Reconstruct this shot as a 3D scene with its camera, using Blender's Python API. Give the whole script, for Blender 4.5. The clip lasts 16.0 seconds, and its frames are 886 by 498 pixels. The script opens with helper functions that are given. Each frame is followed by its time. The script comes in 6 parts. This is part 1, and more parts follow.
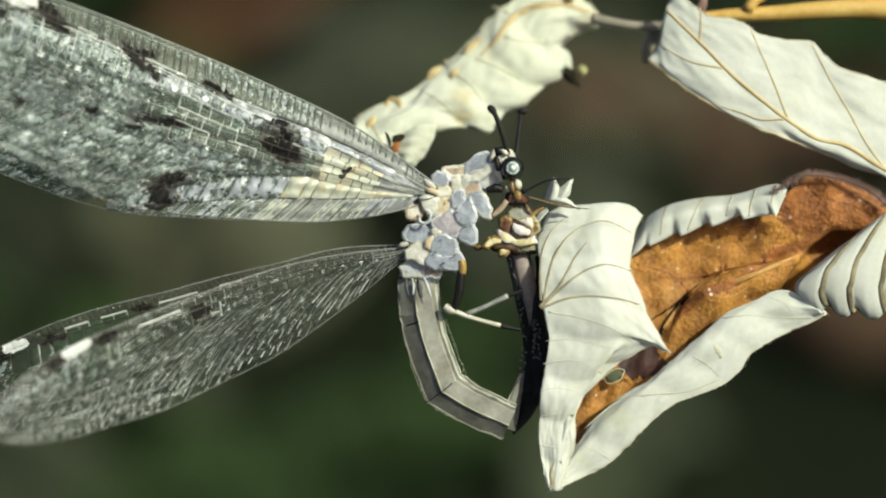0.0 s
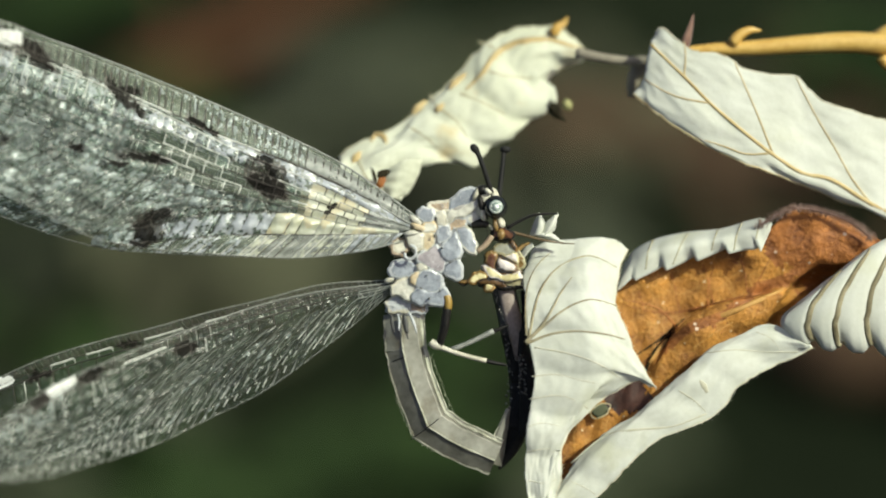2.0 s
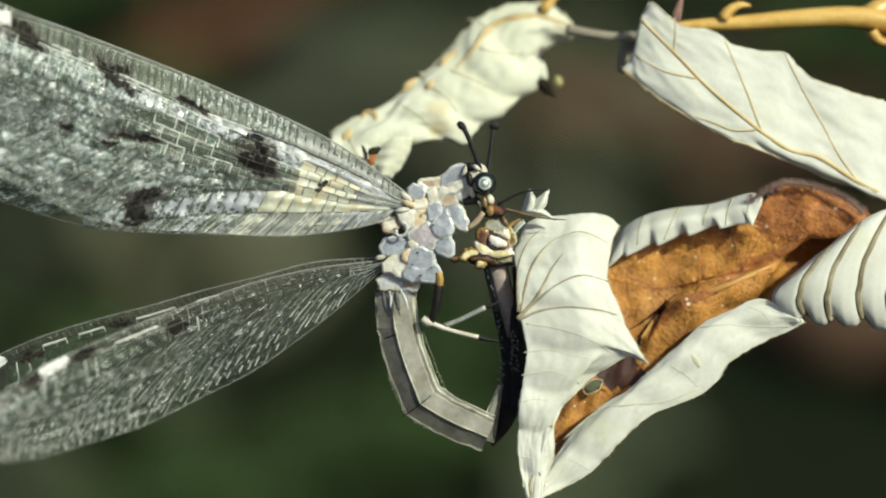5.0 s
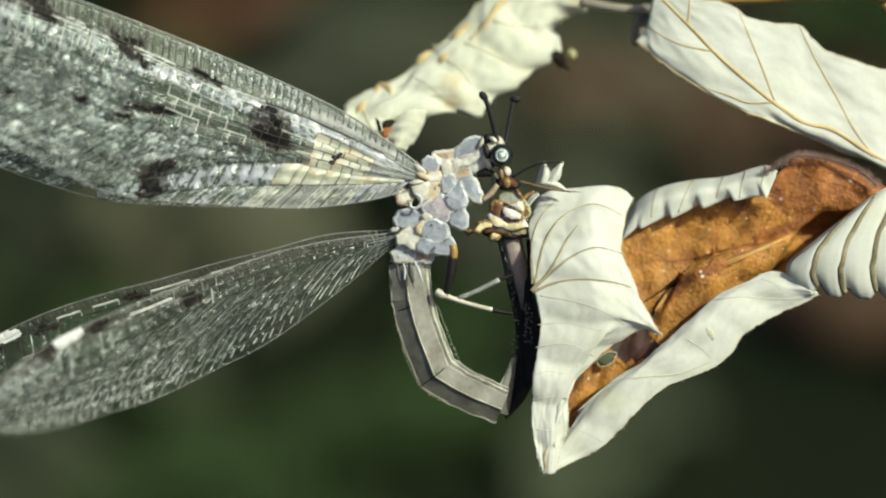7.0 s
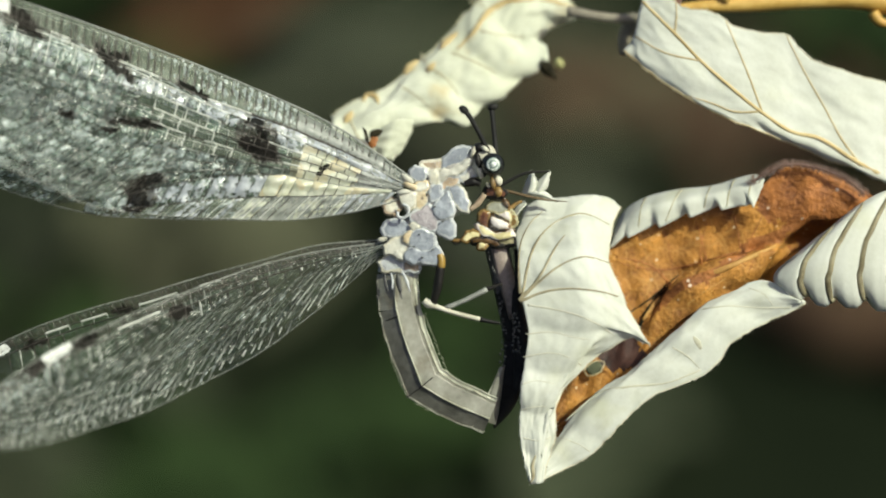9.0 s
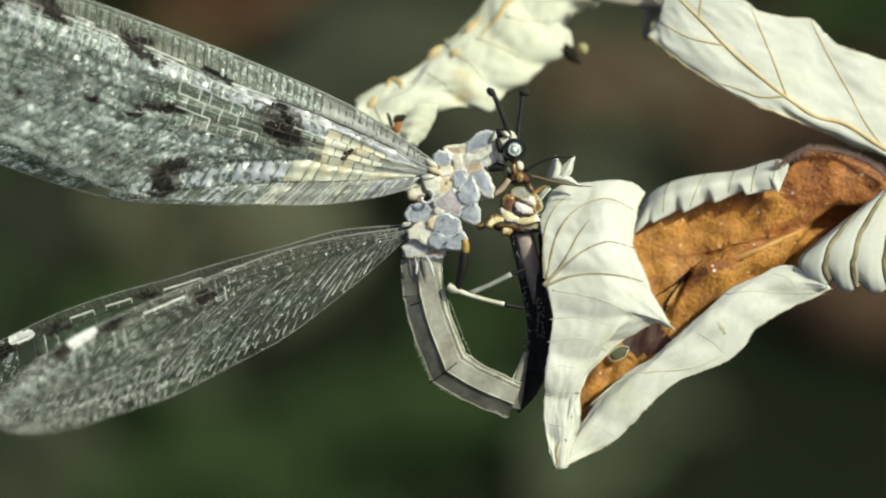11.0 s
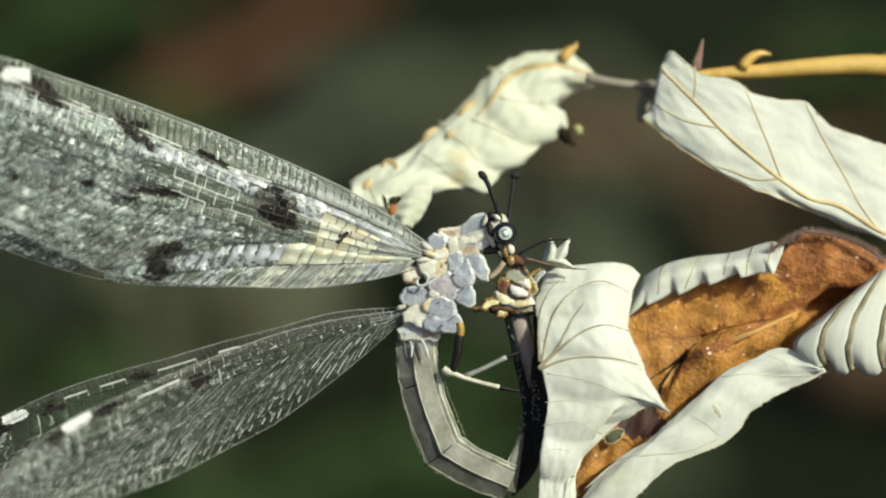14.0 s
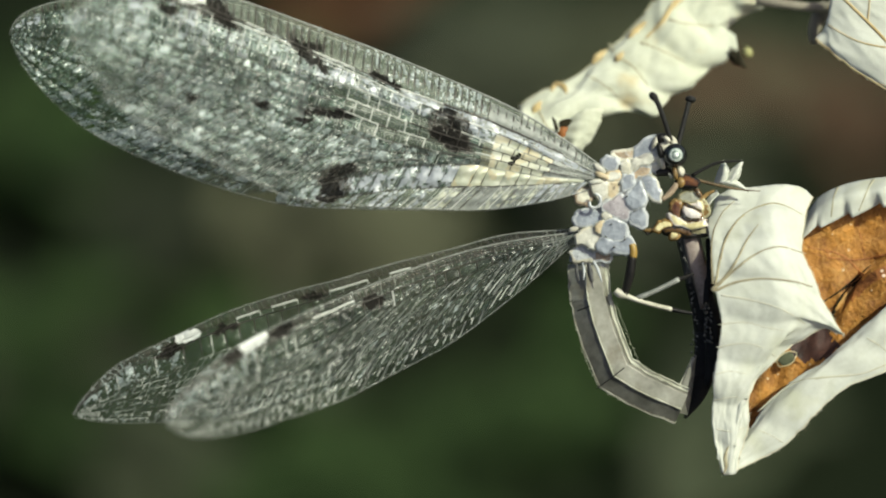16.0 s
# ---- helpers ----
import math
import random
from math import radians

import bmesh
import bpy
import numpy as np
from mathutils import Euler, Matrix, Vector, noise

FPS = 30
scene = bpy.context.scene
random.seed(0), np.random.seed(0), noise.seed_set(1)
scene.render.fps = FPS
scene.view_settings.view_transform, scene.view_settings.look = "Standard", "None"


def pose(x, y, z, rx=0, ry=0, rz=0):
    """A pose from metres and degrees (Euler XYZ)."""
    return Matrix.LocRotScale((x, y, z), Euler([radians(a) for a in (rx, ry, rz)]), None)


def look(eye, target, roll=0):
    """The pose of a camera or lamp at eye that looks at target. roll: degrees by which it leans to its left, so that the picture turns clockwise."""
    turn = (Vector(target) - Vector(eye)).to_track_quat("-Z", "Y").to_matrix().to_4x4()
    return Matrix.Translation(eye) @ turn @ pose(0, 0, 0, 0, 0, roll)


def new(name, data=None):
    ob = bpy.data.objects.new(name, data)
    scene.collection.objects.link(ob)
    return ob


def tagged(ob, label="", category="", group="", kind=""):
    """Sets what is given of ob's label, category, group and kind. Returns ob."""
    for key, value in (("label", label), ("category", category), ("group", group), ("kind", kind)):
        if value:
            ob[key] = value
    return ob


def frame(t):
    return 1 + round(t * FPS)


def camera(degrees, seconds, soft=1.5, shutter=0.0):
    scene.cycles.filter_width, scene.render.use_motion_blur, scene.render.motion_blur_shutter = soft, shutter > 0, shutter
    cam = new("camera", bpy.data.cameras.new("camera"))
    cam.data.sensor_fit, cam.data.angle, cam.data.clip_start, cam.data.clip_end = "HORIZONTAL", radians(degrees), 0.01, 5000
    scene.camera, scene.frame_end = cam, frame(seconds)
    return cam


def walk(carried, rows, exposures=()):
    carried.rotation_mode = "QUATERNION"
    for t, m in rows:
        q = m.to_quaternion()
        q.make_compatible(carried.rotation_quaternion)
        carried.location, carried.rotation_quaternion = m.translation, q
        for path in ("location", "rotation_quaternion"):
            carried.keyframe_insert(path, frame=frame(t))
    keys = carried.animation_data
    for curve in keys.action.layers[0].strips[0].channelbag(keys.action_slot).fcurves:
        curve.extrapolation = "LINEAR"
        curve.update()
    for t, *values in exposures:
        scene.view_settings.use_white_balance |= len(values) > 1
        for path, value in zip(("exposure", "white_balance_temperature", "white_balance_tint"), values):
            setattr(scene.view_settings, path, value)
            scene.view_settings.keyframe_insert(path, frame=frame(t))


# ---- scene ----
# A macro shot: lengths of the subject are in millimetres in the space of BASE,
# x to the side, y away from the lens, z up; the sharp plane lies 165 mm away.
MM = 0.001
BASE = pose(0, 0, 0.43, -35, 0, 0)
cam = camera(22.0, 16.0, soft=2.0)
cam.data.dof.use_dof = True
cam.data.dof.focus_distance = 0.1648
cam.data.dof.aperture_fstop = 11.5
# seconds, side and height of the lens in mm, yaw, pitch and lean in degrees
PATH = [
    (0, -0.62, 0.16, 0.324, 0.085, 0.70),
    (0.3, -0.73, 0.20, 0.384, 0.102, 0.70),
    (0.5, -1.00, 0.20, 0.520, 0.102, 0.70),
    (0.8, -0.87, -0.28, 0.452, -0.145, 0.65),
    (1, -0.98, -0.39, 0.511, -0.205, 0.62),
    (1.3, -0.83, 0.21, 0.435, 0.111, 0.59),
    (1.5, -0.67, 0.39, 0.349, 0.205, 0.57),
    (1.8, -0.80, 0.85, 0.418, 0.443, 0.53),
    (2, -0.21, 1.19, 0.111, 0.622, 0.50),
    (2.3, -0.18, 0.82, 0.094, 0.426, 0.32),
    (2.5, 0.10, 0.54, -0.051, 0.281, 0.20),
    (2.8, 0.29, -0.16, -0.153, -0.085, 0.15),
    (3, 0.23, 0.10, -0.119, 0.051, 0.12),
    (3.2, 0.10, 0.38, -0.051, 0.196, 0.12),
    (5.3, 0.02, 0.52, -0.009, 0.273, 0.12),
    (5.5, -0.07, 0.20, 0.034, 0.102, 0.12),
    (5.8, -0.44, -0.46, 0.230, -0.239, 0.12),
    (6, -0.56, -0.90, 0.290, -0.469, 0.12),
    (6.3, -0.83, -0.24, 0.435, -0.128, 0.11),
    (6.5, -0.85, -0.03, 0.443, -0.017, 0.11),
    (6.8, -0.78, -0.26, 0.409, -0.136, 0.11),
    (7, -0.36, -0.28, 0.188, -0.145, 0.11),
    (7.3, 0.05, -0.05, -0.026, -0.026, 0.11),
    (7.5, 0.18, 0.11, -0.094, 0.060, 0.10),
    (7.8, 0.21, 0.57, -0.111, 0.298, 0.10),
    (8, 0.13, 0.62, -0.068, 0.324, 0.10),
    (8.3, 0.10, 0.33, -0.051, 0.170, 0.07),
    (8.5, 0.23, 0.08, -0.119, 0.043, 0.05),
    (8.8, -0.00, -0.10, 0.000, -0.051, 0.02),
    (9, -0.00, 0.00, 0.000, 0.000, 0.00),
    (9.2, -0.15, 0.23, 0.077, 0.119, 0.00),
    (11.3, -0.70, -0.47, 0.367, -0.247, 0.00),
    (11.5, -0.38, -0.41, 0.196, -0.213, 0.00),
    (11.8, -0.49, 0.39, 0.256, 0.205, 0.00),
    (12, -0.24, 0.51, 0.128, 0.264, 0.00),
    (12.3, -0.11, 0.28, 0.060, 0.145, 0.00),
    (12.5, -0.13, 0.42, 0.068, 0.222, 0.00),
    (12.8, -0.46, 0.05, 0.239, 0.026, 0.00),
    (13, -0.59, 0.08, 0.307, 0.043, 0.00),
    (13.3, -0.44, 0.47, 0.230, 0.247, 0.00),
    (13.5, -0.54, 0.78, 0.281, 0.409, 0.00),
    (13.8, -0.29, 1.47, 0.153, 0.767, 0.00),
    (14, -0.56, 1.96, 0.290, 1.023, 0.00),
    (14.3, -1.11, 1.60, 0.580, 0.835, 0.00),
    (14.5, -1.37, 1.06, 0.716, 0.554, 0.00),
    (14.8, -2.73, 1.31, 1.423, 0.682, 0.00),
    (15, -3.72, 1.26, 1.915, 0.656, 0.00),
    (15.3, -4.20, 1.01, 2.162, 0.528, 0.00),
    (15.5, -4.77, 0.69, 2.47, 0.358, 0.00),
    (15.8, -5.34, -0.10, 2.768, -0.051, 0.00),
    (16, -5.55, -0.29, 2.878, -0.153, 0.00),
]
walk(cam, [(t, BASE @ pose(x * MM, 0, z * MM, 90 + pitch, 0, yaw) @ pose(0, 0, 0, 0, 0, lean)) for t, x, z, yaw, pitch, lean in PATH])

# ---- light ----
SUN_AT = Vector((0.56, -0.66, 0.44))          # towards the sun, in the space of BASE
sun_way = (BASE.to_3x3() @ SUN_AT).normalized()
world = bpy.data.worlds.new("world")
scene.world = world
world.use_nodes = True
wn = world.node_tree
sky = wn.nodes.new("ShaderNodeTexSky")
sky.sky_type, sky.sun_disc = "NISHITA", False
sky.air_density, sky.dust_density, sky.ozone_density = 0.7, 4.0, 0.6
sky.sun_elevation = math.asin(sun_way.z)
sky.sun_rotation = math.atan2(sun_way.x, sun_way.y)
wn.links.new(sky.outputs["Color"], wn.nodes["Background"].inputs["Color"])
wn.nodes["Background"].inputs["Strength"].default_value = 0.10
sun = new("sun", bpy.data.lights.new("sun", "SUN"))
sun.data.energy, sun.data.angle, sun.data.color = 4.1, radians(0.53), (0.945, 0.985, 0.785)
sun.matrix_world = look((0, 0, 3), Vector((0, 0, 3)) - sun_way)
scene.view_settings.exposure = 0.02


# ---- materials ----
def material(name, a, b, rough=0.6, coarse=600, fine=5000, bump=0.3, metal=0.0, coat=0.0, sheen=0.0,
             translucent=0.0, spots=None, depth=0.00008, random_part=0.0, gloss=0.5, stain=None, crackle=None):
    """Two colours mixed by a coarse and a fine noise, with relief."""
    m = bpy.data.materials.new(name)
    m.use_nodes = True
    t, n, l = m.node_tree, m.node_tree.nodes, m.node_tree.links
    p = n["Principled BSDF"]
    xyz = n.new("ShaderNodeTexCoord").outputs["Object"]

    def noise_at(scale, detail):
        k = n.new("ShaderNodeTexNoise")
        k.inputs["Scale"].default_value, k.inputs["Detail"].default_value = scale, detail
        l.new(xyz, k.inputs["Vector"])
        return k.outputs["Fac"]

    big, small = noise_at(coarse, 3), noise_at(fine, 4)
    add = n.new("ShaderNodeMath")
    add.operation = "MULTIPLY_ADD"
    l.new(small, add.inputs[0])
    add.inputs[1].default_value = 0.45
    l.new(big, add.inputs[2])
    span = n.new("ShaderNodeMapRange")
    span.inputs["From Min"].default_value, span.inputs["From Max"].default_value = 0.5, 0.95
    l.new(add.outputs[0], span.inputs["Value"])
    mix = n.new("ShaderNodeMix")
    mix.data_type = "RGBA"
    mix.inputs[6].default_value, mix.inputs[7].default_value = (*a, 1), (*b, 1)
    l.new(span.outputs["Result"], mix.inputs[0])
    colour = mix.outputs[2]
    if stain:
        c, scale, low, high = stain
        r = n.new("ShaderNodeMapRange")
        r.inputs["From Min"].default_value, r.inputs["From Max"].default_value = low, high
        l.new(noise_at(scale, 5), r.inputs["Value"])
        over = n.new("ShaderNodeMix")
        over.data_type = "RGBA"
        over.inputs[7].default_value = (*c, 1)
        l.new(r.outputs["Result"], over.inputs[0])
        l.new(colour, over.inputs[6])
        colour = over.outputs[2]
    if crackle:
        c, scale, wide = crackle
        v = n.new("ShaderNodeTexVoronoi")
        v.feature = "DISTANCE_TO_EDGE"
        v.inputs["Scale"].default_value = scale
        l.new(xyz, v.inputs["Vector"])
        r = n.new("ShaderNodeMapRange")
        r.inputs["From Min"].default_value, r.inputs["From Max"].default_value = wide, 0.0
        r.inputs["To Max"].default_value = 0.35
        l.new(v.outputs["Distance"], r.inputs["Value"])
        over = n.new("ShaderNodeMix")
        over.data_type = "RGBA"
        over.inputs[7].default_value = (*c, 1)
        l.new(r.outputs["Result"], over.inputs[0])
        l.new(colour, over.inputs[6])
        colour = over.outputs[2]
    if spots:
        c, scale, size = spots
        v = n.new("ShaderNodeTexVoronoi")
        v.inputs["Scale"].default_value = scale
        l.new(xyz, v.inputs["Vector"])
        r = n.new("ShaderNodeMapRange")
        r.inputs["From Min"].default_value, r.inputs["From Max"].default_value = size, size * 0.6
        l.new(v.outputs["Distance"], r.inputs["Value"])
        over = n.new("ShaderNodeMix")
        over.data_type = "RGBA"
        over.inputs[7].default_value = (*c, 1)
        l.new(r.outputs["Result"], over.inputs[0])
        l.new(colour, over.inputs[6])
        colour = over.outputs[2]
    if random_part:
        info = n.new("ShaderNodeObjectInfo")
        hsv = n.new("ShaderNodeHueSaturation")
        vary = n.new("ShaderNodeMapRange")
        vary.inputs["To Min"].default_value, vary.inputs["To Max"].default_value = 1 - random_part, 1 + random_part
        l.new(info.outputs["Random"], vary.inputs["Value"])
        l.new(vary.outputs["Result"], hsv.inputs["Value"])
        l.new(colour, hsv.inputs["Color"])
        colour = hsv.outputs["Color"]
    l.new(colour, p.inputs["Base Color"])
    p.inputs["Roughness"].default_value, p.inputs["Metallic"].default_value = rough, metal
    p.inputs["Coat Weight"].default_value, p.inputs["Coat Roughness"].default_value = coat, 0.12
    p.inputs["Specular IOR Level"].default_value = gloss
    p.inputs["Sheen Weight"].default_value = sheen
    if bump:
        k = n.new("ShaderNodeBump")
        k.inputs["Strength"].default_value, k.inputs["Distance"].default_value = bump, depth
        l.new(add.outputs[0], k.inputs["Height"])
        l.new(k.outputs["Normal"], p.inputs["Normal"])
    if translucent:
        tr = n.new("ShaderNodeBsdfTranslucent")
        l.new(colour, tr.inputs["Color"])
        mx = n.new("ShaderNodeMixShader")
        mx.inputs[0].default_value = translucent
        l.new(p.outputs[0], mx.inputs[1])
        l.new(tr.outputs[0], mx.inputs[2])
        l.new(mx.outputs[0], n["Material Output"].inputs["Surface"])
    return m


def membrane(name, a, b, cover, rough=0.28, gloss=0.5, relief=0.5, blister=0.0, net=(0.03, 0.035, 0.03), cell=3600):
    """A clear wing skin: part of the light passes, the rest glints. blister: how far small cells bulge."""
    m = material(name, a, b, rough, 700, 3200, relief, gloss=gloss, depth=0.00016)
    n, l = m.node_tree.nodes, m.node_tree.links
    p = n["Principled BSDF"]
    if blister:
        xyz = n.new("ShaderNodeTexCoord").outputs["Object"]
        cells = []
        for feature in ("SMOOTH_F1", "DISTANCE_TO_EDGE"):
            v = n.new("ShaderNodeTexVoronoi")
            v.feature = feature
            v.inputs["Scale"].default_value = cell
            l.new(xyz, v.inputs["Vector"])
            cells.append(v.outputs["Distance"])
        k = n.new("ShaderNodeBump")
        k.invert = True
        k.inputs["Strength"].default_value, k.inputs["Distance"].default_value = blister, 0.0002
        l.new(cells[0], k.inputs["Height"])
        l.new(n["Bump"].outputs["Normal"], k.inputs["Normal"])
        l.new(k.outputs["Normal"], p.inputs["Normal"])
        r = n.new("ShaderNodeMapRange")
        r.inputs["From Min"].default_value, r.inputs["From Max"].default_value = 0.10, 0.02
        r.inputs["To Max"].default_value = 0.4
        l.new(cells[1], r.inputs["Value"])
        over = n.new("ShaderNodeMix")
        over.data_type = "RGBA"
        over.inputs[7].default_value = (*net, 1)
        l.new(r.outputs["Result"], over.inputs[0])
        l.new(p.inputs["Base Color"].links[0].from_socket, over.inputs[6])
        l.new(over.outputs[2], p.inputs["Base Color"])
    clear = n.new("ShaderNodeBsdfTransparent")
    mx = n.new("ShaderNodeMixShader")
    mx.inputs[0].default_value = cover
    l.new(clear.outputs[0], mx.inputs[1])
    l.new(p.outputs[0], mx.inputs[2])
    l.new(mx.outputs[0], n["Material Output"].inputs["Surface"])
    return m


LEAF_WHITE = material("felted_leaf_underside", (0.59, 0.605, 0.525), (0.665, 0.68, 0.61), 0.9, 480, 3200, 0.6, depth=0.00008, sheen=0.1, translucent=0.10, gloss=0.2, stain=((0.56, 0.57, 0.44), 330, 0.56, 0.80))
LEAF_CREAM = material("felted_leaf_cream", (0.56, 0.58, 0.43), (0.70, 0.72, 0.60), 0.9, 160, 4000, 0.5, sheen=0.1, translucent=0.12, stain=((0.50, 0.36, 0.14), 260, 0.56, 0.76))
LEAF_BROWN = material("dry_leaf_brown", (0.21, 0.086, 0.020), (0.62, 0.29, 0.060), 0.62, 520, 3600, 1.0, spots=((0.70, 0.56, 0.36), 1300, 0.14), depth=0.0003, gloss=0.3, stain=((0.12, 0.044, 0.015), 420, 0.54, 0.78), crackle=((0.62, 0.36, 0.11), 700, 0.05))
# Rust-coloured leaf; above the long fold it also stands in for shade.
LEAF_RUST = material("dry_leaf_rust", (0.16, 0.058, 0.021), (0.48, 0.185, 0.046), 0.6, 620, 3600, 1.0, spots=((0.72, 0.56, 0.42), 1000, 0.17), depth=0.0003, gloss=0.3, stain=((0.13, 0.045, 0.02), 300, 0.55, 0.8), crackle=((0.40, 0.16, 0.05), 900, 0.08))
CORE = material("dull_thorax_skin", (0.30, 0.28, 0.25), (0.52, 0.50, 0.46), 0.6, 900, 5000, 0.8)
# Darkened leaf brown: the flap's shadow and crease shade put into the colour.
LEAF_SHADE = material("brown_leaf_shade", (0.02, 0.010, 0.008), (0.10, 0.045, 0.034), 0.6, 520, 3600, 1.0)
VEIN_TAN = material("leaf_vein_tan", (0.44, 0.36, 0.19), (0.62, 0.55, 0.36), 0.7, 500, 5000, 0.3)
VEIN_DEEP = material("leaf_vein_deep", (0.17, 0.135, 0.07), (0.46, 0.42, 0.28), 0.75, 260, 3000, 0.4)
VEIN_OLIVE = material("leaf_vein_olive", (0.34, 0.31, 0.18), (0.54, 0.51, 0.36), 0.75, 500, 5000, 0.3)
VEIN_FAINT = material("leaf_vein_faint", (0.40, 0.38, 0.27), (0.60, 0.59, 0.47), 0.8, 300, 5000, 0.3)
VEIN_ROLL = material("leaf_vein_and_groove_shade", (0.10, 0.082, 0.04), (0.36, 0.32, 0.20), 0.8, 500, 5000, 0.3)
HEM = material("leaf_hem", (0.56, 0.50, 0.34), (0.74, 0.71, 0.58), 0.8, 700, 5000, 0.4)
RIB_OCHRE = material("leaf_rib_ochre", (0.40, 0.29, 0.12), (0.62, 0.50, 0.26), 0.65, 300, 4000, 0.3)
VEIN_OCHRE = material("leaf_vein_ochre", (0.40, 0.31, 0.15), (0.60, 0.51, 0.31), 0.7, 500, 5000, 0.3)
RIB_OCHRE_DULL = material("inner_rib_ochre", (0.34, 0.16, 0.035), (0.62, 0.36, 0.10), 0.6, 400, 4000, 0.5)
FELT_EDGE = material("felted_leaf_margin", (0.13, 0.06, 0.042), (0.34, 0.21, 0.16), 0.95, 500, 6000, 0.8, sheen=0.4)
TWIG = material("ochre_twig_bark", (0.44, 0.24, 0.035), (0.70, 0.48, 0.14), 0.45, 220, 2500, 0.5, coat=0.1)
PETIOLE = material("grey_petiole", (0.16, 0.14, 0.10), (0.34, 0.31, 0.24), 0.75, 250, 3000, 0.5)
HOLE = material("dim_green_gap", (0.07, 0.08, 0.05), (0.13, 0.14, 0.09), 0.9, 300, 3000, 0.2, gloss=0.05)
# Near-black colour for the shade in holes, gaps and creases of the leaves.
GAP_DARK = material("dark_gap_shade", (0.010, 0.009, 0.006), (0.035, 0.03, 0.016), 0.8, 600, 4000, 0.5, gloss=0.1)
BUD = material("olive_bud", (0.26, 0.27, 0.10), (0.50, 0.47, 0.22), 0.6, 600, 4000, 0.4)

SKIN = membrane("clear_wing_membrane", (0.032, 0.042, 0.035), (0.15, 0.19, 0.16), 0.46, 0.25, gloss=1.0, relief=0.6, blister=0.8)
SKIN_GREEN = membrane("greenish_wing_membrane", (0.085, 0.13, 0.098), (0.32, 0.44, 0.35), 0.49, 0.25, gloss=1.0, relief=0.6, blister=0.8)
# Pale base colour that paints silvery glints on the bulging cells.
SKIN_GLINT = membrane("painted_glint_membrane", (0.31, 0.365, 0.35), (0.70, 0.79, 0.77), 0.60, 0.19, gloss=1.0, relief=0.6, blister=0.8)
SKIN_YELLOW = membrane("yellow_wing_membrane", (0.78, 0.69, 0.43), (0.92, 0.86, 0.64), 0.56, 0.25, gloss=0.9, relief=0.9)
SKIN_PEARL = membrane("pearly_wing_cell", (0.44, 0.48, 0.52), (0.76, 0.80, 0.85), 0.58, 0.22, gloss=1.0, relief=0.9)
SKIN_CREAM = membrane("cream_wing_membrane", (0.72, 0.75, 0.54), (0.90, 0.92, 0.78), 0.54, 0.22, gloss=0.9, relief=0.9)
SKIN_MILK = membrane("milky_wing_membrane", (0.42, 0.45, 0.41), (0.70, 0.73, 0.68), 0.38, 0.3, gloss=0.7, relief=0.5)
SKIN_COSTA = membrane("dull_wing_edge", (0.12, 0.15, 0.11), (0.26, 0.30, 0.24), 0.46, 0.5, gloss=0.4, relief=0.2)
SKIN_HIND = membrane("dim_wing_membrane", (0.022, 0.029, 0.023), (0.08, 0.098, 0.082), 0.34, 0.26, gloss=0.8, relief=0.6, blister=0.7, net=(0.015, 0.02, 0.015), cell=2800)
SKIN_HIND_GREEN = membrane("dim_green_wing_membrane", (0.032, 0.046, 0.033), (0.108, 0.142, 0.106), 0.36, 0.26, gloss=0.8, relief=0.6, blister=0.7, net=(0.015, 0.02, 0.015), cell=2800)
SKIN_OPEN = membrane("open_wing_cell", (0.09, 0.115, 0.085), (0.20, 0.24, 0.19), 0.40, 0.3, gloss=0.6, relief=0.3)
SKIN_SMOKE = membrane("smoky_wing_spot", (0.030, 0.027, 0.021), (0.10, 0.092, 0.078), 0.6, 0.4, gloss=0.5, relief=0.8)
SKIN_DARK = membrane("dark_wing_spot", (0.005, 0.005, 0.004), (0.018, 0.016, 0.014), 0.95, 0.8, gloss=0.08)
SKIN_WHITE = membrane("white_wing_mark", (0.68, 0.70, 0.67), (0.82, 0.84, 0.81), 0.9, 0.5)
VEIN_PALE_GLINT = material("pale_wing_vein_and_glint", (0.52, 0.53, 0.48), (0.76, 0.77, 0.72), 0.45, 900, 5000, 0.2)
VEIN_GREY = material("grey_wing_vein", (0.17, 0.18, 0.16), (0.36, 0.37, 0.34), 0.45, 900, 5000, 0.2)
VEIN_DARK = material("dark_wing_vein", (0.015, 0.013, 0.010), (0.07, 0.06, 0.05), 0.4, 900, 5000, 0.2)

WAX = material("waxy_blue_grey_cuticle", (0.20, 0.22, 0.25), (0.42, 0.455, 0.50), 0.34, 600, 2600, 0.3, depth=0.00006, stain=((0.15, 0.165, 0.19), 700, 0.54, 0.78), coat=0.35)
WAX_PALE = material("pale_cuticle", (0.38, 0.40, 0.41), (0.57, 0.59, 0.59), 0.55, 800, 6000, 0.6)
CREAM = material("cream_cuticle", (0.44, 0.41, 0.31), (0.68, 0.66, 0.55), 0.5, 800, 5000, 0.5)
CREAM_PALE = material("pale_cream_cuticle", (0.42, 0.41, 0.34), (0.68, 0.67, 0.59), 0.42, 800, 3500, 0.3, coat=0.2)
BUFF = material("buff_cuticle", (0.46, 0.36, 0.21), (0.70, 0.60, 0.41), 0.42, 800, 3500, 0.3, coat=0.2)
LILAC = material("lilac_grey_cuticle", (0.25, 0.225, 0.235), (0.44, 0.405, 0.42), 0.4, 900, 3000, 0.35, coat=0.3)
HAZE = material("dull_translucent_cuticle", (0.20, 0.20, 0.15), (0.42, 0.42, 0.34), 0.35, 800, 3500, 0.3, coat=0.3)
TAN = material("tan_cuticle", (0.28, 0.20, 0.13), (0.52, 0.42, 0.30), 0.5, 700, 5000, 0.5)
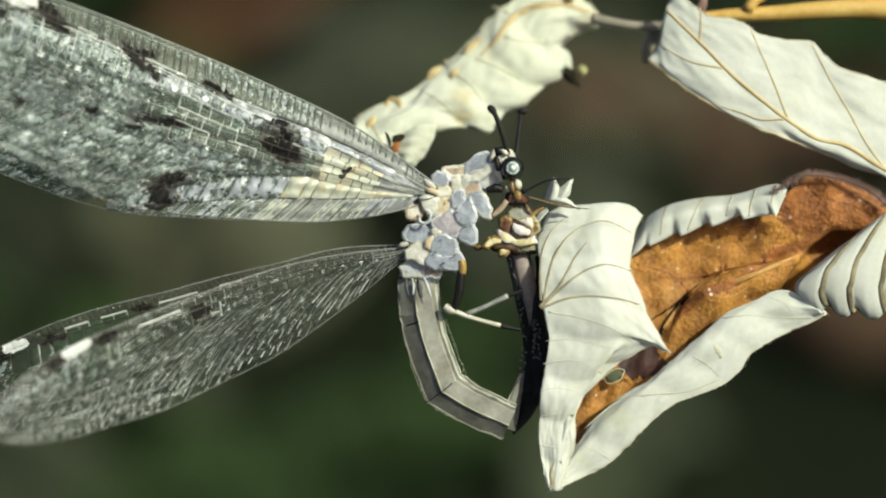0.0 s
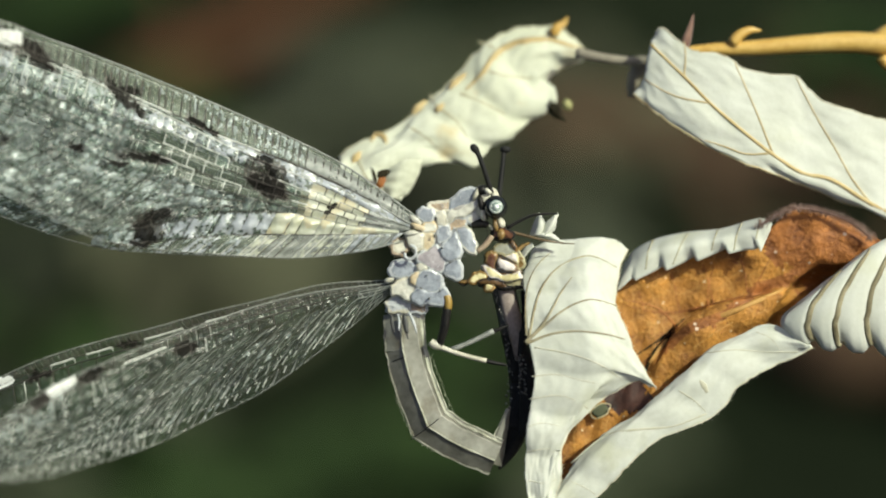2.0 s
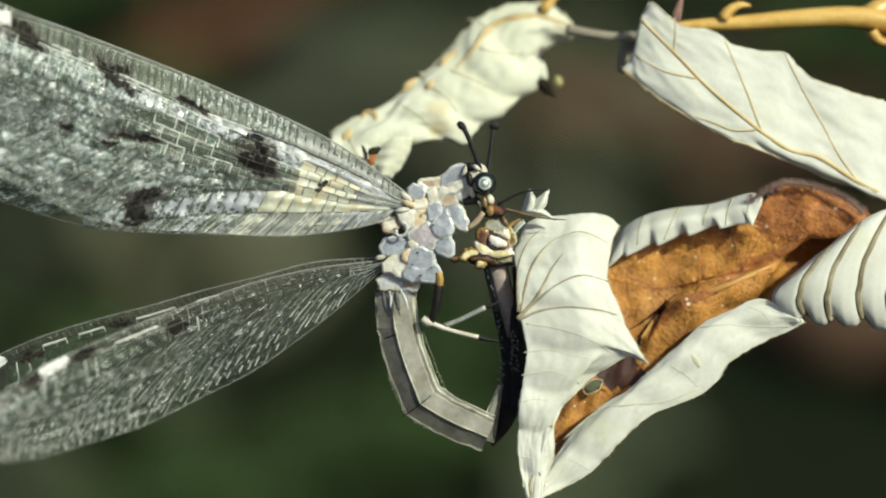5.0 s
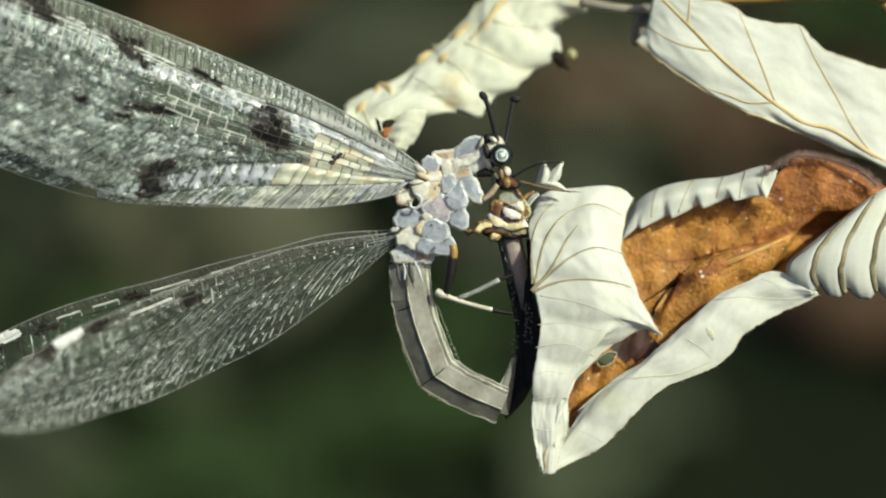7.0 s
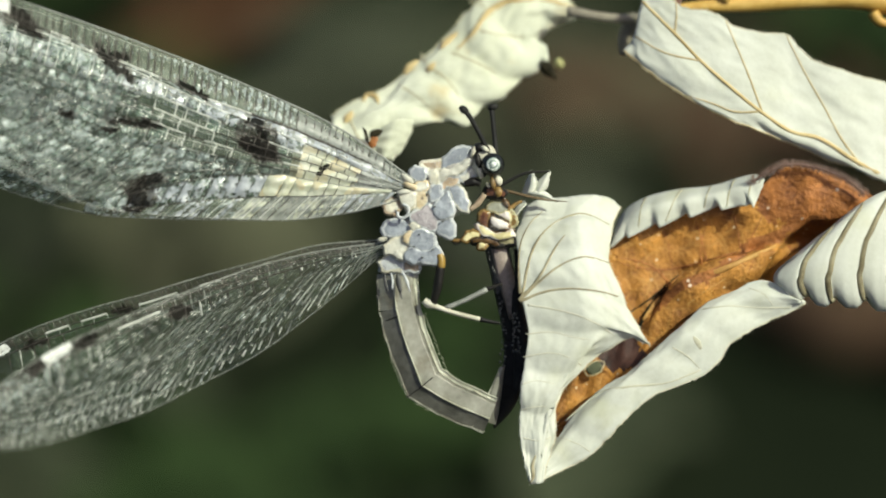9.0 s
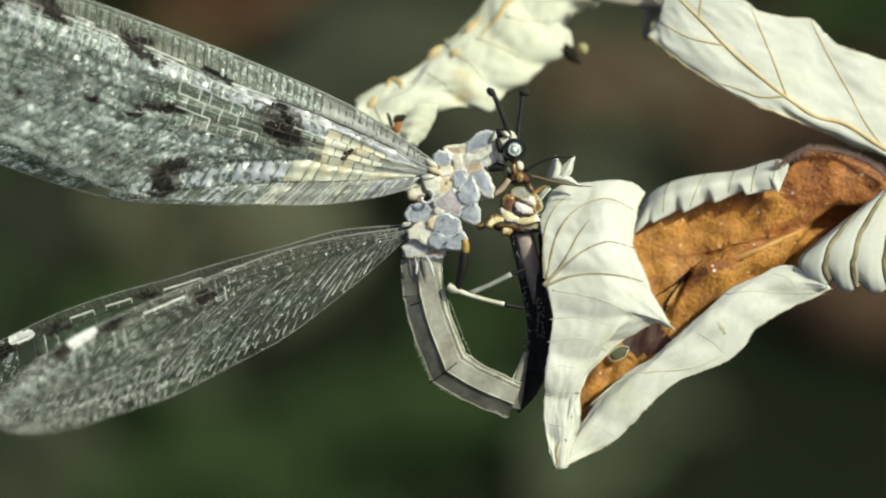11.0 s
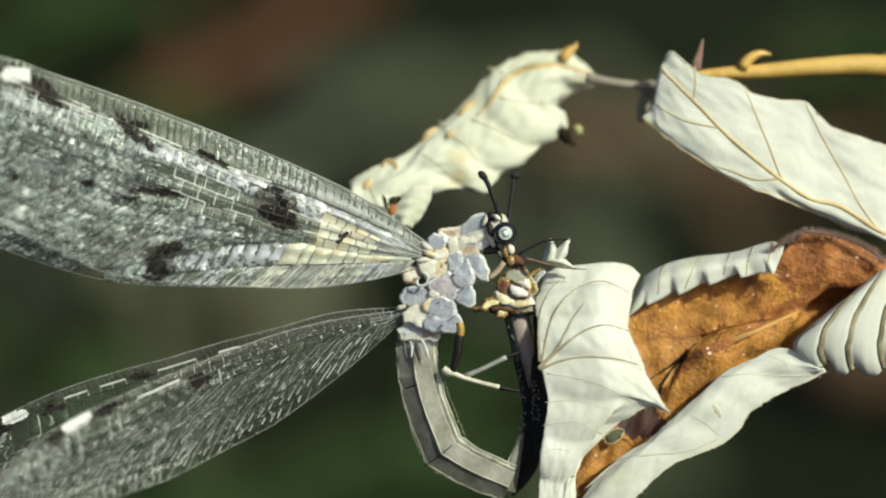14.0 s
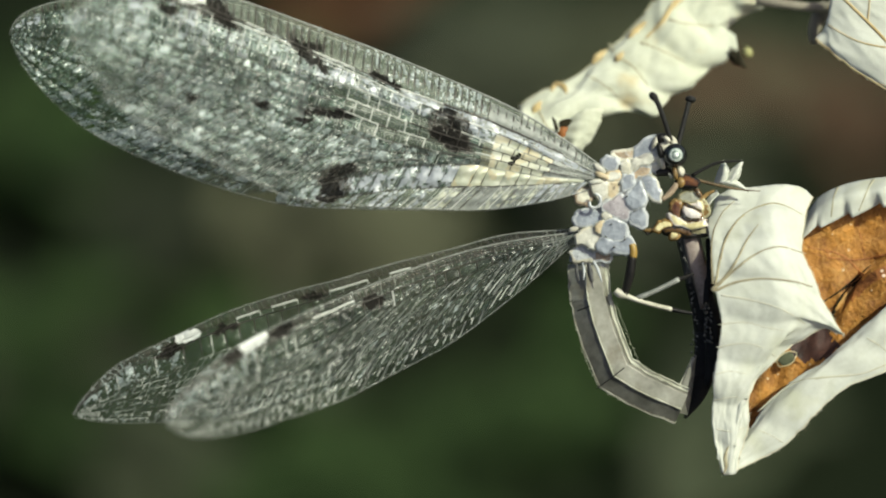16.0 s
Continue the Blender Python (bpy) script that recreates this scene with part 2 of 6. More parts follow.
BLACK = material("black_chitin", (0.005, 0.005, 0.005), (0.018, 0.016, 0.014), 0.5, 900, 6000, 0.6, gloss=0.3)
SOOT = material("matt_black_chitin", (0.008, 0.008, 0.008), (0.024, 0.024, 0.022), 0.7, 900, 6000, 0.5, gloss=0.25)
GOLD = material("golden_brown_chitin", (0.09, 0.05, 0.014), (0.36, 0.23, 0.075), 0.25, 700, 4000, 0.4, coat=0.4)
AMBER = material("amber_leg_joint", (0.20, 0.12, 0.02), (0.44, 0.29, 0.065), 0.35, 700, 4000, 0.3)
OLIVE = material("olive_cuticle", (0.22, 0.20, 0.10), (0.46, 0.42, 0.25), 0.4, 700, 4000, 0.4, coat=0.2)
EYE_RING = material("black_eye_rim", (0.004, 0.005, 0.005), (0.012, 0.014, 0.014), 0.2, 900, 6000, 0.0, coat=0.1)
EYE_PALE = material("grey_green_compound_eye", (0.10, 0.15, 0.13), (0.32, 0.40, 0.35), 0.3, 1500, 9000, 0.1, coat=0.0)
EYE_CORE = material("pale_eye_centre", (0.70, 0.76, 0.70), (0.88, 0.90, 0.86), 0.2, 1500, 9000, 0.0, coat=0.3)
TERGITE = material("grey_abdomen_plate", (0.16, 0.158, 0.125), (0.35, 0.345, 0.29), 0.34, 420, 2200, 0.35, coat=0.15, stain=((0.15, 0.13, 0.085), 700, 0.52, 0.75))
# Darker copy of the plate colour, with the side facets' shade put in.
TERGITE_SHADED = material("shaded_abdomen_flank", (0.07, 0.068, 0.055), (0.21, 0.205, 0.17), 0.3, 420, 2200, 0.35, coat=0.2)
SLATE = material("slate_abdomen_plate", (0.03, 0.03, 0.028), (0.10, 0.10, 0.095), 0.4, 700, 4500, 0.8)
RIDGE = material("pale_abdomen_ridge", (0.28, 0.28, 0.20), (0.54, 0.54, 0.44), 0.4, 900, 5000, 0.6)
# Pale colour that paints pinkish highlights on the held insect's glossy thorax.
PINK_HIGHLIGHT = material("pinkish_plate_highlight", (0.55, 0.48, 0.42), (0.86, 0.80, 0.74), 0.2, 600, 4000, 0.2, coat=0.6)
YELLOW_HORN = material("yellow_horn", (0.46, 0.38, 0.14), (0.80, 0.74, 0.46), 0.3, 600, 4000, 0.3, coat=0.4)
MAHOGANY = material("mahogany_chitin", (0.045, 0.016, 0.008), (0.24, 0.10, 0.035), 0.2, 700, 3000, 0.4, coat=0.6)
BRONZE = material("dark_bronze_chitin", (0.03, 0.015, 0.006), (0.20, 0.11, 0.035), 0.25, 700, 3000, 0.4, coat=0.6)
PEBBLE = material("glossy_pebbled_chitin", (0.04, 0.04, 0.036), (0.17, 0.17, 0.155), 0.22, 900, 6000, 0.3, coat=0.5)
LEG_BROWN = material("brown_leg", (0.05, 0.032, 0.015), (0.18, 0.12, 0.055), 0.4, 900, 5000, 0.4)
MAUVE = material("mauve_brown_plate", (0.17, 0.135, 0.115), (0.38, 0.31, 0.27), 0.45, 500, 4500, 0.5)

# Backdrop colours are near black because the ground's shade is put into them.
SOIL = material("shaded_soil", (0.0062, 0.0095, 0.0046), (0.0110, 0.0155, 0.0074), 0.95, 7, 60, 0.2, depth=0.004, gloss=0.05)
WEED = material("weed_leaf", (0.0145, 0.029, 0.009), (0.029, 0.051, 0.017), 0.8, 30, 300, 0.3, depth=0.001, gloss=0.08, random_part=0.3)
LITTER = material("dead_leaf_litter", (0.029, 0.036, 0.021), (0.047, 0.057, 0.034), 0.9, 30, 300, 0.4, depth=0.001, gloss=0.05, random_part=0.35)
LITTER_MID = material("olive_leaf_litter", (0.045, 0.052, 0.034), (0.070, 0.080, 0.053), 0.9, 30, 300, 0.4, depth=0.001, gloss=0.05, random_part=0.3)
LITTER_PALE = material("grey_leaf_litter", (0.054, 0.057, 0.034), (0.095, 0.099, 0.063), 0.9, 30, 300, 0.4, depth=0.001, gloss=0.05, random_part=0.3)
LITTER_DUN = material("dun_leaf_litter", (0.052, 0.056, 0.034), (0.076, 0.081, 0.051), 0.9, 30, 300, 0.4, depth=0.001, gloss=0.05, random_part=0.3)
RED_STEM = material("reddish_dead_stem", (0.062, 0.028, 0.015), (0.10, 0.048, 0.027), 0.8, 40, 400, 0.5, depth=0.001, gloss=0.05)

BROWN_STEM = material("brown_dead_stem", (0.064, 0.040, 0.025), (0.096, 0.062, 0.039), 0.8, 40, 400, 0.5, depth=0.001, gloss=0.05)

# ---- shaping tools ----
PIVOT = {}


def thing(name, at, label, category, group=""):
    """An Empty at a place in mm in the space of BASE."""
    ob = tagged(new(name), label, category, group)
    ob.matrix_world = BASE @ Matrix.Translation(Vector(at) * MM)
    PIVOT[ob.name] = Vector(at)
    return ob


def part(name, bm, mat, parent, label="", pivot=None, smooth=True):
    """Links a bmesh given in mm in the space of BASE as one mesh under a thing or a part."""
    at = Vector(pivot) if pivot else PIVOT[parent.name]
    bmesh.ops.recalc_face_normals(bm, faces=bm.faces)
    for v in bm.verts:
        v.co = (v.co - at) * MM
    for f in bm.faces:
        f.smooth = smooth
    me = bpy.data.meshes.new(name)
    bm.to_mesh(me)
    bm.free()
    for m in (mat if isinstance(mat, (list, tuple)) else [mat]):
        me.materials.append(m)
    ob = tagged(new(name, me), label)
    ob.parent = parent
    ob.location = (at - PIVOT[parent.name]) * MM
    PIVOT[ob.name] = at
    return ob


def spline(points, n):
    """n + 1 points at even steps of length on a smooth curve through the points."""
    p = [Vector(q) for q in points]
    if len(p) == 2:
        return [p[0].lerp(p[1], i / n) for i in range(n + 1)]
    p = [p[0] * 2 - p[1]] + p + [p[-1] * 2 - p[-2]]
    fine = []
    for i in range(1, len(p) - 2):
        a, b, c, d = p[i - 1:i + 3]
        for k in range(12):
            t = k / 12
            fine.append(0.5 * (2 * b + (c - a) * t + (2 * a - 5 * b + 4 * c - d) * t * t + (3 * b - a - 3 * c + d) * t ** 3))
    fine.append(p[-2])
    run = [0.0]
    for a, b in zip(fine, fine[1:]):
        run.append(run[-1] + (b - a).length)
    out, j = [], 0
    for i in range(n + 1):
        s = run[-1] * i / n
        while j < len(run) - 2 and run[j + 1] < s:
            j += 1
        w = (s - run[j]) / max(run[j + 1] - run[j], 1e-9)
        out.append(fine[j].lerp(fine[j + 1], min(max(w, 0), 1)))
    return out


def tube(bm, points, radii, sides=6, index=0, flat=1.0, cap=True):
    """A swept tube. radii: one, or one for each point. flat: its depth against its width."""
    pts = [Vector(p) for p in points]
    rs = radii if isinstance(radii, (list, tuple)) else [radii] * len(pts)
    if len(rs) != len(pts):
        rs = [rs[0] + (rs[-1] - rs[0]) * i / (len(pts) - 1) for i in range(len(pts))] if len(rs) == 2 else \
             list(np.interp(np.linspace(0, 1, len(pts)), np.linspace(0, 1, len(rs)), rs))
    rings = []
    for i, p in enumerate(pts):
        way = (pts[min(i + 1, len(pts) - 1)] - pts[max(i - 1, 0)]).normalized()
        side = way.cross(Vector((0, -1, 0)))
        side = side.normalized() if side.length > 1e-6 else Vector((1, 0, 0))
        up = side.cross(way).normalized()
        rings.append([bm.verts.new(p + (side * math.cos(2 * math.pi * k / sides) + up * flat * math.sin(2 * math.pi * k / sides)) * rs[i])
                      for k in range(sides)])
    for a, b in zip(rings, rings[1:]):
        for k in range(sides):
            bm.faces.new((a[k], a[(k + 1) % sides], b[(k + 1) % sides], b[k])).material_index = index
    if cap:
        for r in (rings[0], rings[-1]):
            bm.faces.new(r).material_index = index
    return bm


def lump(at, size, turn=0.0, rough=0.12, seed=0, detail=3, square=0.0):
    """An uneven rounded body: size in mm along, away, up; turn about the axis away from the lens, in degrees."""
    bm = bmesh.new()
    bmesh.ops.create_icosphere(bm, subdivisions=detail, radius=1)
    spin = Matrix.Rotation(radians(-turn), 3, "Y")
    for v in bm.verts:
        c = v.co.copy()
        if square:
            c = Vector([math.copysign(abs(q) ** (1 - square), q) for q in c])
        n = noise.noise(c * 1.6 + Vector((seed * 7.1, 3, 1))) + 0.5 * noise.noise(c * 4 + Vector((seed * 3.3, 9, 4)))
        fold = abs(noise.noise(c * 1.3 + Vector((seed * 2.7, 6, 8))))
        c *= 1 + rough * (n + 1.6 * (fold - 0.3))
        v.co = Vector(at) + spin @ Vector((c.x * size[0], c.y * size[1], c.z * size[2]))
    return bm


def loft(curves, nu, nv, relief=None):
    """A grid of points through guiding curves that run side by side; relief(u, v) lifts it along its normal."""
    lines = [spline(c, nu) for c in curves]
    grid = [spline([l[i] for l in lines], nv) for i in range(nu + 1)]
    if relief:
        lifted = []
        for i in range(nu + 1):
            row = []
            for j in range(nv + 1):
                du = grid[min(i + 1, nu)][j] - grid[max(i - 1, 0)][j]
                dv = grid[i][min(j + 1, nv)] - grid[i][max(j - 1, 0)]
                n = du.cross(dv)
                n = n.normalized() if n.length > 1e-9 else Vector((0, -1, 0))
                if n.y > 0:
                    n = -n
                row.append(grid[i][j] + n * relief(i / nu, j / nv))
            lifted.append(row)
        grid = lifted
    return grid


def ragged(grid, size=0.07, seed=1):
    """Frays the two long margins of a grid a little."""
    for row in grid:
        for edge, beside in ((0, 1), (-1, -2)):
            out = row[edge] - row[beside]
            out = out.normalized() if out.length > 1e-6 else Vector()
            p = row[edge]
            row[edge] = p + out * size * (noise.noise(p * 1.1 + Vector((seed, 2, 5))) * 1.3 + noise.noise(p * 3.7 + Vector((7, seed, 1))))
    return grid


def margin(grid, side, parent, mat, r=0.045):
    """A thin dry hem along one long margin of a grid."""
    bm = bmesh.new()
    tube(bm, [row[side] + Vector((0, -0.01, 0)) for row in grid], r, 5)
    hem = part("hem", bm, mat, parent)
    rng = random.Random(len(grid))
    bm = bmesh.new()
    for row in grid:
        out = row[side] - row[side + 1 if side == 0 else side - 1]
        out = out.normalized() if out.length > 1e-6 else Vector()
        for k in range(3):
            p = row[side] + Vector((rng.uniform(-0.15, 0.15), rng.uniform(-0.1, 0.1), rng.uniform(-0.05, 0.05)))
            tube(bm, [p, p + out * rng.uniform(0.03, 0.14) + Vector((rng.uniform(-0.08, 0.08), 0, rng.uniform(-0.08, 0.08)))], (0.018, 0.005), 3)
    tagged(part("fuzz", bm, LEAF_CREAM, parent, "fine pale hairs on the margin"), kind="stuff")
    return hem


def sheet(grid, thick=0.14, bm=None, index=0):
    """A leaf blade of some thickness over a grid."""
    bm = bm or bmesh.new()
    nu, nv = len(grid), len(grid[0])
    front = [[bm.verts.new(p) for p in row] for row in grid]
    back = []
    i, j = nu // 2, nv // 2
    away = (grid[i + 1][j] - grid[i - 1][j]).cross(grid[i][j + 1] - grid[i][j - 1]).y
    if away < 0:
        thick = -thick
    for i in range(nu):
        row = []
        for j in range(nv):
            du = grid[min(i + 1, nu - 1)][j] - grid[max(i - 1, 0)][j]
            dv = grid[i][min(j + 1, nv - 1)] - grid[i][max(j - 1, 0)]
            n = du.cross(dv)
            n = n.normalized() if n.length > 1e-9 else Vector((0, 1, 0))
            row.append(bm.verts.new(grid[i][j] + n * thick))
        back.append(row)
    for i in range(nu - 1):
        for j in range(nv - 1):
            for g in (front, back):
                bm.faces.new((g[i][j], g[i + 1][j], g[i + 1][j + 1], g[i][j + 1])).material_index = index
    rim = [(i, 0) for i in range(nu)] + [(nu - 1, j) for j in range(1, nv)] + [(i, nv - 1) for i in range(nu - 2, -1, -1)] + [(0, j) for j in range(nv - 2, 0, -1)]
    for (i, j), (k, m) in zip(rim, rim[1:] + rim[:1]):
        bm.faces.new((front[i][j], front[k][m], back[k][m], back[i][j])).material_index = index
    return bm


def laid(grid, points, n, lift=0.05):
    """A smooth line through the points, laid on the side of a grid that faces the lens."""
    flat = np.array([tuple(p) for row in grid for p in row])
    seen = flat[:, [0, 2]] / flat[:, [1]]
    out = []
    for p in spline(points, n):
        gap = ((seen[:, 0] - p.x / p.y) ** 2 + (seen[:, 1] - p.z / p.y) ** 2) * p.y ** 2
        near = np.argsort(gap)[:5]
        w = 1 / (gap[near] + 1e-3)
        y = float((flat[near, 1] * w).sum() / w.sum()) - lift
        out.append(p * (y / p.y))
    return out


def wavy(seed, size, scale=3.0):
    return lambda u, v: size * (noise.noise(Vector((u * scale * 2, v * scale, seed))) + 0.4 * noise.noise(Vector((u * scale * 6, v * scale * 3, seed + 5)))) + 0.022 * noise.noise(Vector((u * 60, v * 26, seed + 8))) + 0.012 * noise.noise(Vector((u * 130, v * 50, seed + 3)))


# ---- ground ----
def ground():
    bm = bmesh.new()
    steps = [-60, -12, -4, -1.6] + [-1 + 0.05 * i for i in range(41)] + [1.6, 4, 12, 60]
    rows = [[bm.verts.new((x, y + 0.6, 0.012 * noise.noise(Vector((x * 5, y * 5, 2))) if max(abs(x), abs(y)) < 1 else 0)) for y in steps] for x in steps]
    for a, b in zip(rows, rows[1:]):
        for i in range(len(steps) - 1):
            bm.faces.new((a[i], b[i], b[i + 1], a[i + 1])).smooth = True
    me = bpy.data.meshes.new("ground")
    bm.to_mesh(me)
    bm.free()
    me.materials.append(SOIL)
    tagged(new("ground", me), "bare soil, shade put into its dark colour, with scattered dead leaves", "ground", kind="structure")


def blade_mesh(length, width, bend, name, mat, seed):
    """A leaf lying along x from the origin, folded at its rib."""
    bm = bmesh.new()
    n = 10
    rows = []
    for i in range(n + 1):
        s = i / n
        w = width * math.sin(math.pi * min(s * 0.94 + 0.06, 1)) ** 0.8 * 0.5
        z = bend * math.sin(math.pi * s * 0.9) + 0.08 * length * noise.noise(Vector((s * 3, seed, 1)))
        rows.append([(s * length, -w, z + w * 0.5), (s * length, 0, z), (s * length, w, z + w * 0.5)])
    top = [[bm.verts.new(p) for p in r] for r in rows]
    low = [[bm.verts.new((p[0], p[1], p[2] - 0.0006)) for p in r] for r in rows]
    for i in range(n):
        for j in range(2):
            bm.faces.new((top[i][j], top[i + 1][j], top[i + 1][j + 1], top[i][j + 1]))
            bm.faces.new((low[i][j], low[i][j + 1], low[i + 1][j + 1], low[i + 1][j]))
        for j in (0, 2):
            bm.faces.new((top[i][j], low[i][j], low[i + 1][j], top[i + 1][j]))
    for f in bm.faces:
        f.smooth = True
    me = bpy.data.meshes.new(name)
    bm.to_mesh(me)
    bm.free()
    me.materials.append(mat)
    return me


def rib_mesh(length, bend, seed):
    """The midrib of such a leaf, with its stalk."""
    bm = bmesh.new()
    line = [((i / 10) * length, 0, bend * math.sin(math.pi * i / 10 * 0.9) + 0.08 * length * noise.noise(Vector((i / 10 * 3, seed, 1))) + 0.0004) for i in range(11)]
    tube(bm, [(-0.012, 0.002, 0.002)] + line, [0.0008, 0.0007, 0.0003], 5)
    me = bpy.data.meshes.new("midrib")
    bm.to_mesh(me)
    bm.free()
    me.materials.append(LITTER_PALE)
    return me


def backdrop_growth():
    rng = random.Random(4)
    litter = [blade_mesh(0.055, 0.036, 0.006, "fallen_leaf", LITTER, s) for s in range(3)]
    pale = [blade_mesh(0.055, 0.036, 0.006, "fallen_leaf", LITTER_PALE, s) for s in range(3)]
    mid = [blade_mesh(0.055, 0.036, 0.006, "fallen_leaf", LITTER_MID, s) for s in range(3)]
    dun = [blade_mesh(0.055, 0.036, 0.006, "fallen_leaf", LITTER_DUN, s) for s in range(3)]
    ribs = [rib_mesh(0.055, 0.006, s) for s in range(3)]
    beds = [(-0.071, 0.588, 8, 0.014, pale), (0.052, 0.493, 3, 0.012, litter), (0.003, 0.704, 6, 0.018, litter), (-0.026, 0.724, 7, 0.016, mid),
            (-0.159, 0.511, 7, 0.03, litter), (0.044, 0.655, 6, 0.018, litter), (-0.037, 0.686, 6, 0.014, mid), (0.030, 0.712, 5, 0.014, dun), (0.008, 0.655, 8, 0.018, dun), (0.040, 0.675, 8, 0.018, dun), (0.066, 0.695, 7, 0.018, dun), (0.022, 0.692, 6, 0.014, dun), (0.020, 0.610, 4, 0.012, mid), (-0.150, 0.600, 5, 0.016, litter)]
    for x, y, count, spread, kind in beds:
        for k in range(count):
            ob = tagged(new("fallen_leaf", kind[k % 3]), "greyish brown dead leaf lying on dark soil", "leaf", "leaf litter")
            rib = new("midrib", ribs[k % 3])
            rib.parent = ob
            ob.matrix_world = pose(x + rng.gauss(0, spread), y + rng.gauss(0, spread), 0.006 + 0.012 * noise.noise(Vector((x * 5, (y - 0.6) * 5, 2))) + 0.001 * k, rng.uniform(-5, 5), rng.uniform(-5, 5), rng.uniform(0, 360)) @ pose(-0.0275, 0, 0)
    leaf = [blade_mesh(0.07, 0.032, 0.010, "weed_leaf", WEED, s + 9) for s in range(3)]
    clumps = [(-0.146, 0.779, 8, 0.6), (-0.196, 0.641, 9, 0.8), (-0.134, 0.583, 8, 0.45), (-0.174, 0.712, 7, 0.5), (0.141, 0.728, 9, 0.6), (0.001, 0.554, 8, 0.3), (-0.071, 0.468, 9, 0.65), (-0.050, 0.467, 9, 0.55),
              (-0.118, 0.521, 8, 0.6), (-0.180, 0.516, 8, 0.9), (0.196, 0.700, 9, 0.9), (-0.099, 0.560, 6, 0.4), (-0.109, 0.688, 6, 0.5), (-0.184, 0.668, 7, 0.5), (-0.029, 0.505, 8, 0.45), (-0.004, 0.503, 7, 0.4)]
    for x, y, count, size in clumps:
        root = tagged(new("weed"), "low green weed growing from dark soil", "weed", "weeds")
        root.matrix_world = pose(x, y, 0)
        for k in range(count):
            ob = new("leaf", leaf[k % 3])
            ob.parent = root
            ob.matrix_basis = pose(0, 0, 0.004, 0, -rng.uniform(4, 20), 360 * k / count + rng.uniform(-20, 20)) @ Matrix.Scale(size * rng.uniform(0.8, 1.15), 4)
    for name, a, b, r, lab in (("fallen_branch", (-0.123, 0.712), (-0.030, 0.827), 0.0085, "reddish brown fallen branch lying on soil"),
                               ("fallen_branch", (0.030, 0.683), (0.199, 0.655), 0.015, "dull brown fallen branch lying on soil"),
                               ("fallen_branch", (0.090, 0.583), (0.160, 0.545), 0.014, "dull brown fallen branch lying on soil")):
        bm = bmesh.new()
        pts = [(a[0] + (b[0] - a[0]) * i / 12, a[1] + (b[1] - a[1]) * i / 12 + 0.006 * math.sin(i * 0.9), r * 0.8) for i in range(13)]
        tube(bm, pts, [r, r * 0.8], 8)
        for f in bm.faces:
            f.smooth = True
        me = bpy.data.meshes.new(name)
        bm.to_mesh(me)
        bm.free()
        me.materials.append(RED_STEM if r < 0.009 else BROWN_STEM)
        branch = tagged(new(name, me), lab, "branch", "fallen branches")
        for i in (3, 7, 10):
            bm = bmesh.new()
            foot, out = Vector(pts[i]), Vector((rng.uniform(-1, 1), rng.uniform(-1, 1), 0.5)).normalized()
            tube(bm, [foot, foot + out * r * 2.2, foot + out * r * 4 + Vector((0, 0, r * 0.5))], [r * 0.4, r * 0.3, r * 0.2], 7)
            knot = bpy.data.meshes.new("twig_stub")
            bm.to_mesh(knot)
            bm.free()
            knot.materials.append(me.materials[0])
            new("twig_stub", knot).parent = branch


# ---- the twig and its dry leaves ----
def twig():
    root = thing("twig", (39.2, 172.6, 16.31), "ochre twig with small hooked buds, bearing dry leaves", "twig")
    bm = bmesh.new()
    main = spline([(14.64, 170.6, 16.96), (16.13, 170.77, 17.74), (19.33, 170.93, 18.18), (22.74, 171.1, 18.37), (27.01, 171.27, 18.73), (31.29, 171.43, 18.83), (34.72, 171.6, 17.91), (42.01, 173.6, 14.25), (52.97, 178.6, 0.93), (60.89, 186.6, -30.49)], 60)
    tube(bm, main, [0.30, 0.6, 0.85, 0.9, 0.95, 1.05, 1.1, 1.2, 1.5, 1.7], 10)
    part("stem", bm, TWIG, root)
    bm = bmesh.new()
    tube(bm, spline([(31.74, 171.6, 18.77), (34.92, 172.6, 20.59), (40.29, 173.6, 23.72), (48.04, 173.6, 25.87)], 14), [0.85, 0.75, 0.6], 8)
    part("side_shoot", bm, TWIG, root)
    for pts in ([(20.98, 170.6, 18.57), (21.49, 170.6, 19.25), (22.34, 170.6, 19.67), (23.18, 170.6, 19.59)], [(32.23, 170.8, 17.75), (32.53, 170.8, 17.24), (33.12, 170.8, 16.9), (33.88, 170.8, 16.98)]):
        bm = bmesh.new()
        tube(bm, spline(pts, 8), [0.45, 0.42, 0.3, 0.06], 7)
        part("hooked_bud", bm, TWIG, root, "small yellow hooked bud")
    bm = bmesh.new()
    tube(bm, spline([(17.38, 170.1, 18.01), (17.55, 170.1, 18.94), (17.8, 170.1, 19.78), (18.01, 170.1, 20.71)], 8), [0.3, 0.34, 0.2, 0.04], 7, flat=0.4)
    part("stipule", bm, FELT_EDGE, root, "dry brown pointed stipule")
    bm = bmesh.new()
    tube(bm, spline([(9.43, 172.1, 17.97), (11.32, 171.6, 17.57), (13.45, 171.6, 17.32), (15.54, 171.2, 17.36)], 14), [0.42, 0.36, 0.36, 0.45], 8)
    part("petiole", bm, PETIOLE, root, "thin grey leaf stalk")
    bm = bmesh.new()
    tube(bm, spline([(14.72, 172.6, 17.59), (14.04, 172.6, 16.65), (13.7, 172.6, 15.62), (13.65, 172.6, 14.68)], 10), [0.55, 0.6, 0.5, 0.3], 8)
    part("petiole", bm, PETIOLE, root, "short grey withered leaf stalk")


def leaf_beside_twig():
    """The pale leaf with ochre ribs that hangs from the twig."""
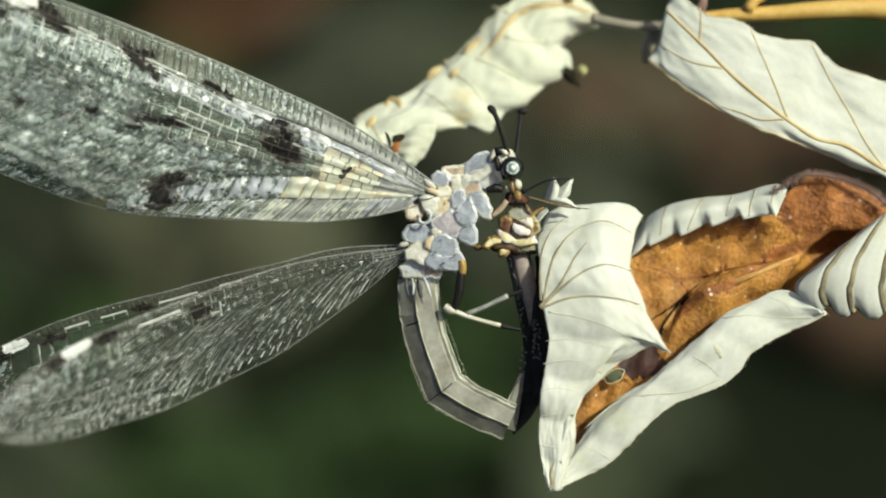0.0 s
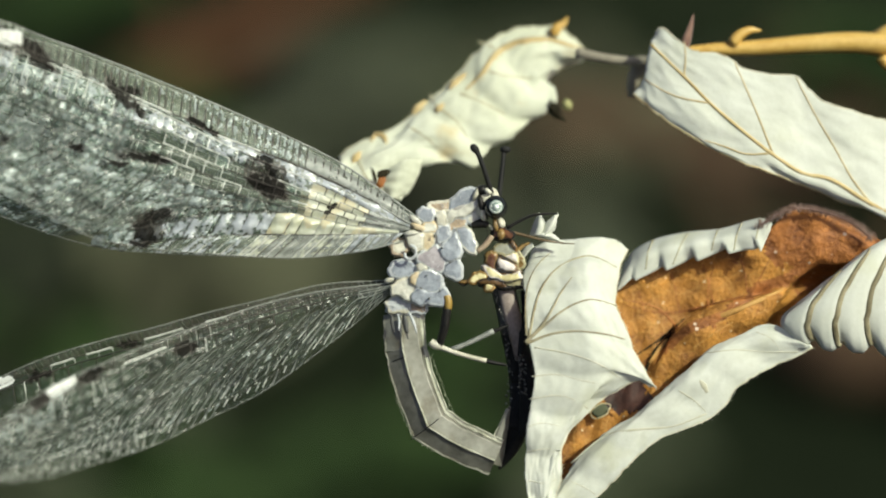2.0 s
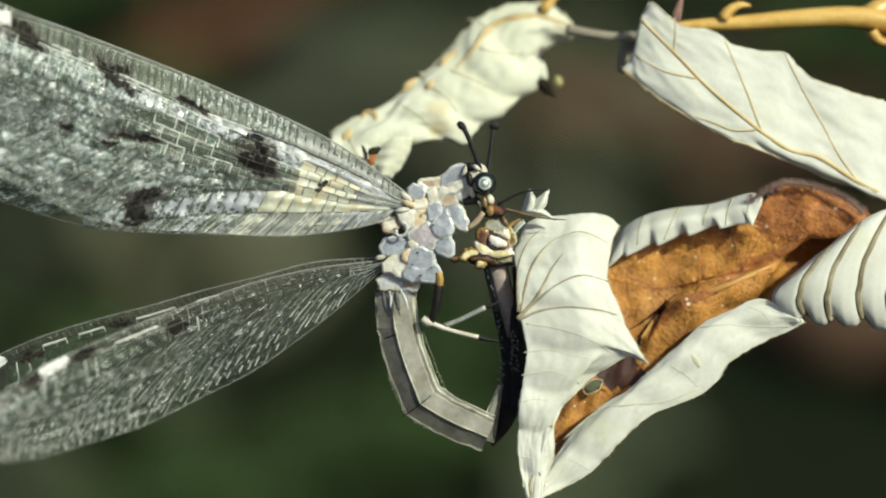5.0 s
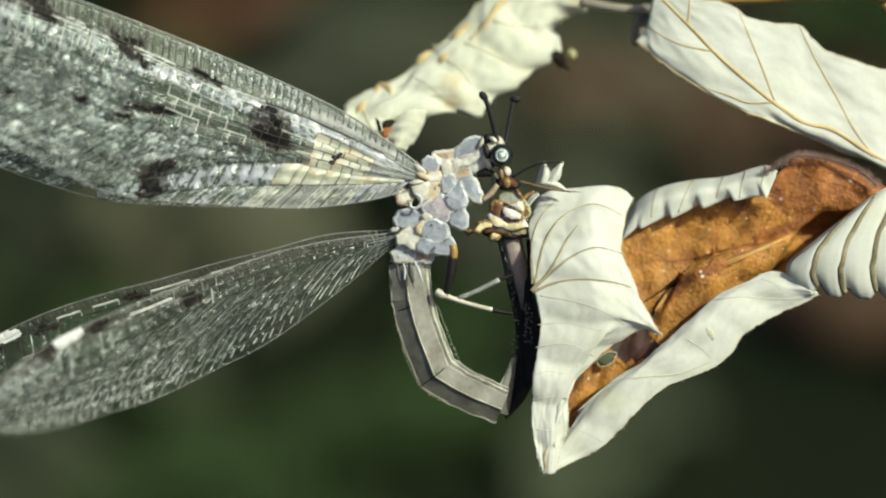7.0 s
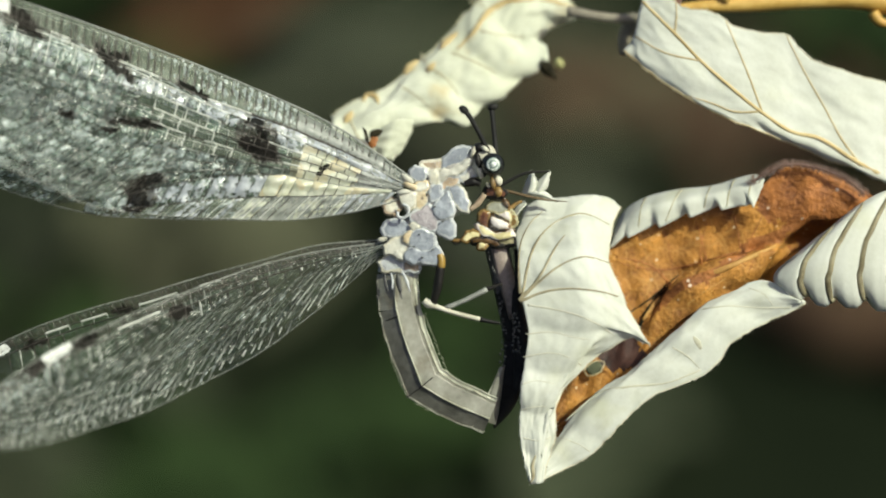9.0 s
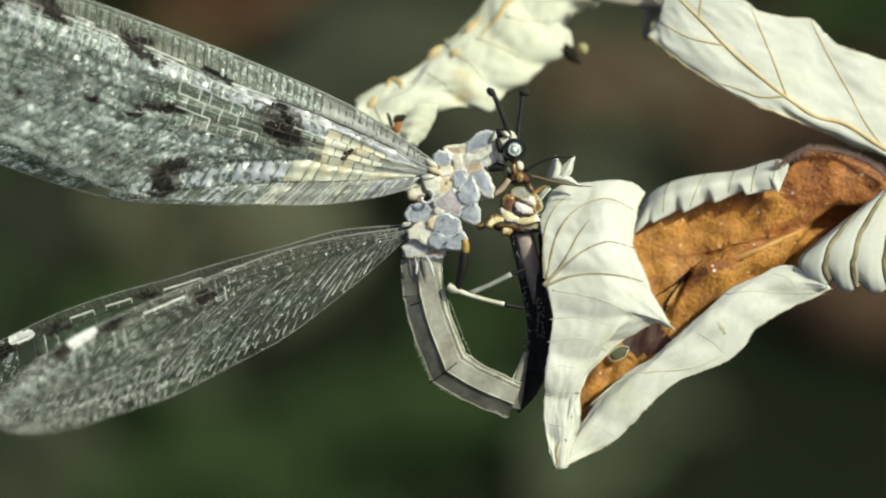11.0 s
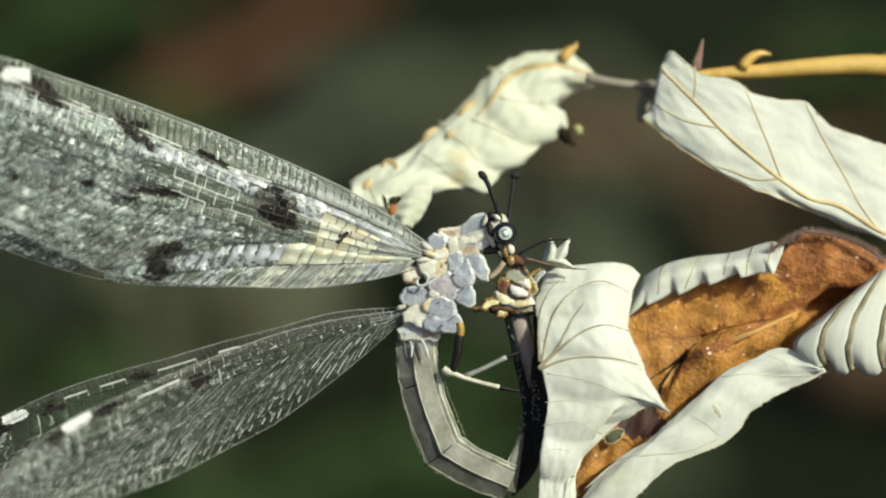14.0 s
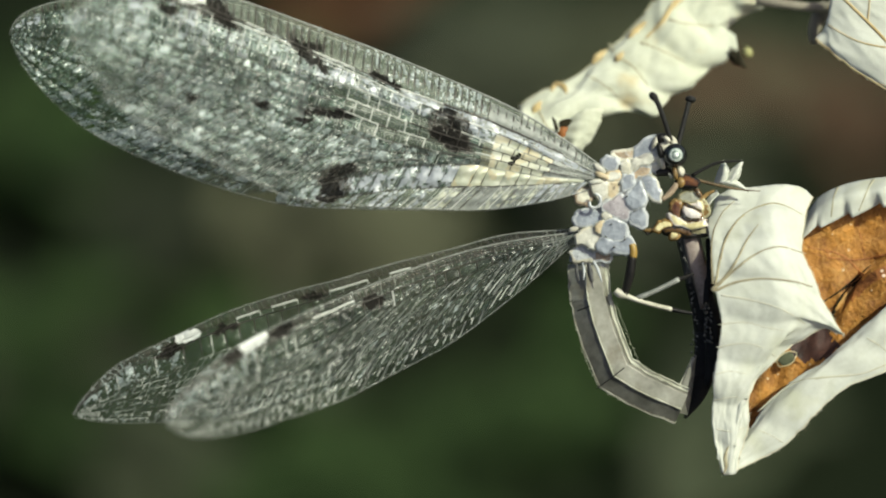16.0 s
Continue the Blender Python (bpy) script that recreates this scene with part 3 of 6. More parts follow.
    root = thing("dry_leaf", (16.44, 169.6, 18.13), "pale felted dry leaf with ochre ribs, hanging from the twig", "leaf", "dry leaves")
    relief = lambda u, v: 0.16 * math.sin(2 * math.pi * (3.1 * u + 0.9 * v)) * (0.3 + v * (1 - v) * 2.4) + wavy(3, 0.22, 4)(u, v)
    grid = loft([[(14.97, 169.6, 18.8), (15.63, 169, 19.61), (17.43, 168.2, 18.02), (20.1, 167.8, 17.35), (21.47, 167.8, 16.44), (23.55, 167.8, 15.94), (25.3, 167.8, 15.77), (26.96, 167.8, 14.06), (29.79, 167.8, 13.02), (32.92, 168.9, 12.27), (36.51, 170, 10.58), (41.41, 171.1, 7.68)],
                 [(14.75, 169, 18.4), (17.29, 167.6, 15.59), (20.13, 167, 12.96), (22.97, 166.6, 10.37), (25.52, 167.1, 8.66), (27.89, 167.6, 8.06), (30.68, 168.1, 6.38), (33.28, 168.6, 5.23), (36.31, 169.1, 4.24), (41.47, 169.6, 2.9)],
                 [(14.15, 168.8, 16.03), (14.5, 168, 14.37), (16.43, 167.3, 12.99), (18.46, 166.9, 11.13), (21.4, 166.6, 9.75), (23.97, 167.1, 8.7), (26.53, 167.6, 7.68), (29.01, 168.1, 6.54), (31.19, 168.6, 5.89), (33.8, 169.1, 4.86), (36.84, 169.6, 3.83), (41.67, 170.1, 2.36)],
                 [(13.39, 168.8, 14.78), (15.24, 167.9, 13.03), (17.26, 167.3, 11.53), (19.3, 167, 10.27), (22.25, 166.8, 9.0), (24.42, 167.34, 8.2), (26.58, 167.89, 7.45), (28.65, 168.43, 6.39), (31.26, 168.97, 5.74), (33.88, 169.51, 4.67), (36.94, 170.06, 3.58), (41.92, 170.6, 1.95)]], 90, 36, relief)
    ragged(grid, 0.10, 4)
    part("blade", sheet(grid), LEAF_WHITE, root)
    margin(grid, -1, root, VEIN_OCHRE, 0.07)
    margin(grid, 0, root, HEM)
    for pts, r in (([(14.37, 164.6, 17.92), (16.98, 164.6, 15.31), (18.61, 164.6, 13.59), (20.65, 164.6, 11.8), (22.69, 164.6, 10.12), (25.14, 164.6, 8.49), (27.27, 164.6, 7.96), (30.04, 164.6, 6.2), (32.49, 164.6, 5.02), (35.76, 164.6, 3.88)], (0.10, 0.14, 0.18)),):
        bm = bmesh.new()
        tube(bm, laid(grid, pts, 60, 0.04), r, 6, flat=0.6)
        part("midrib", bm, RIB_OCHRE, root, "raised ochre midrib")
    for pts in ([(20.41, 164.6, 16.53), (21.31, 164.6, 14.41), (22.16, 164.6, 12.29), (23.02, 164.6, 10)], [(24.82, 164.6, 15.39), (26.16, 164.6, 12.69), (27.59, 164.6, 10.16), (28.73, 164.6, 8.04), (30.04, 164.6, 6.24)], [(13.88, 164.6, 15.39), (15.35, 164.6, 14.49), (16.57, 164.6, 14), (18.61, 164.6, 13.59)],
                [(17.47, 164.6, 11.14), (19.51, 164.6, 10.49), (21.06, 164.6, 9.92), (22.9, 164.6, 9.92)], [(16.82, 164.6, 18.08), (16.86, 164.6, 16.78), (16.73, 164.6, 15.47)]):
        bm = bmesh.new()
        tube(bm, laid(grid, pts, 26, 0.02), (0.045, 0.085), 6, flat=0.45)
        part("side_vein", bm, VEIN_OCHRE, root)
    return root


def leaf_behind():
    """The buckled leaf behind the insect's shoulder, out of the sharp plane."""
    root = thing("dry_leaf", (9.81, 175.1, 18.37), "buckled cream dry leaf curling behind the antlion", "leaf", "dry leaves")
    relief = lambda u, v: 0.42 * abs(math.sin(math.pi * (6.2 * u + 0.5 * v))) * (0.3 + 0.7 * v) + wavy(8, 0.42, 3.4)(u, v)
    grid = loft([[(10.16, 175.1, 18.54), (8.28, 174.75, 20.06), (5.35, 174.4, 20.1), (3.6, 174.05, 19.45), (1.95, 173.7, 18.1), (0.05, 173.35, 15.95), (-1.75, 173, 14.25), (-3.34, 172.65, 12.8), (-5.51, 172.3, 11.49), (-7.33, 171.95, 10.87), (-8.43, 171.6, 10)],
                 [(10.02, 174.1, 18.26), (7.8, 173.74, 18.83), (5.63, 173.38, 18.62), (4.03, 173.02, 17.89), (2.74, 172.66, 16.48), (0.68, 172.3, 14.57), (-1.36, 171.94, 13.26), (-3.32, 171.58, 11.74), (-5.26, 171.22, 10.44), (-6.74, 170.86, 9.45), (-7.95, 170.5, 8.67)],
                 [(9.93, 174.1, 18.09), (7.36, 173.68, 17.36), (5.5, 173.26, 16.28), (5.74, 172.84, 14.62), (4.1, 172.42, 12.87), (1.96, 172, 11.47), (0.26, 171.58, 11.28), (-1.87, 171.16, 10.65), (-3.34, 170.74, 9.57), (-4.39, 170.32, 8.49), (-5.65, 169.9, 7.54)],
                 [(9.9, 175.1, 18.06), (7.71, 174.68, 16.76), (6.31, 174.26, 15.86), (7.85, 173.85, 15.3), (7.4, 173.43, 13.89), (5.19, 173.01, 12.14), (2.91, 172.59, 10.74), (1.71, 172.17, 9.26), (0.26, 171.75, 9.58), (-2.38, 171.34, 9.56), (-2.63, 170.92, 8.35), (-3.89, 170.5, 6.64)]], 80, 34, relief)
    ragged(grid, 0.22, 6)
    part("blade", sheet(grid, 0.16), LEAF_CREAM, root)
    margin(grid, 0, root, VEIN_OLIVE)
    bm = bmesh.new()
    tube(bm, laid(grid, [(9.37, 164.6, 17.4), (6.92, 164.6, 18.05), (4.88, 164.6, 17.88), (3.45, 164.6, 17.23), (2.76, 164.6, 16.41), (2.11, 164.6, 15.51), (1.05, 164.6, 14.45)], 40, 0.0), (0.2, 0.26, 0.3, 0.24, 0.1), 6, flat=0.4)
    part("midrib", bm, RIB_OCHRE, root, "ochre midrib")
    for pts in ([(-2.79, 164.6, 12.65), (-2.38, 164.6, 13.14), (-1.81, 164.6, 13.63)], [(-1.15, 164.6, 12.81), (-0.83, 164.6, 13.14), (-0.54, 164.6, 13.47)], [(-5.8, 164.6, 10.69), (-5.31, 164.6, 11.09), (-4.82, 164.6, 10.93), (-4.7, 164.6, 10.52)], [(-7.11, 164.6, 9.13), (-6.82, 164.6, 9.54), (-6.54, 164.6, 9.95)], [(-0.18, 164.6, 14.45), (0.4, 164.6, 15.02), (1.05, 164.6, 15.67)]):
        bm = bmesh.new()
        tube(bm, laid(grid, pts, 10, 0.05), (0.1, 0.34, 0.26, 0.08), 7, flat=0.5)
        part("curled_edge", bm, RIB_OCHRE, root, "ochre curled bit of the margin")
    for pts in ([(2.69, 164.6, 15.8), (3.92, 164.6, 15.47), (5.96, 164.6, 15.31)], [(0.65, 164.6, 14.16), (2.29, 164.6, 13.51), (3.92, 164.6, 12.69)], [(-1.14, 164.6, 13.27), (0.24, 164.6, 12.29), (1.14, 164.6, 11.06)], [(-3.18, 164.6, 11.8), (-1.8, 164.6, 10.98), (-0.98, 164.6, 10.24)], [(3.59, 164.6, 16.94), (2.69, 164.6, 17.67), (1.88, 164.6, 17.92)], [(-1.14, 164.6, 13.35), (-1.47, 164.6, 13.92), (-1.63, 164.6, 14.08)], [(-6.69, 164.6, 9.27), (-6.2, 164.6, 8.2), (-5.47, 164.6, 7.31)]):
        bm = bmesh.new()
        tube(bm, laid(grid, pts, 14, -0.02), (0.12, 0.07), 5, flat=0.6)
        part("side_vein", bm, VEIN_OLIVE, root)
    lobe = loft([[(-2.2, 170.3, 9.67), (-2.36, 170.3, 8.66), (-2.96, 170.3, 7.47), (-3.8, 170.3, 6.55)], [(-3.45, 169.5, 9.63), (-3.78, 169.5, 8.45), (-4.12, 169.5, 7.44), (-4.46, 169.5, 6.77)], [(-4.55, 169.9, 9.06), (-5.06, 169.97, 8.22), (-5.23, 170.03, 7.63), (-5.06, 170.1, 7.04)]], 24, 14, wavy(5, 0.12, 3))
    part("lobe", sheet(lobe, 0.16), LEAF_CREAM, root)
    part("hole", lump((-5.0, 168.8, 8.6), (0.52, 0.12, 0.28), 22, 0.3, 6), GAP_DARK, root, "dark hole in the blade")
    part("hole", lump((-5.7, 169, 8.42), (0.15, 0.12, 0.60), 18, 0.3, 7), GAP_DARK, root, "dark slit in the blade")
    part("hole_rim", lump((-5.19, 168.8, 7.91), (0.30, 0.12, 0.50), -15, 0.3, 3), LEAF_RUST, root, "brown rim of a hole")
    # Dark lump added in place of the shadowed gap under the leaf margin.
    part("sepal", lump((7.79, 173.2, 13.83), (0.42, 0.35, 1.0), 38, 0.5, 2), GAP_DARK, root, "dark lump for the shadowed gap under the margin")
    part("bud", lump((8.85, 174.1, 14.16), (0.42, 0.4, 0.45), 0, 0.1, 5), BUD, root, "small olive bud")
    bm = bmesh.new()
    tube(bm, spline([(7.68, 174.1, 19.56), (8.12, 174.1, 20.16), (8.63, 174.1, 20.51), (8.81, 174.1, 20.94)], 8), [0.4, 0.42, 0.25, 0.06], 7)
    part("hooked_bud", bm, TWIG, root, "small yellow hooked bud")


def rolled_leaf():
    """The big leaf on which the insects rest: brown above, felted white below, its margins rolled over."""
    root = thing("rolled_leaf", (34.12, 168.6, -0.38), "dry leaf with white felted rolled margins and brown inner face", "leaf")

    def inner_relief(u, v):
        """The blade sinks towards a long fold, behind which its lower plate stands proud."""
        line = 0.60 + 0.05 * math.sin(9 * u) - 0.04 * u
        mid = min(1, max(0, (u - 0.36) / 0.12)) * min(1, max(0, (0.80 - u) / 0.15))
        if v < line:
            bend = -1.2 * (v / line) ** 2.2
        else:
            w = (v - line) / (1 - line)
            bend = -1.2 + 1.8 * min(1, w / 0.16) - 0.6 * max(0, w - 0.16)
        pleats = 0.13 * abs(math.sin(math.pi * (15 * u + 1.5 * v))) * max(0, 1 - 1.6 * v) + 0.08 * math.sin(2 * math.pi * (9 * u - 2.2 * abs(v - 0.62)))
        return bend * mid + pleats + wavy(2, 0.26, 5)(u, v) + wavy(7, 0.10, 13)(u, v)

    grid = loft([[(6.46, 167.1, -14.88), (9.83, 168, -8.29), (11.96, 168.6, -2.47), (12.17, 168.6, 0.88), (16.52, 168.2, 2.88), (21.03, 167.6, 3.78), (23.23, 167.1, 4.51), (25.17, 166.9, 6.14), (27.46, 167.1, 5.86), (29.56, 167.3, 5), (32.25, 167.9, 3.37)],
                 [(7.07, 166.8, -15.06), (10.85, 167.6, -10.35), (14.01, 168.2, -5.38), (16.54, 168.4, -1.63), (19.83, 168, 0.87), (23.08, 167.4, 2.12), (25.51, 166.9, 2.69), (27.6, 166.9, 3.11), (29.72, 167.1, 3.36), (31.49, 167.5, 2.96), (34.08, 168.6, 1.92)],
                 [(7.67, 166.2, -15.29), (11.82, 166.6, -11.32), (14.74, 167, -8.24), (16, 167.2, -4.93), (18.65, 166.8, -2.44), (21.34, 166.8, -1.2), (24.3, 167.0, 0.37), (26.4, 167.5, 0.67), (29.2, 168.0, 0.67), (31.95, 168.4, 0.46), (34.53, 169.0, 0.04)],
                 [(8.29, 166.4, -15.43), (12.67, 167, -12.38), (16.04, 167.6, -9.1), (18.54, 167.6, -6.19), (21.45, 167.6, -4.32), (24.35, 167.6, -3.08), (26.5, 168, -2.67), (28.23, 168.4, -2.46), (29.93, 168.6, -2.47), (32.52, 169, -2.47), (35.12, 169.4, -2.48)]], 110, 40,
                inner_relief)
    # towards the roll the blade turns away into the dark
    mouth = [Vector(q) for q in ((22.6, 0, -3.6), (23.6, 0, -1.8), (24.6, 0, -0.2), (25.8, 0, 1.05), (27.4, 0, 2.6), (29.2, 0, 3.4), (31.5, 0, 4.0))]
    for row in grid:
        for p in row:
            x = float(np.interp(p.z, [q.z for q in mouth], [q.x for q in mouth]))
            if -3.4 < p.z < 3.6:
                p.y += 2.6 * min(1, max(0, (p.x - x + 0.2) / 0.4)) ** 1.2 * min(1, max(0, (2.2 - p.z) / 1.2))
    face = sheet(grid)
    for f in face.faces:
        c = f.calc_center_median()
        # The dark spot by the slot paints the torn flap's shadow on the blade.
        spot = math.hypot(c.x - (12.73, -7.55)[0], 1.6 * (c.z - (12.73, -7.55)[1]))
        # Just above the fold, the darker rust material paints the valley's shade.
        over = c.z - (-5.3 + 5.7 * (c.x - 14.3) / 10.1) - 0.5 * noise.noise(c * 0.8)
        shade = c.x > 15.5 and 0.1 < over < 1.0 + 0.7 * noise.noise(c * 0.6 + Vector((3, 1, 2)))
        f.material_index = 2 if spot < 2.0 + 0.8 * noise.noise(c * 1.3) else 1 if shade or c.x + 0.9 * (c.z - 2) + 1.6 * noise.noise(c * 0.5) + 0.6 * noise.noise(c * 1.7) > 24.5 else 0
    inner = part("inner_face", face, [LEAF_BROWN, LEAF_RUST, LEAF_SHADE], root, "brown dry inner face")
    part("hole", lump((11.09, 166.9, -8.73), (0.62, 0.08, 0.5), 28, 0.2, 4), HOLE, root, "small hole with a pale torn rim")
    rim_line = [Vector((11.08, 166.8, -8.73)) + Vector((0.72 * math.cos(a * 0.4189) * (1 + 0.12 * math.sin(a * 2.1)), 0, 0.56 * math.sin(a * 0.4189 + 0.5))) for a in range(16)]
    bm = bmesh.new()
    tube(bm, rim_line, 0.05, 5)
    part("hole_rim", bm, VEIN_TAN, root, "pale torn rim")
    # Ribs and veins; the near-black tubes draw creases, their shade put into the colour.
    for pts, r, m in (([(14.33, 164.6, -5.35), (15.55, 164.6, -3.71), (17.59, 164.6, -2.41), (20.65, 164.6, -1.27), (24.45, 164.6, 0.37)], (0.16, 0.26, 0.16), RIB_OCHRE_DULL), ([(14.04, 164.6, -6.16), (14.53, 164.6, -4.94), (15.27, 164.6, -3.8), (16.33, 164.6, -2.73)], (0.14, 0.2, 0.06), GAP_DARK),
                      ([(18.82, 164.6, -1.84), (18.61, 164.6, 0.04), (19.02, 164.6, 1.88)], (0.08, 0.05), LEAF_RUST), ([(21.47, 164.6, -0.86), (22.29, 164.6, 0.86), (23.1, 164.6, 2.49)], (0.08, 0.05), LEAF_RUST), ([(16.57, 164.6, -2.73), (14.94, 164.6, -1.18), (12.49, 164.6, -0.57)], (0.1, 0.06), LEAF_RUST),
                      ([(12.45, 164.6, -0.89), (14.29, 164.6, -1.38), (16.41, 164.6, -1.46), (18.86, 164.6, -0.88), (21.23, 164.6, -0.23)], (0.05, 0.1, 0.05), LEAF_RUST), ([(13.39, 164.6, -4.64), (14.7, 164.6, -3.82), (15.92, 164.6, -2.84), (16.98, 164.6, -1.86)], (0.05, 0.12, 0.03), GAP_DARK), ([(13.88, 164.6, -5.25), (15.11, 164.6, -4.15), (16.17, 164.6, -3.09)], (0.03, 0.08, 0.03), LEAF_SHADE), ([(16.57, 164.6, -1.29), (16.25, 164.6, 0.26), (15.84, 164.6, 1.73)], (0.07, 0.05), LEAF_RUST), ([(19.02, 164.6, -0.72), (18.61, 164.6, 0.91), (18.12, 164.6, 2.38)], (0.07, 0.05), LEAF_RUST), ([(21.47, 164.6, 0.02), (21.23, 164.6, 1.69), (20.82, 164.6, 3.04)], (0.07, 0.05), LEAF_RUST), ([(13.96, 164.6, -1.29), (13.63, 164.6, -0.07), (13.06, 164.6, 0.75)], (0.06, 0.04), LEAF_RUST), ([(25.11, 164.6, 1.9), (26.12, 164.6, 3.33), (27.35, 164.6, 4.55)], (0.07, 0.05), LEAF_RUST), ([(17.56, 164.6, -4.03), (18.98, 164.6, -3.01), (20.41, 164.6, -2.11)], (0.05, 0.06), RIB_OCHRE_DULL), ([(19.6, 164.6, -3.0), (20.09, 164.6, -2.11), (20.41, 164.6, -1.21)], (0.05, 0.04), LEAF_RUST), ([(22.05, 164.6, -1.78), (22.37, 164.6, -0.88), (22.53, 164.6, -0.23)], (0.05, 0.04), LEAF_RUST)):
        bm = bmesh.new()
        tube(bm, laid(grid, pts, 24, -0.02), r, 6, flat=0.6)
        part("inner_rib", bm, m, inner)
    bm = bmesh.new()
    edge = spline([(22.45, 165.8, 4.89), (23.78, 165.88, 5.64), (25.14, 165.96, 6.17), (27.42, 166.04, 5.85), (29.49, 166.12, 5.03), (30.74, 166.2, 4)], 40)
    tube(bm, edge, (0.06, 0.10, 0.09), 8)
    part("felted_margin", bm, FELT_EDGE, root, "grey-brown felted edge")
    rng = random.Random(6)
    bm = bmesh.new()
    for k in range(900):
        p = edge[rng.randrange(len(edge))] + Vector((rng.uniform(-0.35, 0.35), rng.uniform(-0.2, 0.2), rng.uniform(-0.3, 0.1)))
        tube(bm, [p, p + Vector((rng.uniform(-0.25, 0.25), rng.uniform(-0.2, 0.2), rng.uniform(0.15, 0.42)))], (0.02, 0.006), 3)
    tagged(part("fuzz", bm, FELT_EDGE, root, "fine hairs on the edge"), kind="stuff")

    # the flap turned over to the front
    pleat = lambda u, v: 0.28 * abs(math.sin(math.pi * (7.3 * u + 1.1 * (v - 0.45) ** 2 + 0.3))) ** 0.8 - 0.2 + wavy(11, 0.2, 4)(u, v)
    flap = loft([[(5.96, 167, 2.86), (5.29, 165.4, 1.27), (5.44, 163.7, -1.18), (5.75, 163.2, -4.01), (6.15, 163.1, -6.03), (5.83, 163.2, -8.05), (5.55, 163.4, -10.49), (5.52, 163.7, -12.95), (5.75, 163.7, -14.97), (6.15, 163.9, -16.71)],
                 [(7.37, 167, 3.64), (6.38, 164.9, 1.27), (6.17, 163.6, -1.18), (6.47, 163.1, -4), (6.71, 163.1, -6.43), (6.56, 163.2, -8.86), (6.32, 163.4, -11.3), (6.25, 163.7, -13.36), (6.27, 163.7, -15.18), (6.38, 163.9, -16.82)],
                 [(10.19, 167, 3.89), (9.19, 164, 1.26), (9.2, 162.8, -1.37), (9.92, 162.6, -3.99), (10.42, 162.8, -6.42), (9.35, 163.2, -8.46), (8.15, 163.5, -10.7), (7.47, 163.7, -12.75), (7.08, 163.7, -14.97), (6.70, 163.9, -16.86)],
                 [(12.04, 167.4, 3.78), (10.94, 164.6, 1.27), (10.86, 163.4, -1.18), (11.82, 163.2, -3.6), (12.81, 163.5, -5.5), (12.9, 163.4, -5.9), (12, 163.5, -6.1), (10.6, 163.6, -7.0), (9.1, 163.7, -8.4), (7.85, 163.8, -10.3), (7.4, 164, -12.6), (7.02, 164.0, -15.82), (6.95, 164.0, -16.88)],
                 [(13.05, 167.6, 3.03), (12.24, 165.6, 1.19), (12.08, 164.6, -0.86), (13.02, 164.1, -3.54), (14.24, 164.1, -5.98), (14.9, 164.2, -7.0), (14.02, 164.3, -6.5), (13.2, 164.5, -6.42), (11.75, 164.6, -7.45), (10.15, 164.6, -8.5), (8.75, 164.4, -10.2), (8.0, 164.4, -11.7), (8.2, 164.3, -13.37), (7.5, 164.2, -15.63), (7.26, 164.1, -16.8)]], 96, 44, pleat)
    ragged(flap, 0.08, 9)
    margin(flap, -1, root, HEM)
    front = part("front_flap", sheet(flap), LEAF_WHITE, root, "white felted flap folded to the front")
    for pts, r in (([(5.71, 164.6, -3.55), (6.04, 164.6, -1.59), (6.69, 164.6, 0.37), (8, 164.6, 1.84), (10.04, 164.6, 2.57), (12, 164.6, 1.76)], (0.26, 0.10)), ([(5.47, 164.6, -3.71), (6.45, 164.6, -2.73), (7.27, 164.6, -1.51), (8.08, 164.6, 0.04), (8.82, 164.6, 1.02)], (0.34, 0.09)),
                   ([(5.8, 164.6, -3.47), (7.18, 164.6, -2.16), (8.61, 164.6, -1.1), (10.24, 164.6, -0.57), (12.08, 164.6, -1.02)], (0.24, 0.09)), ([(5.55, 164.6, -3.8), (7.18, 164.6, -3.14), (9.02, 164.6, -2.86), (11.27, 164.6, -3.06), (12.65, 164.6, -3.43)], (0.24, 0.10)), ([(6.12, 164.6, -4.04), (8.82, 164.6, -4.53), (10.86, 164.6, -5.27), (12.49, 164.6, -6.33)], (0.14, 0.08)),
                   ([(5.8, 164.6, -7.8), (7.8, 164.6, -7.51), (9.22, 164.6, -7.88), (10.04, 164.6, -8.45)], (0.12, 0.07)), ([(5.63, 164.6, -11.63), (6.78, 164.6, -11.39), (8.2, 164.6, -11.35)], (0.1, 0.06)), ([(5.8, 164.6, -13.67), (6.98, 164.6, -13.84), (8.2, 164.6, -13.43)], (0.1, 0.06)),
                   ([(5.55, 164.6, -3.22), (5.47, 164.6, -1.18), (5.63, 164.6, 0.45), (6.29, 164.6, 1.84), (7.18, 164.6, 2.73)], (0.2, 0.08)), ([(5.96, 164.6, -6.16), (7.8, 164.6, -6), (9.63, 164.6, -6.41), (11.27, 164.6, -6.65)], (0.1, 0.06)), ([(5.71, 164.6, -9.76), (6.78, 164.6, -9.51), (8.2, 164.6, -9.76)], (0.09, 0.06))):
        bm = bmesh.new()
        tube(bm, laid(flap, pts, 28, 0.01), (r[0] * 0.45, r[0] * 0.3, r[1] * 0.5), 6, flat=0.45)
        part("side_vein", bm, VEIN_DEEP if r[0] > 0.15 else VEIN_FAINT, front)
    bm = bmesh.new()
    tube(bm, laid(flap, [(6.69, 164.6, -14.9), (6.45, 164.6, -15.71), (6.53, 164.6, -16.37), (6.29, 164.6, -16.94)], 10, 0.02), (0.05, 0.13, 0.15, 0.05), 6, flat=0.5)
    part("withered_tip", bm, VEIN_DEEP, front, "withered brown tip")

    # the upper margin, curled over, with its row of teeth
    teeth = lambda s: 0.40 * ((s * 5.4 + 0.35) % 1.0) ** 1.8 - 0.14
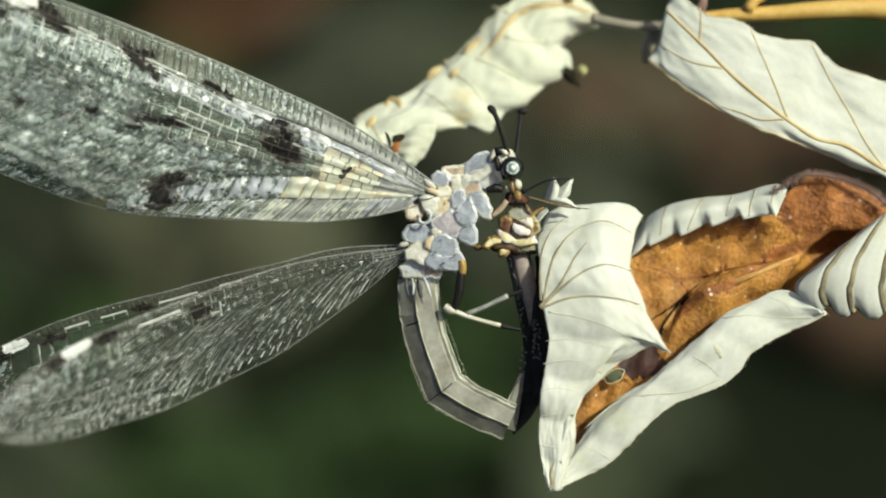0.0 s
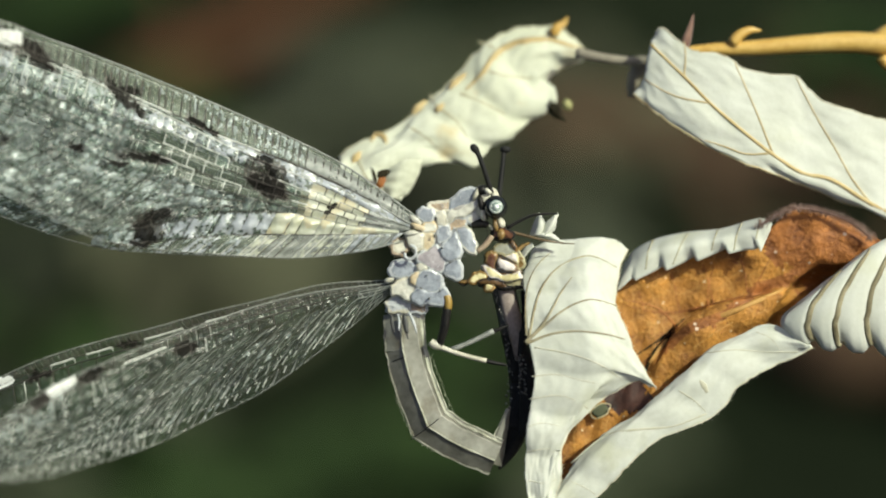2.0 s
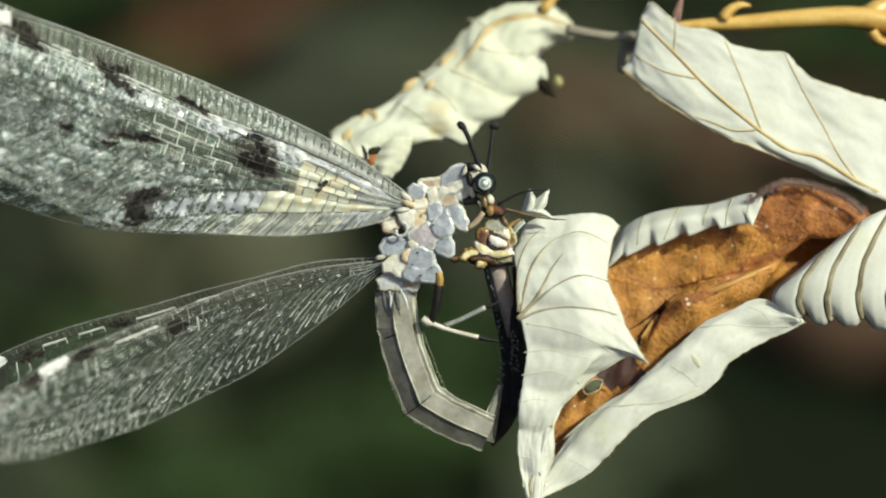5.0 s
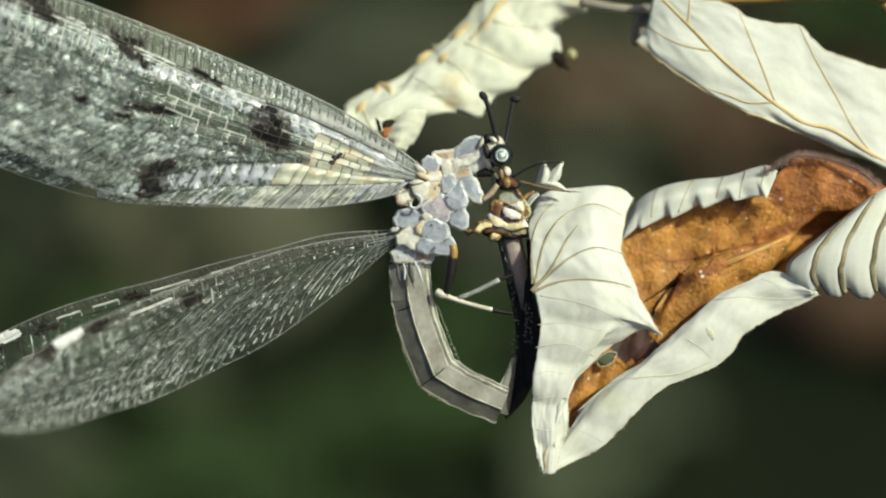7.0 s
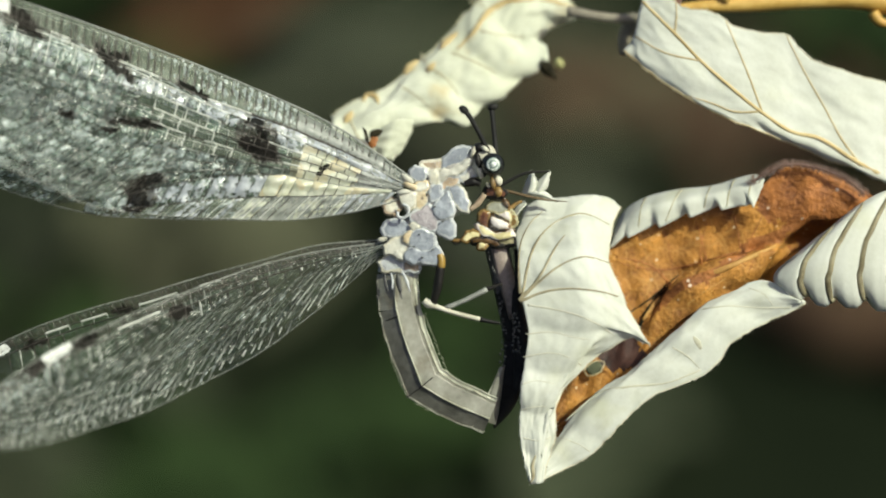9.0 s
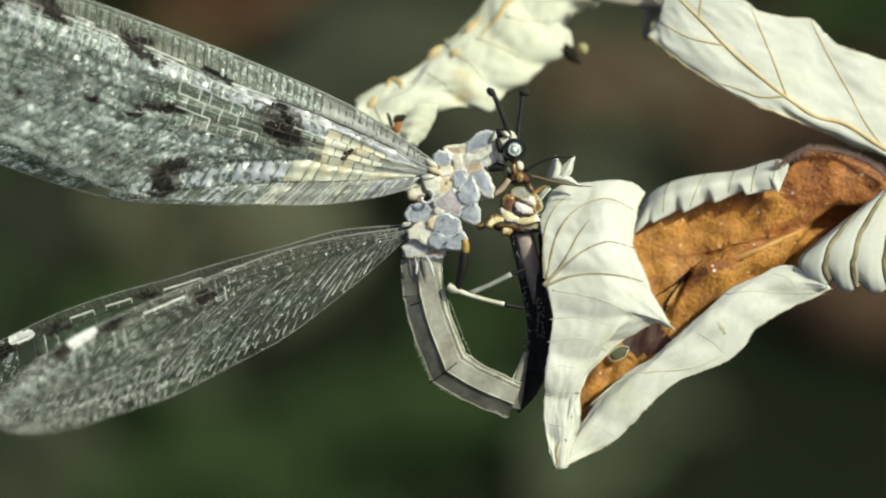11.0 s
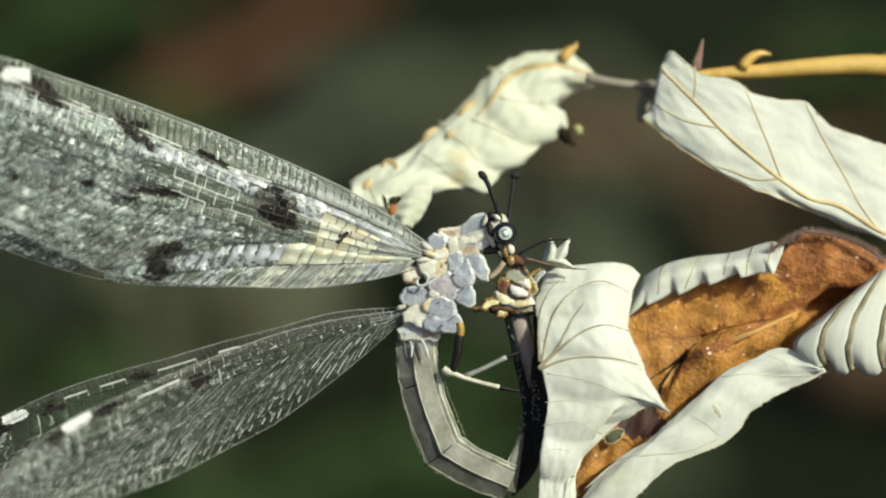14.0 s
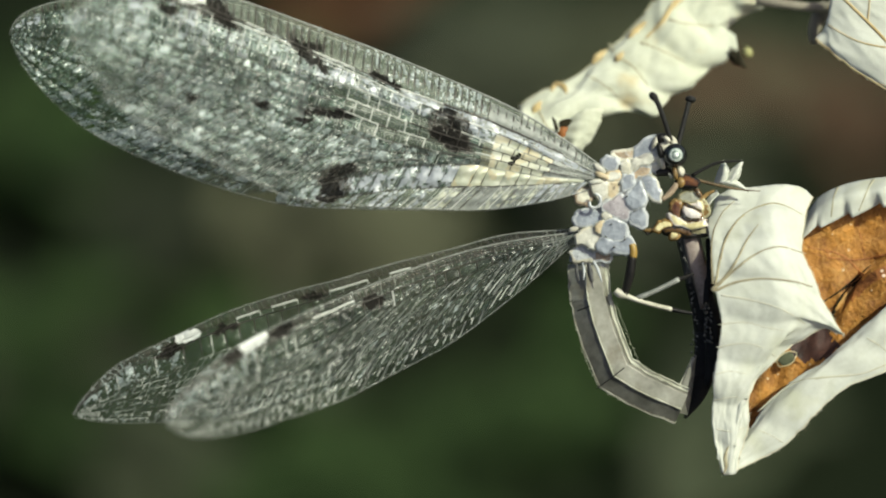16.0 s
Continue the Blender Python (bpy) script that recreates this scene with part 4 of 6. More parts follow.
    top = spline([(12.92, 169.2, 2.06), (13.75, 169, 3.14), (15.24, 168.8, 3.93), (17.39, 168.6, 4.43), (19.94, 168.25, 4.71), (21.98, 167.9, 5.33), (22.93, 167.55, 5.48), (23.55, 167.2, 5.18)], 70)
    crest = spline([(12.58, 168, 1.21), (13.62, 167.4, 2.28), (15.15, 166.9, 3.02), (17.27, 166.65, 3.51), (19.72, 166.4, 3.92), (21.75, 166.15, 4.49), (22.71, 165.9, 4.81), (23.39, 166.1, 5.07)], 70)
    rim = spline([(12.23, 167.8, 0.04), (13.62, 167.4, 0.95), (15.59, 167.2, 1.62), (17.89, 167, 2.36), (19.76, 166.7, 2.85), (21.29, 166.4, 3.09), (22.5, 166.2, 3.09), (23.33, 166.2, 4.57)], 70)
    for i, p in enumerate(rim):
        s = i / 70
        p.z += teeth(s) * min(1, 6 * s, 9 * (1 - s))
        p.y -= 0.4 * (1 - (s * 5.4 + 0.35) % 1.0) ** 3
    grid2 = [spline([a, b, c], 14) for a, b, c in zip(top, crest, rim)]
    for i, row in enumerate(grid2):
        for p in row:
            p.y -= 0.16 * abs(math.sin(math.pi * (i / 70 * 6.3 + 0.2)))
    upper = part("upper_margin", sheet(grid2, 0.16), LEAF_WHITE, root, "white toothed margin curled over")
    for pts in ([(14.65, 164.6, 3.71), (14.29, 164.6, 2.82), (14.12, 164.6, 1.59)], [(17.22, 164.6, 4.29), (16.65, 164.6, 3.39), (16.08, 164.6, 2)], [(19.35, 164.6, 4.53), (19.02, 164.6, 3.71), (18.86, 164.6, 2.98)], [(21.06, 164.6, 5.02), (20.65, 164.6, 4.04), (20.49, 164.6, 3.06)], [(22.37, 164.6, 5.27), (22.2, 164.6, 4.53), (21.96, 164.6, 3.47)]):
        bm = bmesh.new()
        tube(bm, laid(grid2, pts, 12, 0.0), (0.08, 0.05), 5, flat=0.6)
        part("side_vein", bm, VEIN_OLIVE, upper)

    # the lower margin, turned up in front
    low = loft([[(6.38, 164.5, -17.0), (8.84, 165, -15.92), (10.95, 164.8, -14.67), (12.91, 164.7, -12.54), (15.03, 164.7, -10.66), (17.07, 164.7, -9.84), (19.52, 164.7, -8.62), (20.76, 164.8, -6.82), (22.84, 165.1, -5.57), (25.11, 164.9, -4.54), (26.2, 164.6, -3.88)],
                [(6.53, 164.4, -16.76), (8.76, 165, -15.18), (10.71, 164.8, -13.44), (12.57, 164.6, -11.47), (14.53, 164.6, -9.84), (16.57, 164.6, -8.73), (18.61, 164.6, -7.39), (20.24, 164.6, -5.88), (22.34, 165, -4.79), (24.56, 164.8, -4.05), (25.93, 164.4, -3.79)],
                [(6.77, 164.4, -16.5), (8.51, 164.9, -14.19), (10.22, 164.8, -12.3), (12.08, 164.6, -10.57), (14.12, 164.6, -8.78), (16.14, 164.4, -7.38), (18.02, 164.4, -5.75), (19.76, 164.6, -4.45), (21.73, 165, -3.56), (23.93, 164.7, -3.43), (25.67, 164.3, -3.71)],
                [(7.02, 164.5, -16.28), (8.6, 165.6, -13.3), (9.62, 165.6, -11.95), (11.4, 165.4, -10.3), (13.6, 165.2, -8.81), (15.39, 165.1, -7.21), (17.19, 165.1, -5.61), (18.95, 165.4, -4.14), (21.19, 165.6, -3), (23.43, 165.2, -2.29), (25.33, 164.5, -3.55)]], 100, 26,
               lambda u, v: 0.09 * abs(math.sin(math.pi * (8 * u + 0.8 * v))) + wavy(21, 0.14, 4)(u, v))
    ragged(low, 0.08, 14)
    margin(low, 0, root, HEM)
    lower = part("lower_margin", sheet(low, 0.16), LEAF_WHITE, root, "white felted lower margin turned up")
    for pts, r in (([(8.82, 164.6, -12.41), (11.27, 164.6, -10.41), (13.71, 164.6, -9.92), (16.16, 164.6, -9.67), (18.61, 164.6, -8.73)], (0.1, 0.16, 0.1)), ([(16.57, 164.6, -7.1), (17.59, 164.6, -7.71), (18.53, 164.6, -8.61)], (0.12, 0.06)), ([(6.78, 164.6, -14.24), (8.2, 164.6, -13.63), (9.63, 164.6, -14.04), (10.65, 164.6, -14.65)], (0.1, 0.06)),
                   ([(18.61, 164.6, -4.37), (20.65, 164.6, -4.12), (22.9, 164.6, -4.24), (25.14, 164.6, -4.24)], (0.1, 0.08)), ([(22.08, 164.6, -2.82), (23.1, 164.6, -3.22), (23.84, 164.6, -4.04)], (0.08, 0.06))):
        bm = bmesh.new()
        tube(bm, laid(low, pts, 24, 0.0), [q * 0.5 for q in r], 6, flat=0.5)
        part("side_vein", bm, VEIN_FAINT, lower)
    bm = bmesh.new()
    tube(bm, laid(low, [(18.04, 164.6, -6.33), (18.37, 164.6, -6.73), (18.61, 164.6, -7.22)], 6, -0.02), (0.1, 0.25, 0.12), 8, flat=0.25)
    part("blemish", bm, VEIN_FAINT, lower, "greyish blemish")

    # the rolled end, a ribbed cone
    mouth_to_end = spline([(24.56, 165.2, -1.85), (26.36, 165.0, -1.11), (29.1, 165.4, -0.25), (32.06, 166.2, 0.04), (35.36, 166.6, -0.37), (40.15, 167.6, -1.62)], 90)
    wide = np.interp(np.linspace(0, 1, 91), [0, 0.1, 0.25, 0.45, 0.7, 1], [1.5, 2.6, 3.7, 4.35, 4.4, 4.0])
    tall = Vector((0.42, 0, 1)).normalized()
    bm = bmesh.new()
    ring_count = 40
    rings = []
    for i, p in enumerate(mouth_to_end):
        s = i / 90
        fold = (s * 7.2 + 0.15) % 1.0
        bulge = min(1, fold / 0.45) ** 0.7 * min(1, (1 - fold) / 0.22) ** 0.6
        lean = Vector((0.42 - 0.5 * s, 0, 1)).normalized()
        ring = []
        for k in range(ring_count):
            a = 2 * math.pi * k / ring_count
            bend = Vector((0.9 * math.sin(a) ** 2, 0, 0))
            rr = wide[i] + 0.30 + (0.55 * abs(math.sin(a / 2)) ** 1.2 + 0.06 + 0.5 * max(0, -math.cos(a) - 0.3)) * (bulge - 1) + 0.1 * noise.noise(Vector((s * 5, math.cos(a) * 2, math.sin(a) * 2)))
            ring.append(p + lean * (rr * math.cos(a)) + Vector((0, -1, 0)) * (rr * 0.45 * math.sin(a)) - bend * 1.5 + Vector((0.9, 0, 0)))
        rings.append(ring)
    outer = [[bm.verts.new(p) for p in r] for r in rings]
    inner = [[bm.verts.new(p.lerp(sum(r, Vector()) / ring_count, 0.05)) for p in r] for r in rings]
    for g in (outer, inner):
        for a, b in zip(g, g[1:]):
            for k in range(ring_count):
                bm.faces.new((a[k], a[(k + 1) % ring_count], b[(k + 1) % ring_count], b[k]))
    for k in range(ring_count):
        bm.faces.new((outer[0][k], outer[0][(k + 1) % ring_count], inner[0][(k + 1) % ring_count], inner[0][k]))
    roll = part("rolled_end", bm, LEAF_WHITE, root, "white ribbed roll of leaf")
    # Veins lie in the grooves; their dark colour also paints the groove shade.
    for i in [round(90 * (k - 0.15) / 7.2) for k in range(1, 8)]:
        bm = bmesh.new()
        line = [rings[min(i + int(1.5 * math.sin(k * 0.3)), 90)][k] + Vector((0, -0.02, 0)) for k in range(0, 21)]
        tube(bm, line, (0.03, 0.16, 0.22, 0.26, 0.16), 6, flat=0.8)
        part("side_vein", bm, VEIN_ROLL, roll)
    bm = bmesh.new()
    tube(bm, spline([(35.79, 168.6, -0.38), (43.48, 172.6, -1.24), (51.79, 177.6, 0.04)], 12), (0.6, 0.5, 0.5), 7)
    part("petiole", bm, PETIOLE, root, "grey leaf stalk")


def leaf_scrap():
    root = thing("leaf_scrap", (7.02, 165.6, 3.65), "small torn white scrap of leaf caught at the leaf edge", "leaf scrap")
    for lines in (([(5.67, 165.6, 3.9), (6, 165.6, 4.89), (6.41, 165.6, 5.71)], [(6.3, 165, 4.05), (6.54, 164.9, 4.87), (6.44, 165.4, 5.7)], [(6.98, 165.5, 4.23), (6.9, 165.6, 4.97), (6.49, 165.6, 5.67)]),
                  ([(6.48, 165.4, 4.22), (6.97, 165.4, 5.04), (7.75, 165.4, 5.66)], [(6.87, 164.9, 4.05), (7.36, 164.9, 4.78), (7.79, 165.4, 5.66)], [(7.22, 165.4, 4.06), (7.63, 165.5, 4.56), (7.84, 165.6, 5.63)]),
                  ([(6.23, 165.2, 3.89), (7.13, 165.2, 3.73), (8.32, 165.2, 3.44)], [(6.54, 164.9, 4.13), (7.36, 164.9, 3.88), (8.32, 165.2, 3.44)], [(6.97, 165.3, 4.39), (7.62, 165.3, 4.06), (8.28, 165.3, 3.48)])):
        grid = loft(lines, 14, 8, wavy(31, 0.10, 3))
        part("petal", sheet(grid, 0.1), LEAF_WHITE, root)
    grid = loft([[(5.08, 165.2, 2.58), (5.41, 165.2, 3.15), (5.9, 165.2, 3.52)], [(5.23, 164.8, 2.33), (5.64, 164.8, 2.9), (6.05, 164.8, 3.23)]], 10, 6, wavy(33, 0.08, 3))
    part("fold", sheet(grid, 0.1), LEAF_WHITE, root)


# ---- insects ----
def joined_plates(plates, root, seed, step=0.07, skirt=0.22, deep=1.1, bulge=0.6):
    """Domed plates that meet in seams, as parts of one skin. plates: name, outline, material, rim material, height."""
    rings = [np.array([(p[0], p[2]) for p in q[1]]) for q in plates]
    level, dome = np.array([q[1][0][1] for q in plates]), np.array([q[4] * bulge for q in plates])
    every = np.concatenate(rings)
    low, high = every.min(0) - 0.4, every.max(0) + 0.4
    xs, zs = np.arange(low[0], high[0], step), np.arange(low[1], high[1], step)
    wob = np.array([[(0.10 * noise.noise(Vector((x * 1.8, seed, z * 1.8))) + 0.05 * noise.noise(Vector((x * 5, seed, z * 5))),
                      0.10 * noise.noise(Vector((x * 1.8, seed + 9, z * 1.8))) + 0.05 * noise.noise(Vector((x * 5, seed + 9, z * 5)))) for z in zs] for x in xs])
    spots = np.stack(np.meshgrid(xs, zs, indexing="ij"), -1) + wob
    inner = []
    for a in rings:
        b = np.roll(a, -1, 0)
        p, ab = spots[:, :, None, :], b - a
        t = np.clip(((p - a) * ab).sum(-1) / (ab ** 2).sum(-1), 0, 1)
        gap = np.sqrt(((p - a - t[..., None] * ab) ** 2).sum(-1)).min(-1)
        over = (a[:, 1] > p[..., 1]) != (b[:, 1] > p[..., 1])
        cross = a[:, 0] + (p[..., 1] - a[:, 1]) * ab[:, 0] / np.where(ab[:, 1] == 0, 1e-9, ab[:, 1])
        within = (over & (p[..., 0] < cross)).sum(-1) % 2 == 1
        inner.append(np.where(within, gap, -gap))
    inner = np.stack(inner, -1) + 0.08
    owner, top = inner.argmax(-1), inner.max(-1)
    ranked = np.sort(inner, -1)
    share = np.exp((inner - top[..., None]) / 0.07)
    share /= share.sum(-1, keepdims=True)
    y = (share * level).sum(-1) - (share * dome).sum(-1) * np.sqrt(np.clip(top, 0, 0.5) / 0.5)
    y += 0.07 * np.exp(-((ranked[..., -1] - ranked[..., -2]) / 0.09) ** 2) + deep * (np.clip(-top, 0, None) / skirt) ** 2
    rng = random.Random(seed)
    lean = np.array([(rng.uniform(-0.7, 0.7), rng.uniform(-0.7, 0.7)) for q in plates])
    middle = np.array([r.mean(0) for r in rings])
    y += bulge * (share * ((spots[:, :, None, :] - middle) * lean).sum(-1)).sum(-1)
    for i, x in enumerate(xs):
        for j, z in enumerate(zs):
            q = Vector((x, seed, z))
            y[i, j] += 0.35 * bulge * noise.noise(q * 1.1) + 0.03 * noise.noise(q * 3.2) + 0.02 * noise.noise(q * 8)
    kept = top > -skirt
    for k, (name, outline, mat, rim, height) in enumerate(plates):
        bm, made = bmesh.new(), {}
        for i, j in zip(*np.nonzero(owner == k)):
            around = [(i, j), (i + 1, j), (i + 1, j + 1), (i, j + 1)]
            if i + 1 >= len(xs) or j + 1 >= len(zs) or not all(kept[q] for q in around):
                continue
            for q in around:
                if q not in made:
                    made[q] = bm.verts.new((xs[q[0]], y[q], zs[q[1]]))
            f = bm.faces.new([made[q] for q in around])
            edge = min(inner[i, j, k] - 0.06, 0.7 * (ranked[i, j, -1] - ranked[i, j, -2])) + 0.07 * noise.noise(Vector((xs[i] * 1.4, k, zs[j] * 1.4)))
            f.material_index = 1 if edge < 0.065 else 0
        part(name, bm, [mat, rim], root)


def wing(name, lead, trail, lines, zones, marks, parent, label, seed, width=1.0, hind=False, veil=0.0, lit=()):
    """A net-veined wing between its leading and trailing edge. lines: the long veins, as the share of the wing's depth along
    its length; zones: rows of cells between two of them (zone, upper, lower, start, end, rows, cell in mm, slants of the first
    and last row); marks: x, z, half length, half height, turn, material number; lit: stretches of the second vein that are white."""
    rng = random.Random(seed)
    n = 160
    a, b = spline(lead, n), spline(trail, n)
    run = sum((q - p).length for p, q in zip(a, a[1:]))
    pleat = 0.08
    curve = {key: (lambda s, k=value: float(np.interp(s, k[0], k[1]))) for key, value in lines.items()}
    curve["costa"], curve["margin"] = (lambda s: 0.0), (lambda s: 1.0)

    def at(s, v):
        i = min(max(s, 0), 1) * n
        k = min(int(i), n - 1)
        w = i - k
        p, q = a[k].lerp(a[k + 1], w), b[k].lerp(b[k + 1], w)
        deep = (q - p).length
        r = p.lerp(q, min(max(v, 0), 1))
        r.y -= pleat * math.sin(v * 16 * math.pi) * min(1, deep / 6) + 0.4 * math.sin(math.pi * v) * min(1, deep / 10)
        return r

    def kind(p):
        p = p * (164.6 / p.y)
        wob = Vector((0.6 * noise.noise(p * 1.1 + Vector((seed, 0, 0))) + 0.45 * noise.noise(p * 3.6), 0,
                      0.6 * noise.noise(p * 1.1 + Vector((0, 9, seed))) + 0.45 * noise.noise(p * 3.6 + Vector((4, 4, 4)))))
        soft = None
        for x, z, rx, rz, turn, index in marks:
            calm = {4: 0.55, 5: 0.05}.get(index, 0.4)
            dx, dz = p.x - x + wob.x * calm, p.z - z + wob.z * calm
            c, s = math.cos(radians(turn)), math.sin(radians(turn))
            power = 4 if index == 5 else 2
            far = abs((dx * c + dz * s) / rx) ** power + abs((dz * c - dx * s) / rz) ** power
            if far < (1.5 if index == 4 else 1):
                return index
            if index == 4 and far < 2.1 and soft is None:
                soft = 6
        return -1 if soft is None else soft

    def grain(p):
        return noise.noise(p * 2.6 + Vector((seed, 2, 1))) + 0.8 * noise.noise(p * 6.5 + Vector((1, seed, 3)))

    def skin_of(zone, s, v, p, tone, a1, b1):
        """The material number of a scrap of membrane, a1 along its cell and b1 across it."""
        g = grain(p)
        if zone == "costal":
            if hind:
                return 2 if s > 0.72 and g > 0.35 else 6 if a1 > 0.3 and g < 0.3 else 1
            if s < 0.22:
                return 11 if g > -0.6 + 1.0 * (b1 < 0.2) else 7
            return 6 if a1 < 0.26 and 0.2 < b1 < 0.8 and g > -0.15 else 2 if a1 > 0.35 and g > 0.25 * b1 + 2.4 * (s - 0.30) and s < 0.6 else 7
        if hind:
            if zone in ("window", "band") and s > 0.74:
                return 2 if g + 0.5 * (tone - 0.5) > 0.15 + 0.6 * max(0, 0.3 - abs(a1 - 0.5)) else 1 if g > -0.3 else 0
            if zone == "post" and s > 0.6:
                return 2 if g > 0.72 else 1 if min(a1, 1 - a1, b1, 1 - b1) < 0.24 + 0.2 * g else 0
            return 2 if zone == "post" and tone > 0.8 and g > 0.45 else 1 if tone > 0.4 else 0
        if zone == "band":
            return 10 if s < 0.36 and g > -0.1 else 11 if s < 0.36 else 2 if g > 0.2 else 0
        if zone == "window":
            return 10 if tone > 0.4 + 0.25 * (s > 0.5) and g > 0.0 else 2 if g > 0.25 else 1 if g > -0.2 else 0
        if zone == "fan":
            return 11 if s < 0.085 else (3 if noise.noise(p * 0.9 + Vector((7, seed, 2))) > -0.02 else 9)
        if zone == "disc" and s < 0.48:
            return 8 if tone < 0.75 else 1
        if zone == "anal":
            rim = min(a1, 1 - a1, b1, 1 - b1) * 2
            if s < 0.22:
                return 3 if noise.noise(p * 0.9 + Vector((7, seed, 2))) > 0.12 else 9
            return 10 if g + 0.6 * (tone - 0.5) > 0.2 - rim and s < 0.44 else 2 if g > 0.25 - rim else 1 if g > -0.4 else 0
        if zone == "trail":
            if 0.09 < s < 0.26:
                return 9 if tone > 0.6 and g > 0.1 else 11
            return 10 if tone > 0.6 and abs(a1 - 0.5) < 0.3 and g > -0.2 else 2 if g > 0.35 else 11 if s < 0.12 else 7
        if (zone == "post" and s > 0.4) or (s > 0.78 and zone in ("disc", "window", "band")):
            # Cell centres take the pale material as painted glints, rims stay darker.
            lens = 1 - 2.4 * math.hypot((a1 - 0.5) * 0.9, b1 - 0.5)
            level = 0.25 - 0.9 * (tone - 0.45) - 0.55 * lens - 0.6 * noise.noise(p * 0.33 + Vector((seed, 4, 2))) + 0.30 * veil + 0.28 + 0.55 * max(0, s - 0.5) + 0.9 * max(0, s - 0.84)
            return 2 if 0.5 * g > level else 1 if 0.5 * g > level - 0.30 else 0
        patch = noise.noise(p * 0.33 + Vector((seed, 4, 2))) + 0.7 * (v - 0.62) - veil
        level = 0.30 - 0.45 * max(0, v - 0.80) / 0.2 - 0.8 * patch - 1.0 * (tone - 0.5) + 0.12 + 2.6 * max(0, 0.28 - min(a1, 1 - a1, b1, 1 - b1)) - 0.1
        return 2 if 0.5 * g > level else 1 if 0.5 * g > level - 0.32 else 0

    skin, net, frame_veins = bmesh.new(), bmesh.new(), bmesh.new()
    for zone, upper, lower, start, end, rows, cell, lean_a, lean_b in zones:
        lo_of, hi_of = curve[upper], curve[lower]
        for row in range(rows):
            slant = lean_a + (lean_b - lean_a) * (row + 0.5) / rows

            def spot(s, share):
                s = min(s, 0.999)
                lo, hi = lo_of(s), hi_of(s)
                v = lo + (hi - lo) * (row + share) / rows
                return at(s, v + (0.006 * noise.noise(Vector((s * 30, row + share, seed))) if 0 < v < 1 else 0)), v

            count = max(2, round(run * (end - start) / cell))
            off = 0.5 if row % 2 else 0.0
            cuts = [start] + [start + (end - start) * (i + off * 0.6 + rng.uniform(-0.2, 0.2)) / count for i in range(1, count)] + [end]
            for s, e in zip(cuts, cuts[1:]):
                top, _ = spot(s, 0)
                low, _ = spot(s, 1)
                high = (low - top).length
                shift = slant * high / run
                wide = (e - s) * run
                cell_tone = min(max(0.5 + 0.45 * rng.uniform(-1, 1) + 0.3 * noise.noise(top * 0.7 + Vector((seed, 1, 4))), 0), 1)
                size = min(wide, max(high, 0.1), 0.8)
                flat_cell = zone in ("costal", "disc", "fan") and s < 0.5
                tilt = (0.04 if flat_cell else 0.12) * size
                corner = [rng.uniform(-tilt, tilt) for k in range(4)]
                dome = (rng.uniform(-0.06, 0.0) if flat_cell else rng.uniform(-0.34, -0.08) * (0.6 if hind else 1)) * size
                nx, nz = max(3, min(9, round(wide / 0.14))), max(3, min(9, round(high / 0.14)))
                grid = []
                for m in range(nz + 1):
                    line = []
                    for k in range(nx + 1):
                        a1, b1 = k / nx, m / nz
                        p, v = spot(s + (e - s) * a1 + shift * b1, b1)
                        p.y += (corner[0] * (1 - a1) + corner[1] * a1) * (1 - b1) + (corner[3] * (1 - a1) + corner[2] * a1) * b1
                        p.y += dome * 16 * a1 * (1 - a1) * b1 * (1 - b1) + rng.uniform(-0.022, 0.022) * size
                        line.append((skin.verts.new(p), v))
                    grid.append(line)
                for m in range(nz):
                    for k in range(nx):
                        f = skin.faces.new((grid[m][k][0], grid[m][k + 1][0], grid[m + 1][k + 1][0], grid[m + 1][k][0]))
                        mid = f.calc_center_median()
                        index = kind(mid)
                        if index == 4 and grain(mid) > 0.8:
                            index = 6
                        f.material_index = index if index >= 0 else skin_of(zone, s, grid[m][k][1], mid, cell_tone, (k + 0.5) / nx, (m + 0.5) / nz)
                # the vein at the near end of the cell, and the long vein over it
                inked = kind((top + low) / 2) in (4, 6) or kind(top) == 4
                tone = rng.random()
                across, along = 1, 1
                r_across, r_along = 0.024, 0.028
                if zone == "costal":
                    across, along, r_across, r_along = 2, None, 0.052, 0
                    if hind:
                        r_across = 0.028
                elif zone == "band":
                    across, along = (1 if s < 0.3 else 0 if tone > 0.4 else 2), 2 if s < 0.27 or (tone < 0.3 and not hind) else 0
                    r_across, r_along = 0.03, 0.062 + 0.015 * (s < 0.27)
                    white = any(p < s < q for p, q in lit)
                    if hind:
                        across, along, r_along = (0 if white and tone > 0.4 else 1), (0 if white else 2), (0.09 if white else 0.03)
                elif zone == "window":
                    pale = s > (0.62 if hind else 0.3) - 0.4 * (hind and 0.33 < s < 0.45)
                    across, along = (0 if pale and tone > 0.25 else 2 if hind else 1), (2 if hind else 0 if s < 0.66 else 1)
                    r_across, r_along = 0.046, 0.05
                elif zone == "fan":
                    across, along, r_across, r_along = (2 if s > 0.085 else 1), (2 if tone < 0.6 else 1), 0.036, 0.030
                elif zone == "disc":
                    across = along = 0 if (s < 0.48 and tone > 0.12) or tone > 0.9 else 2 if tone < 0.6 else 1
                    r_across, r_along = (0.042, 0.045) if s < 0.48 else (0.034, 0.032 * (1.2 - 0.7 * s))
                elif zone == "anal":
                    across, along, r_across, r_along = (2 if tone < 0.75 else 1), (2 if s > 0.21 else 1), 0.030, 0.034
                elif zone == "trail":
                    across, along, r_across, r_along = (0 if tone > 0.62 else 2 if tone < 0.3 else 1), 2, 0.038, 0.045
                elif zone == "post":
                    across = 2 if tone < 0.45 else 1
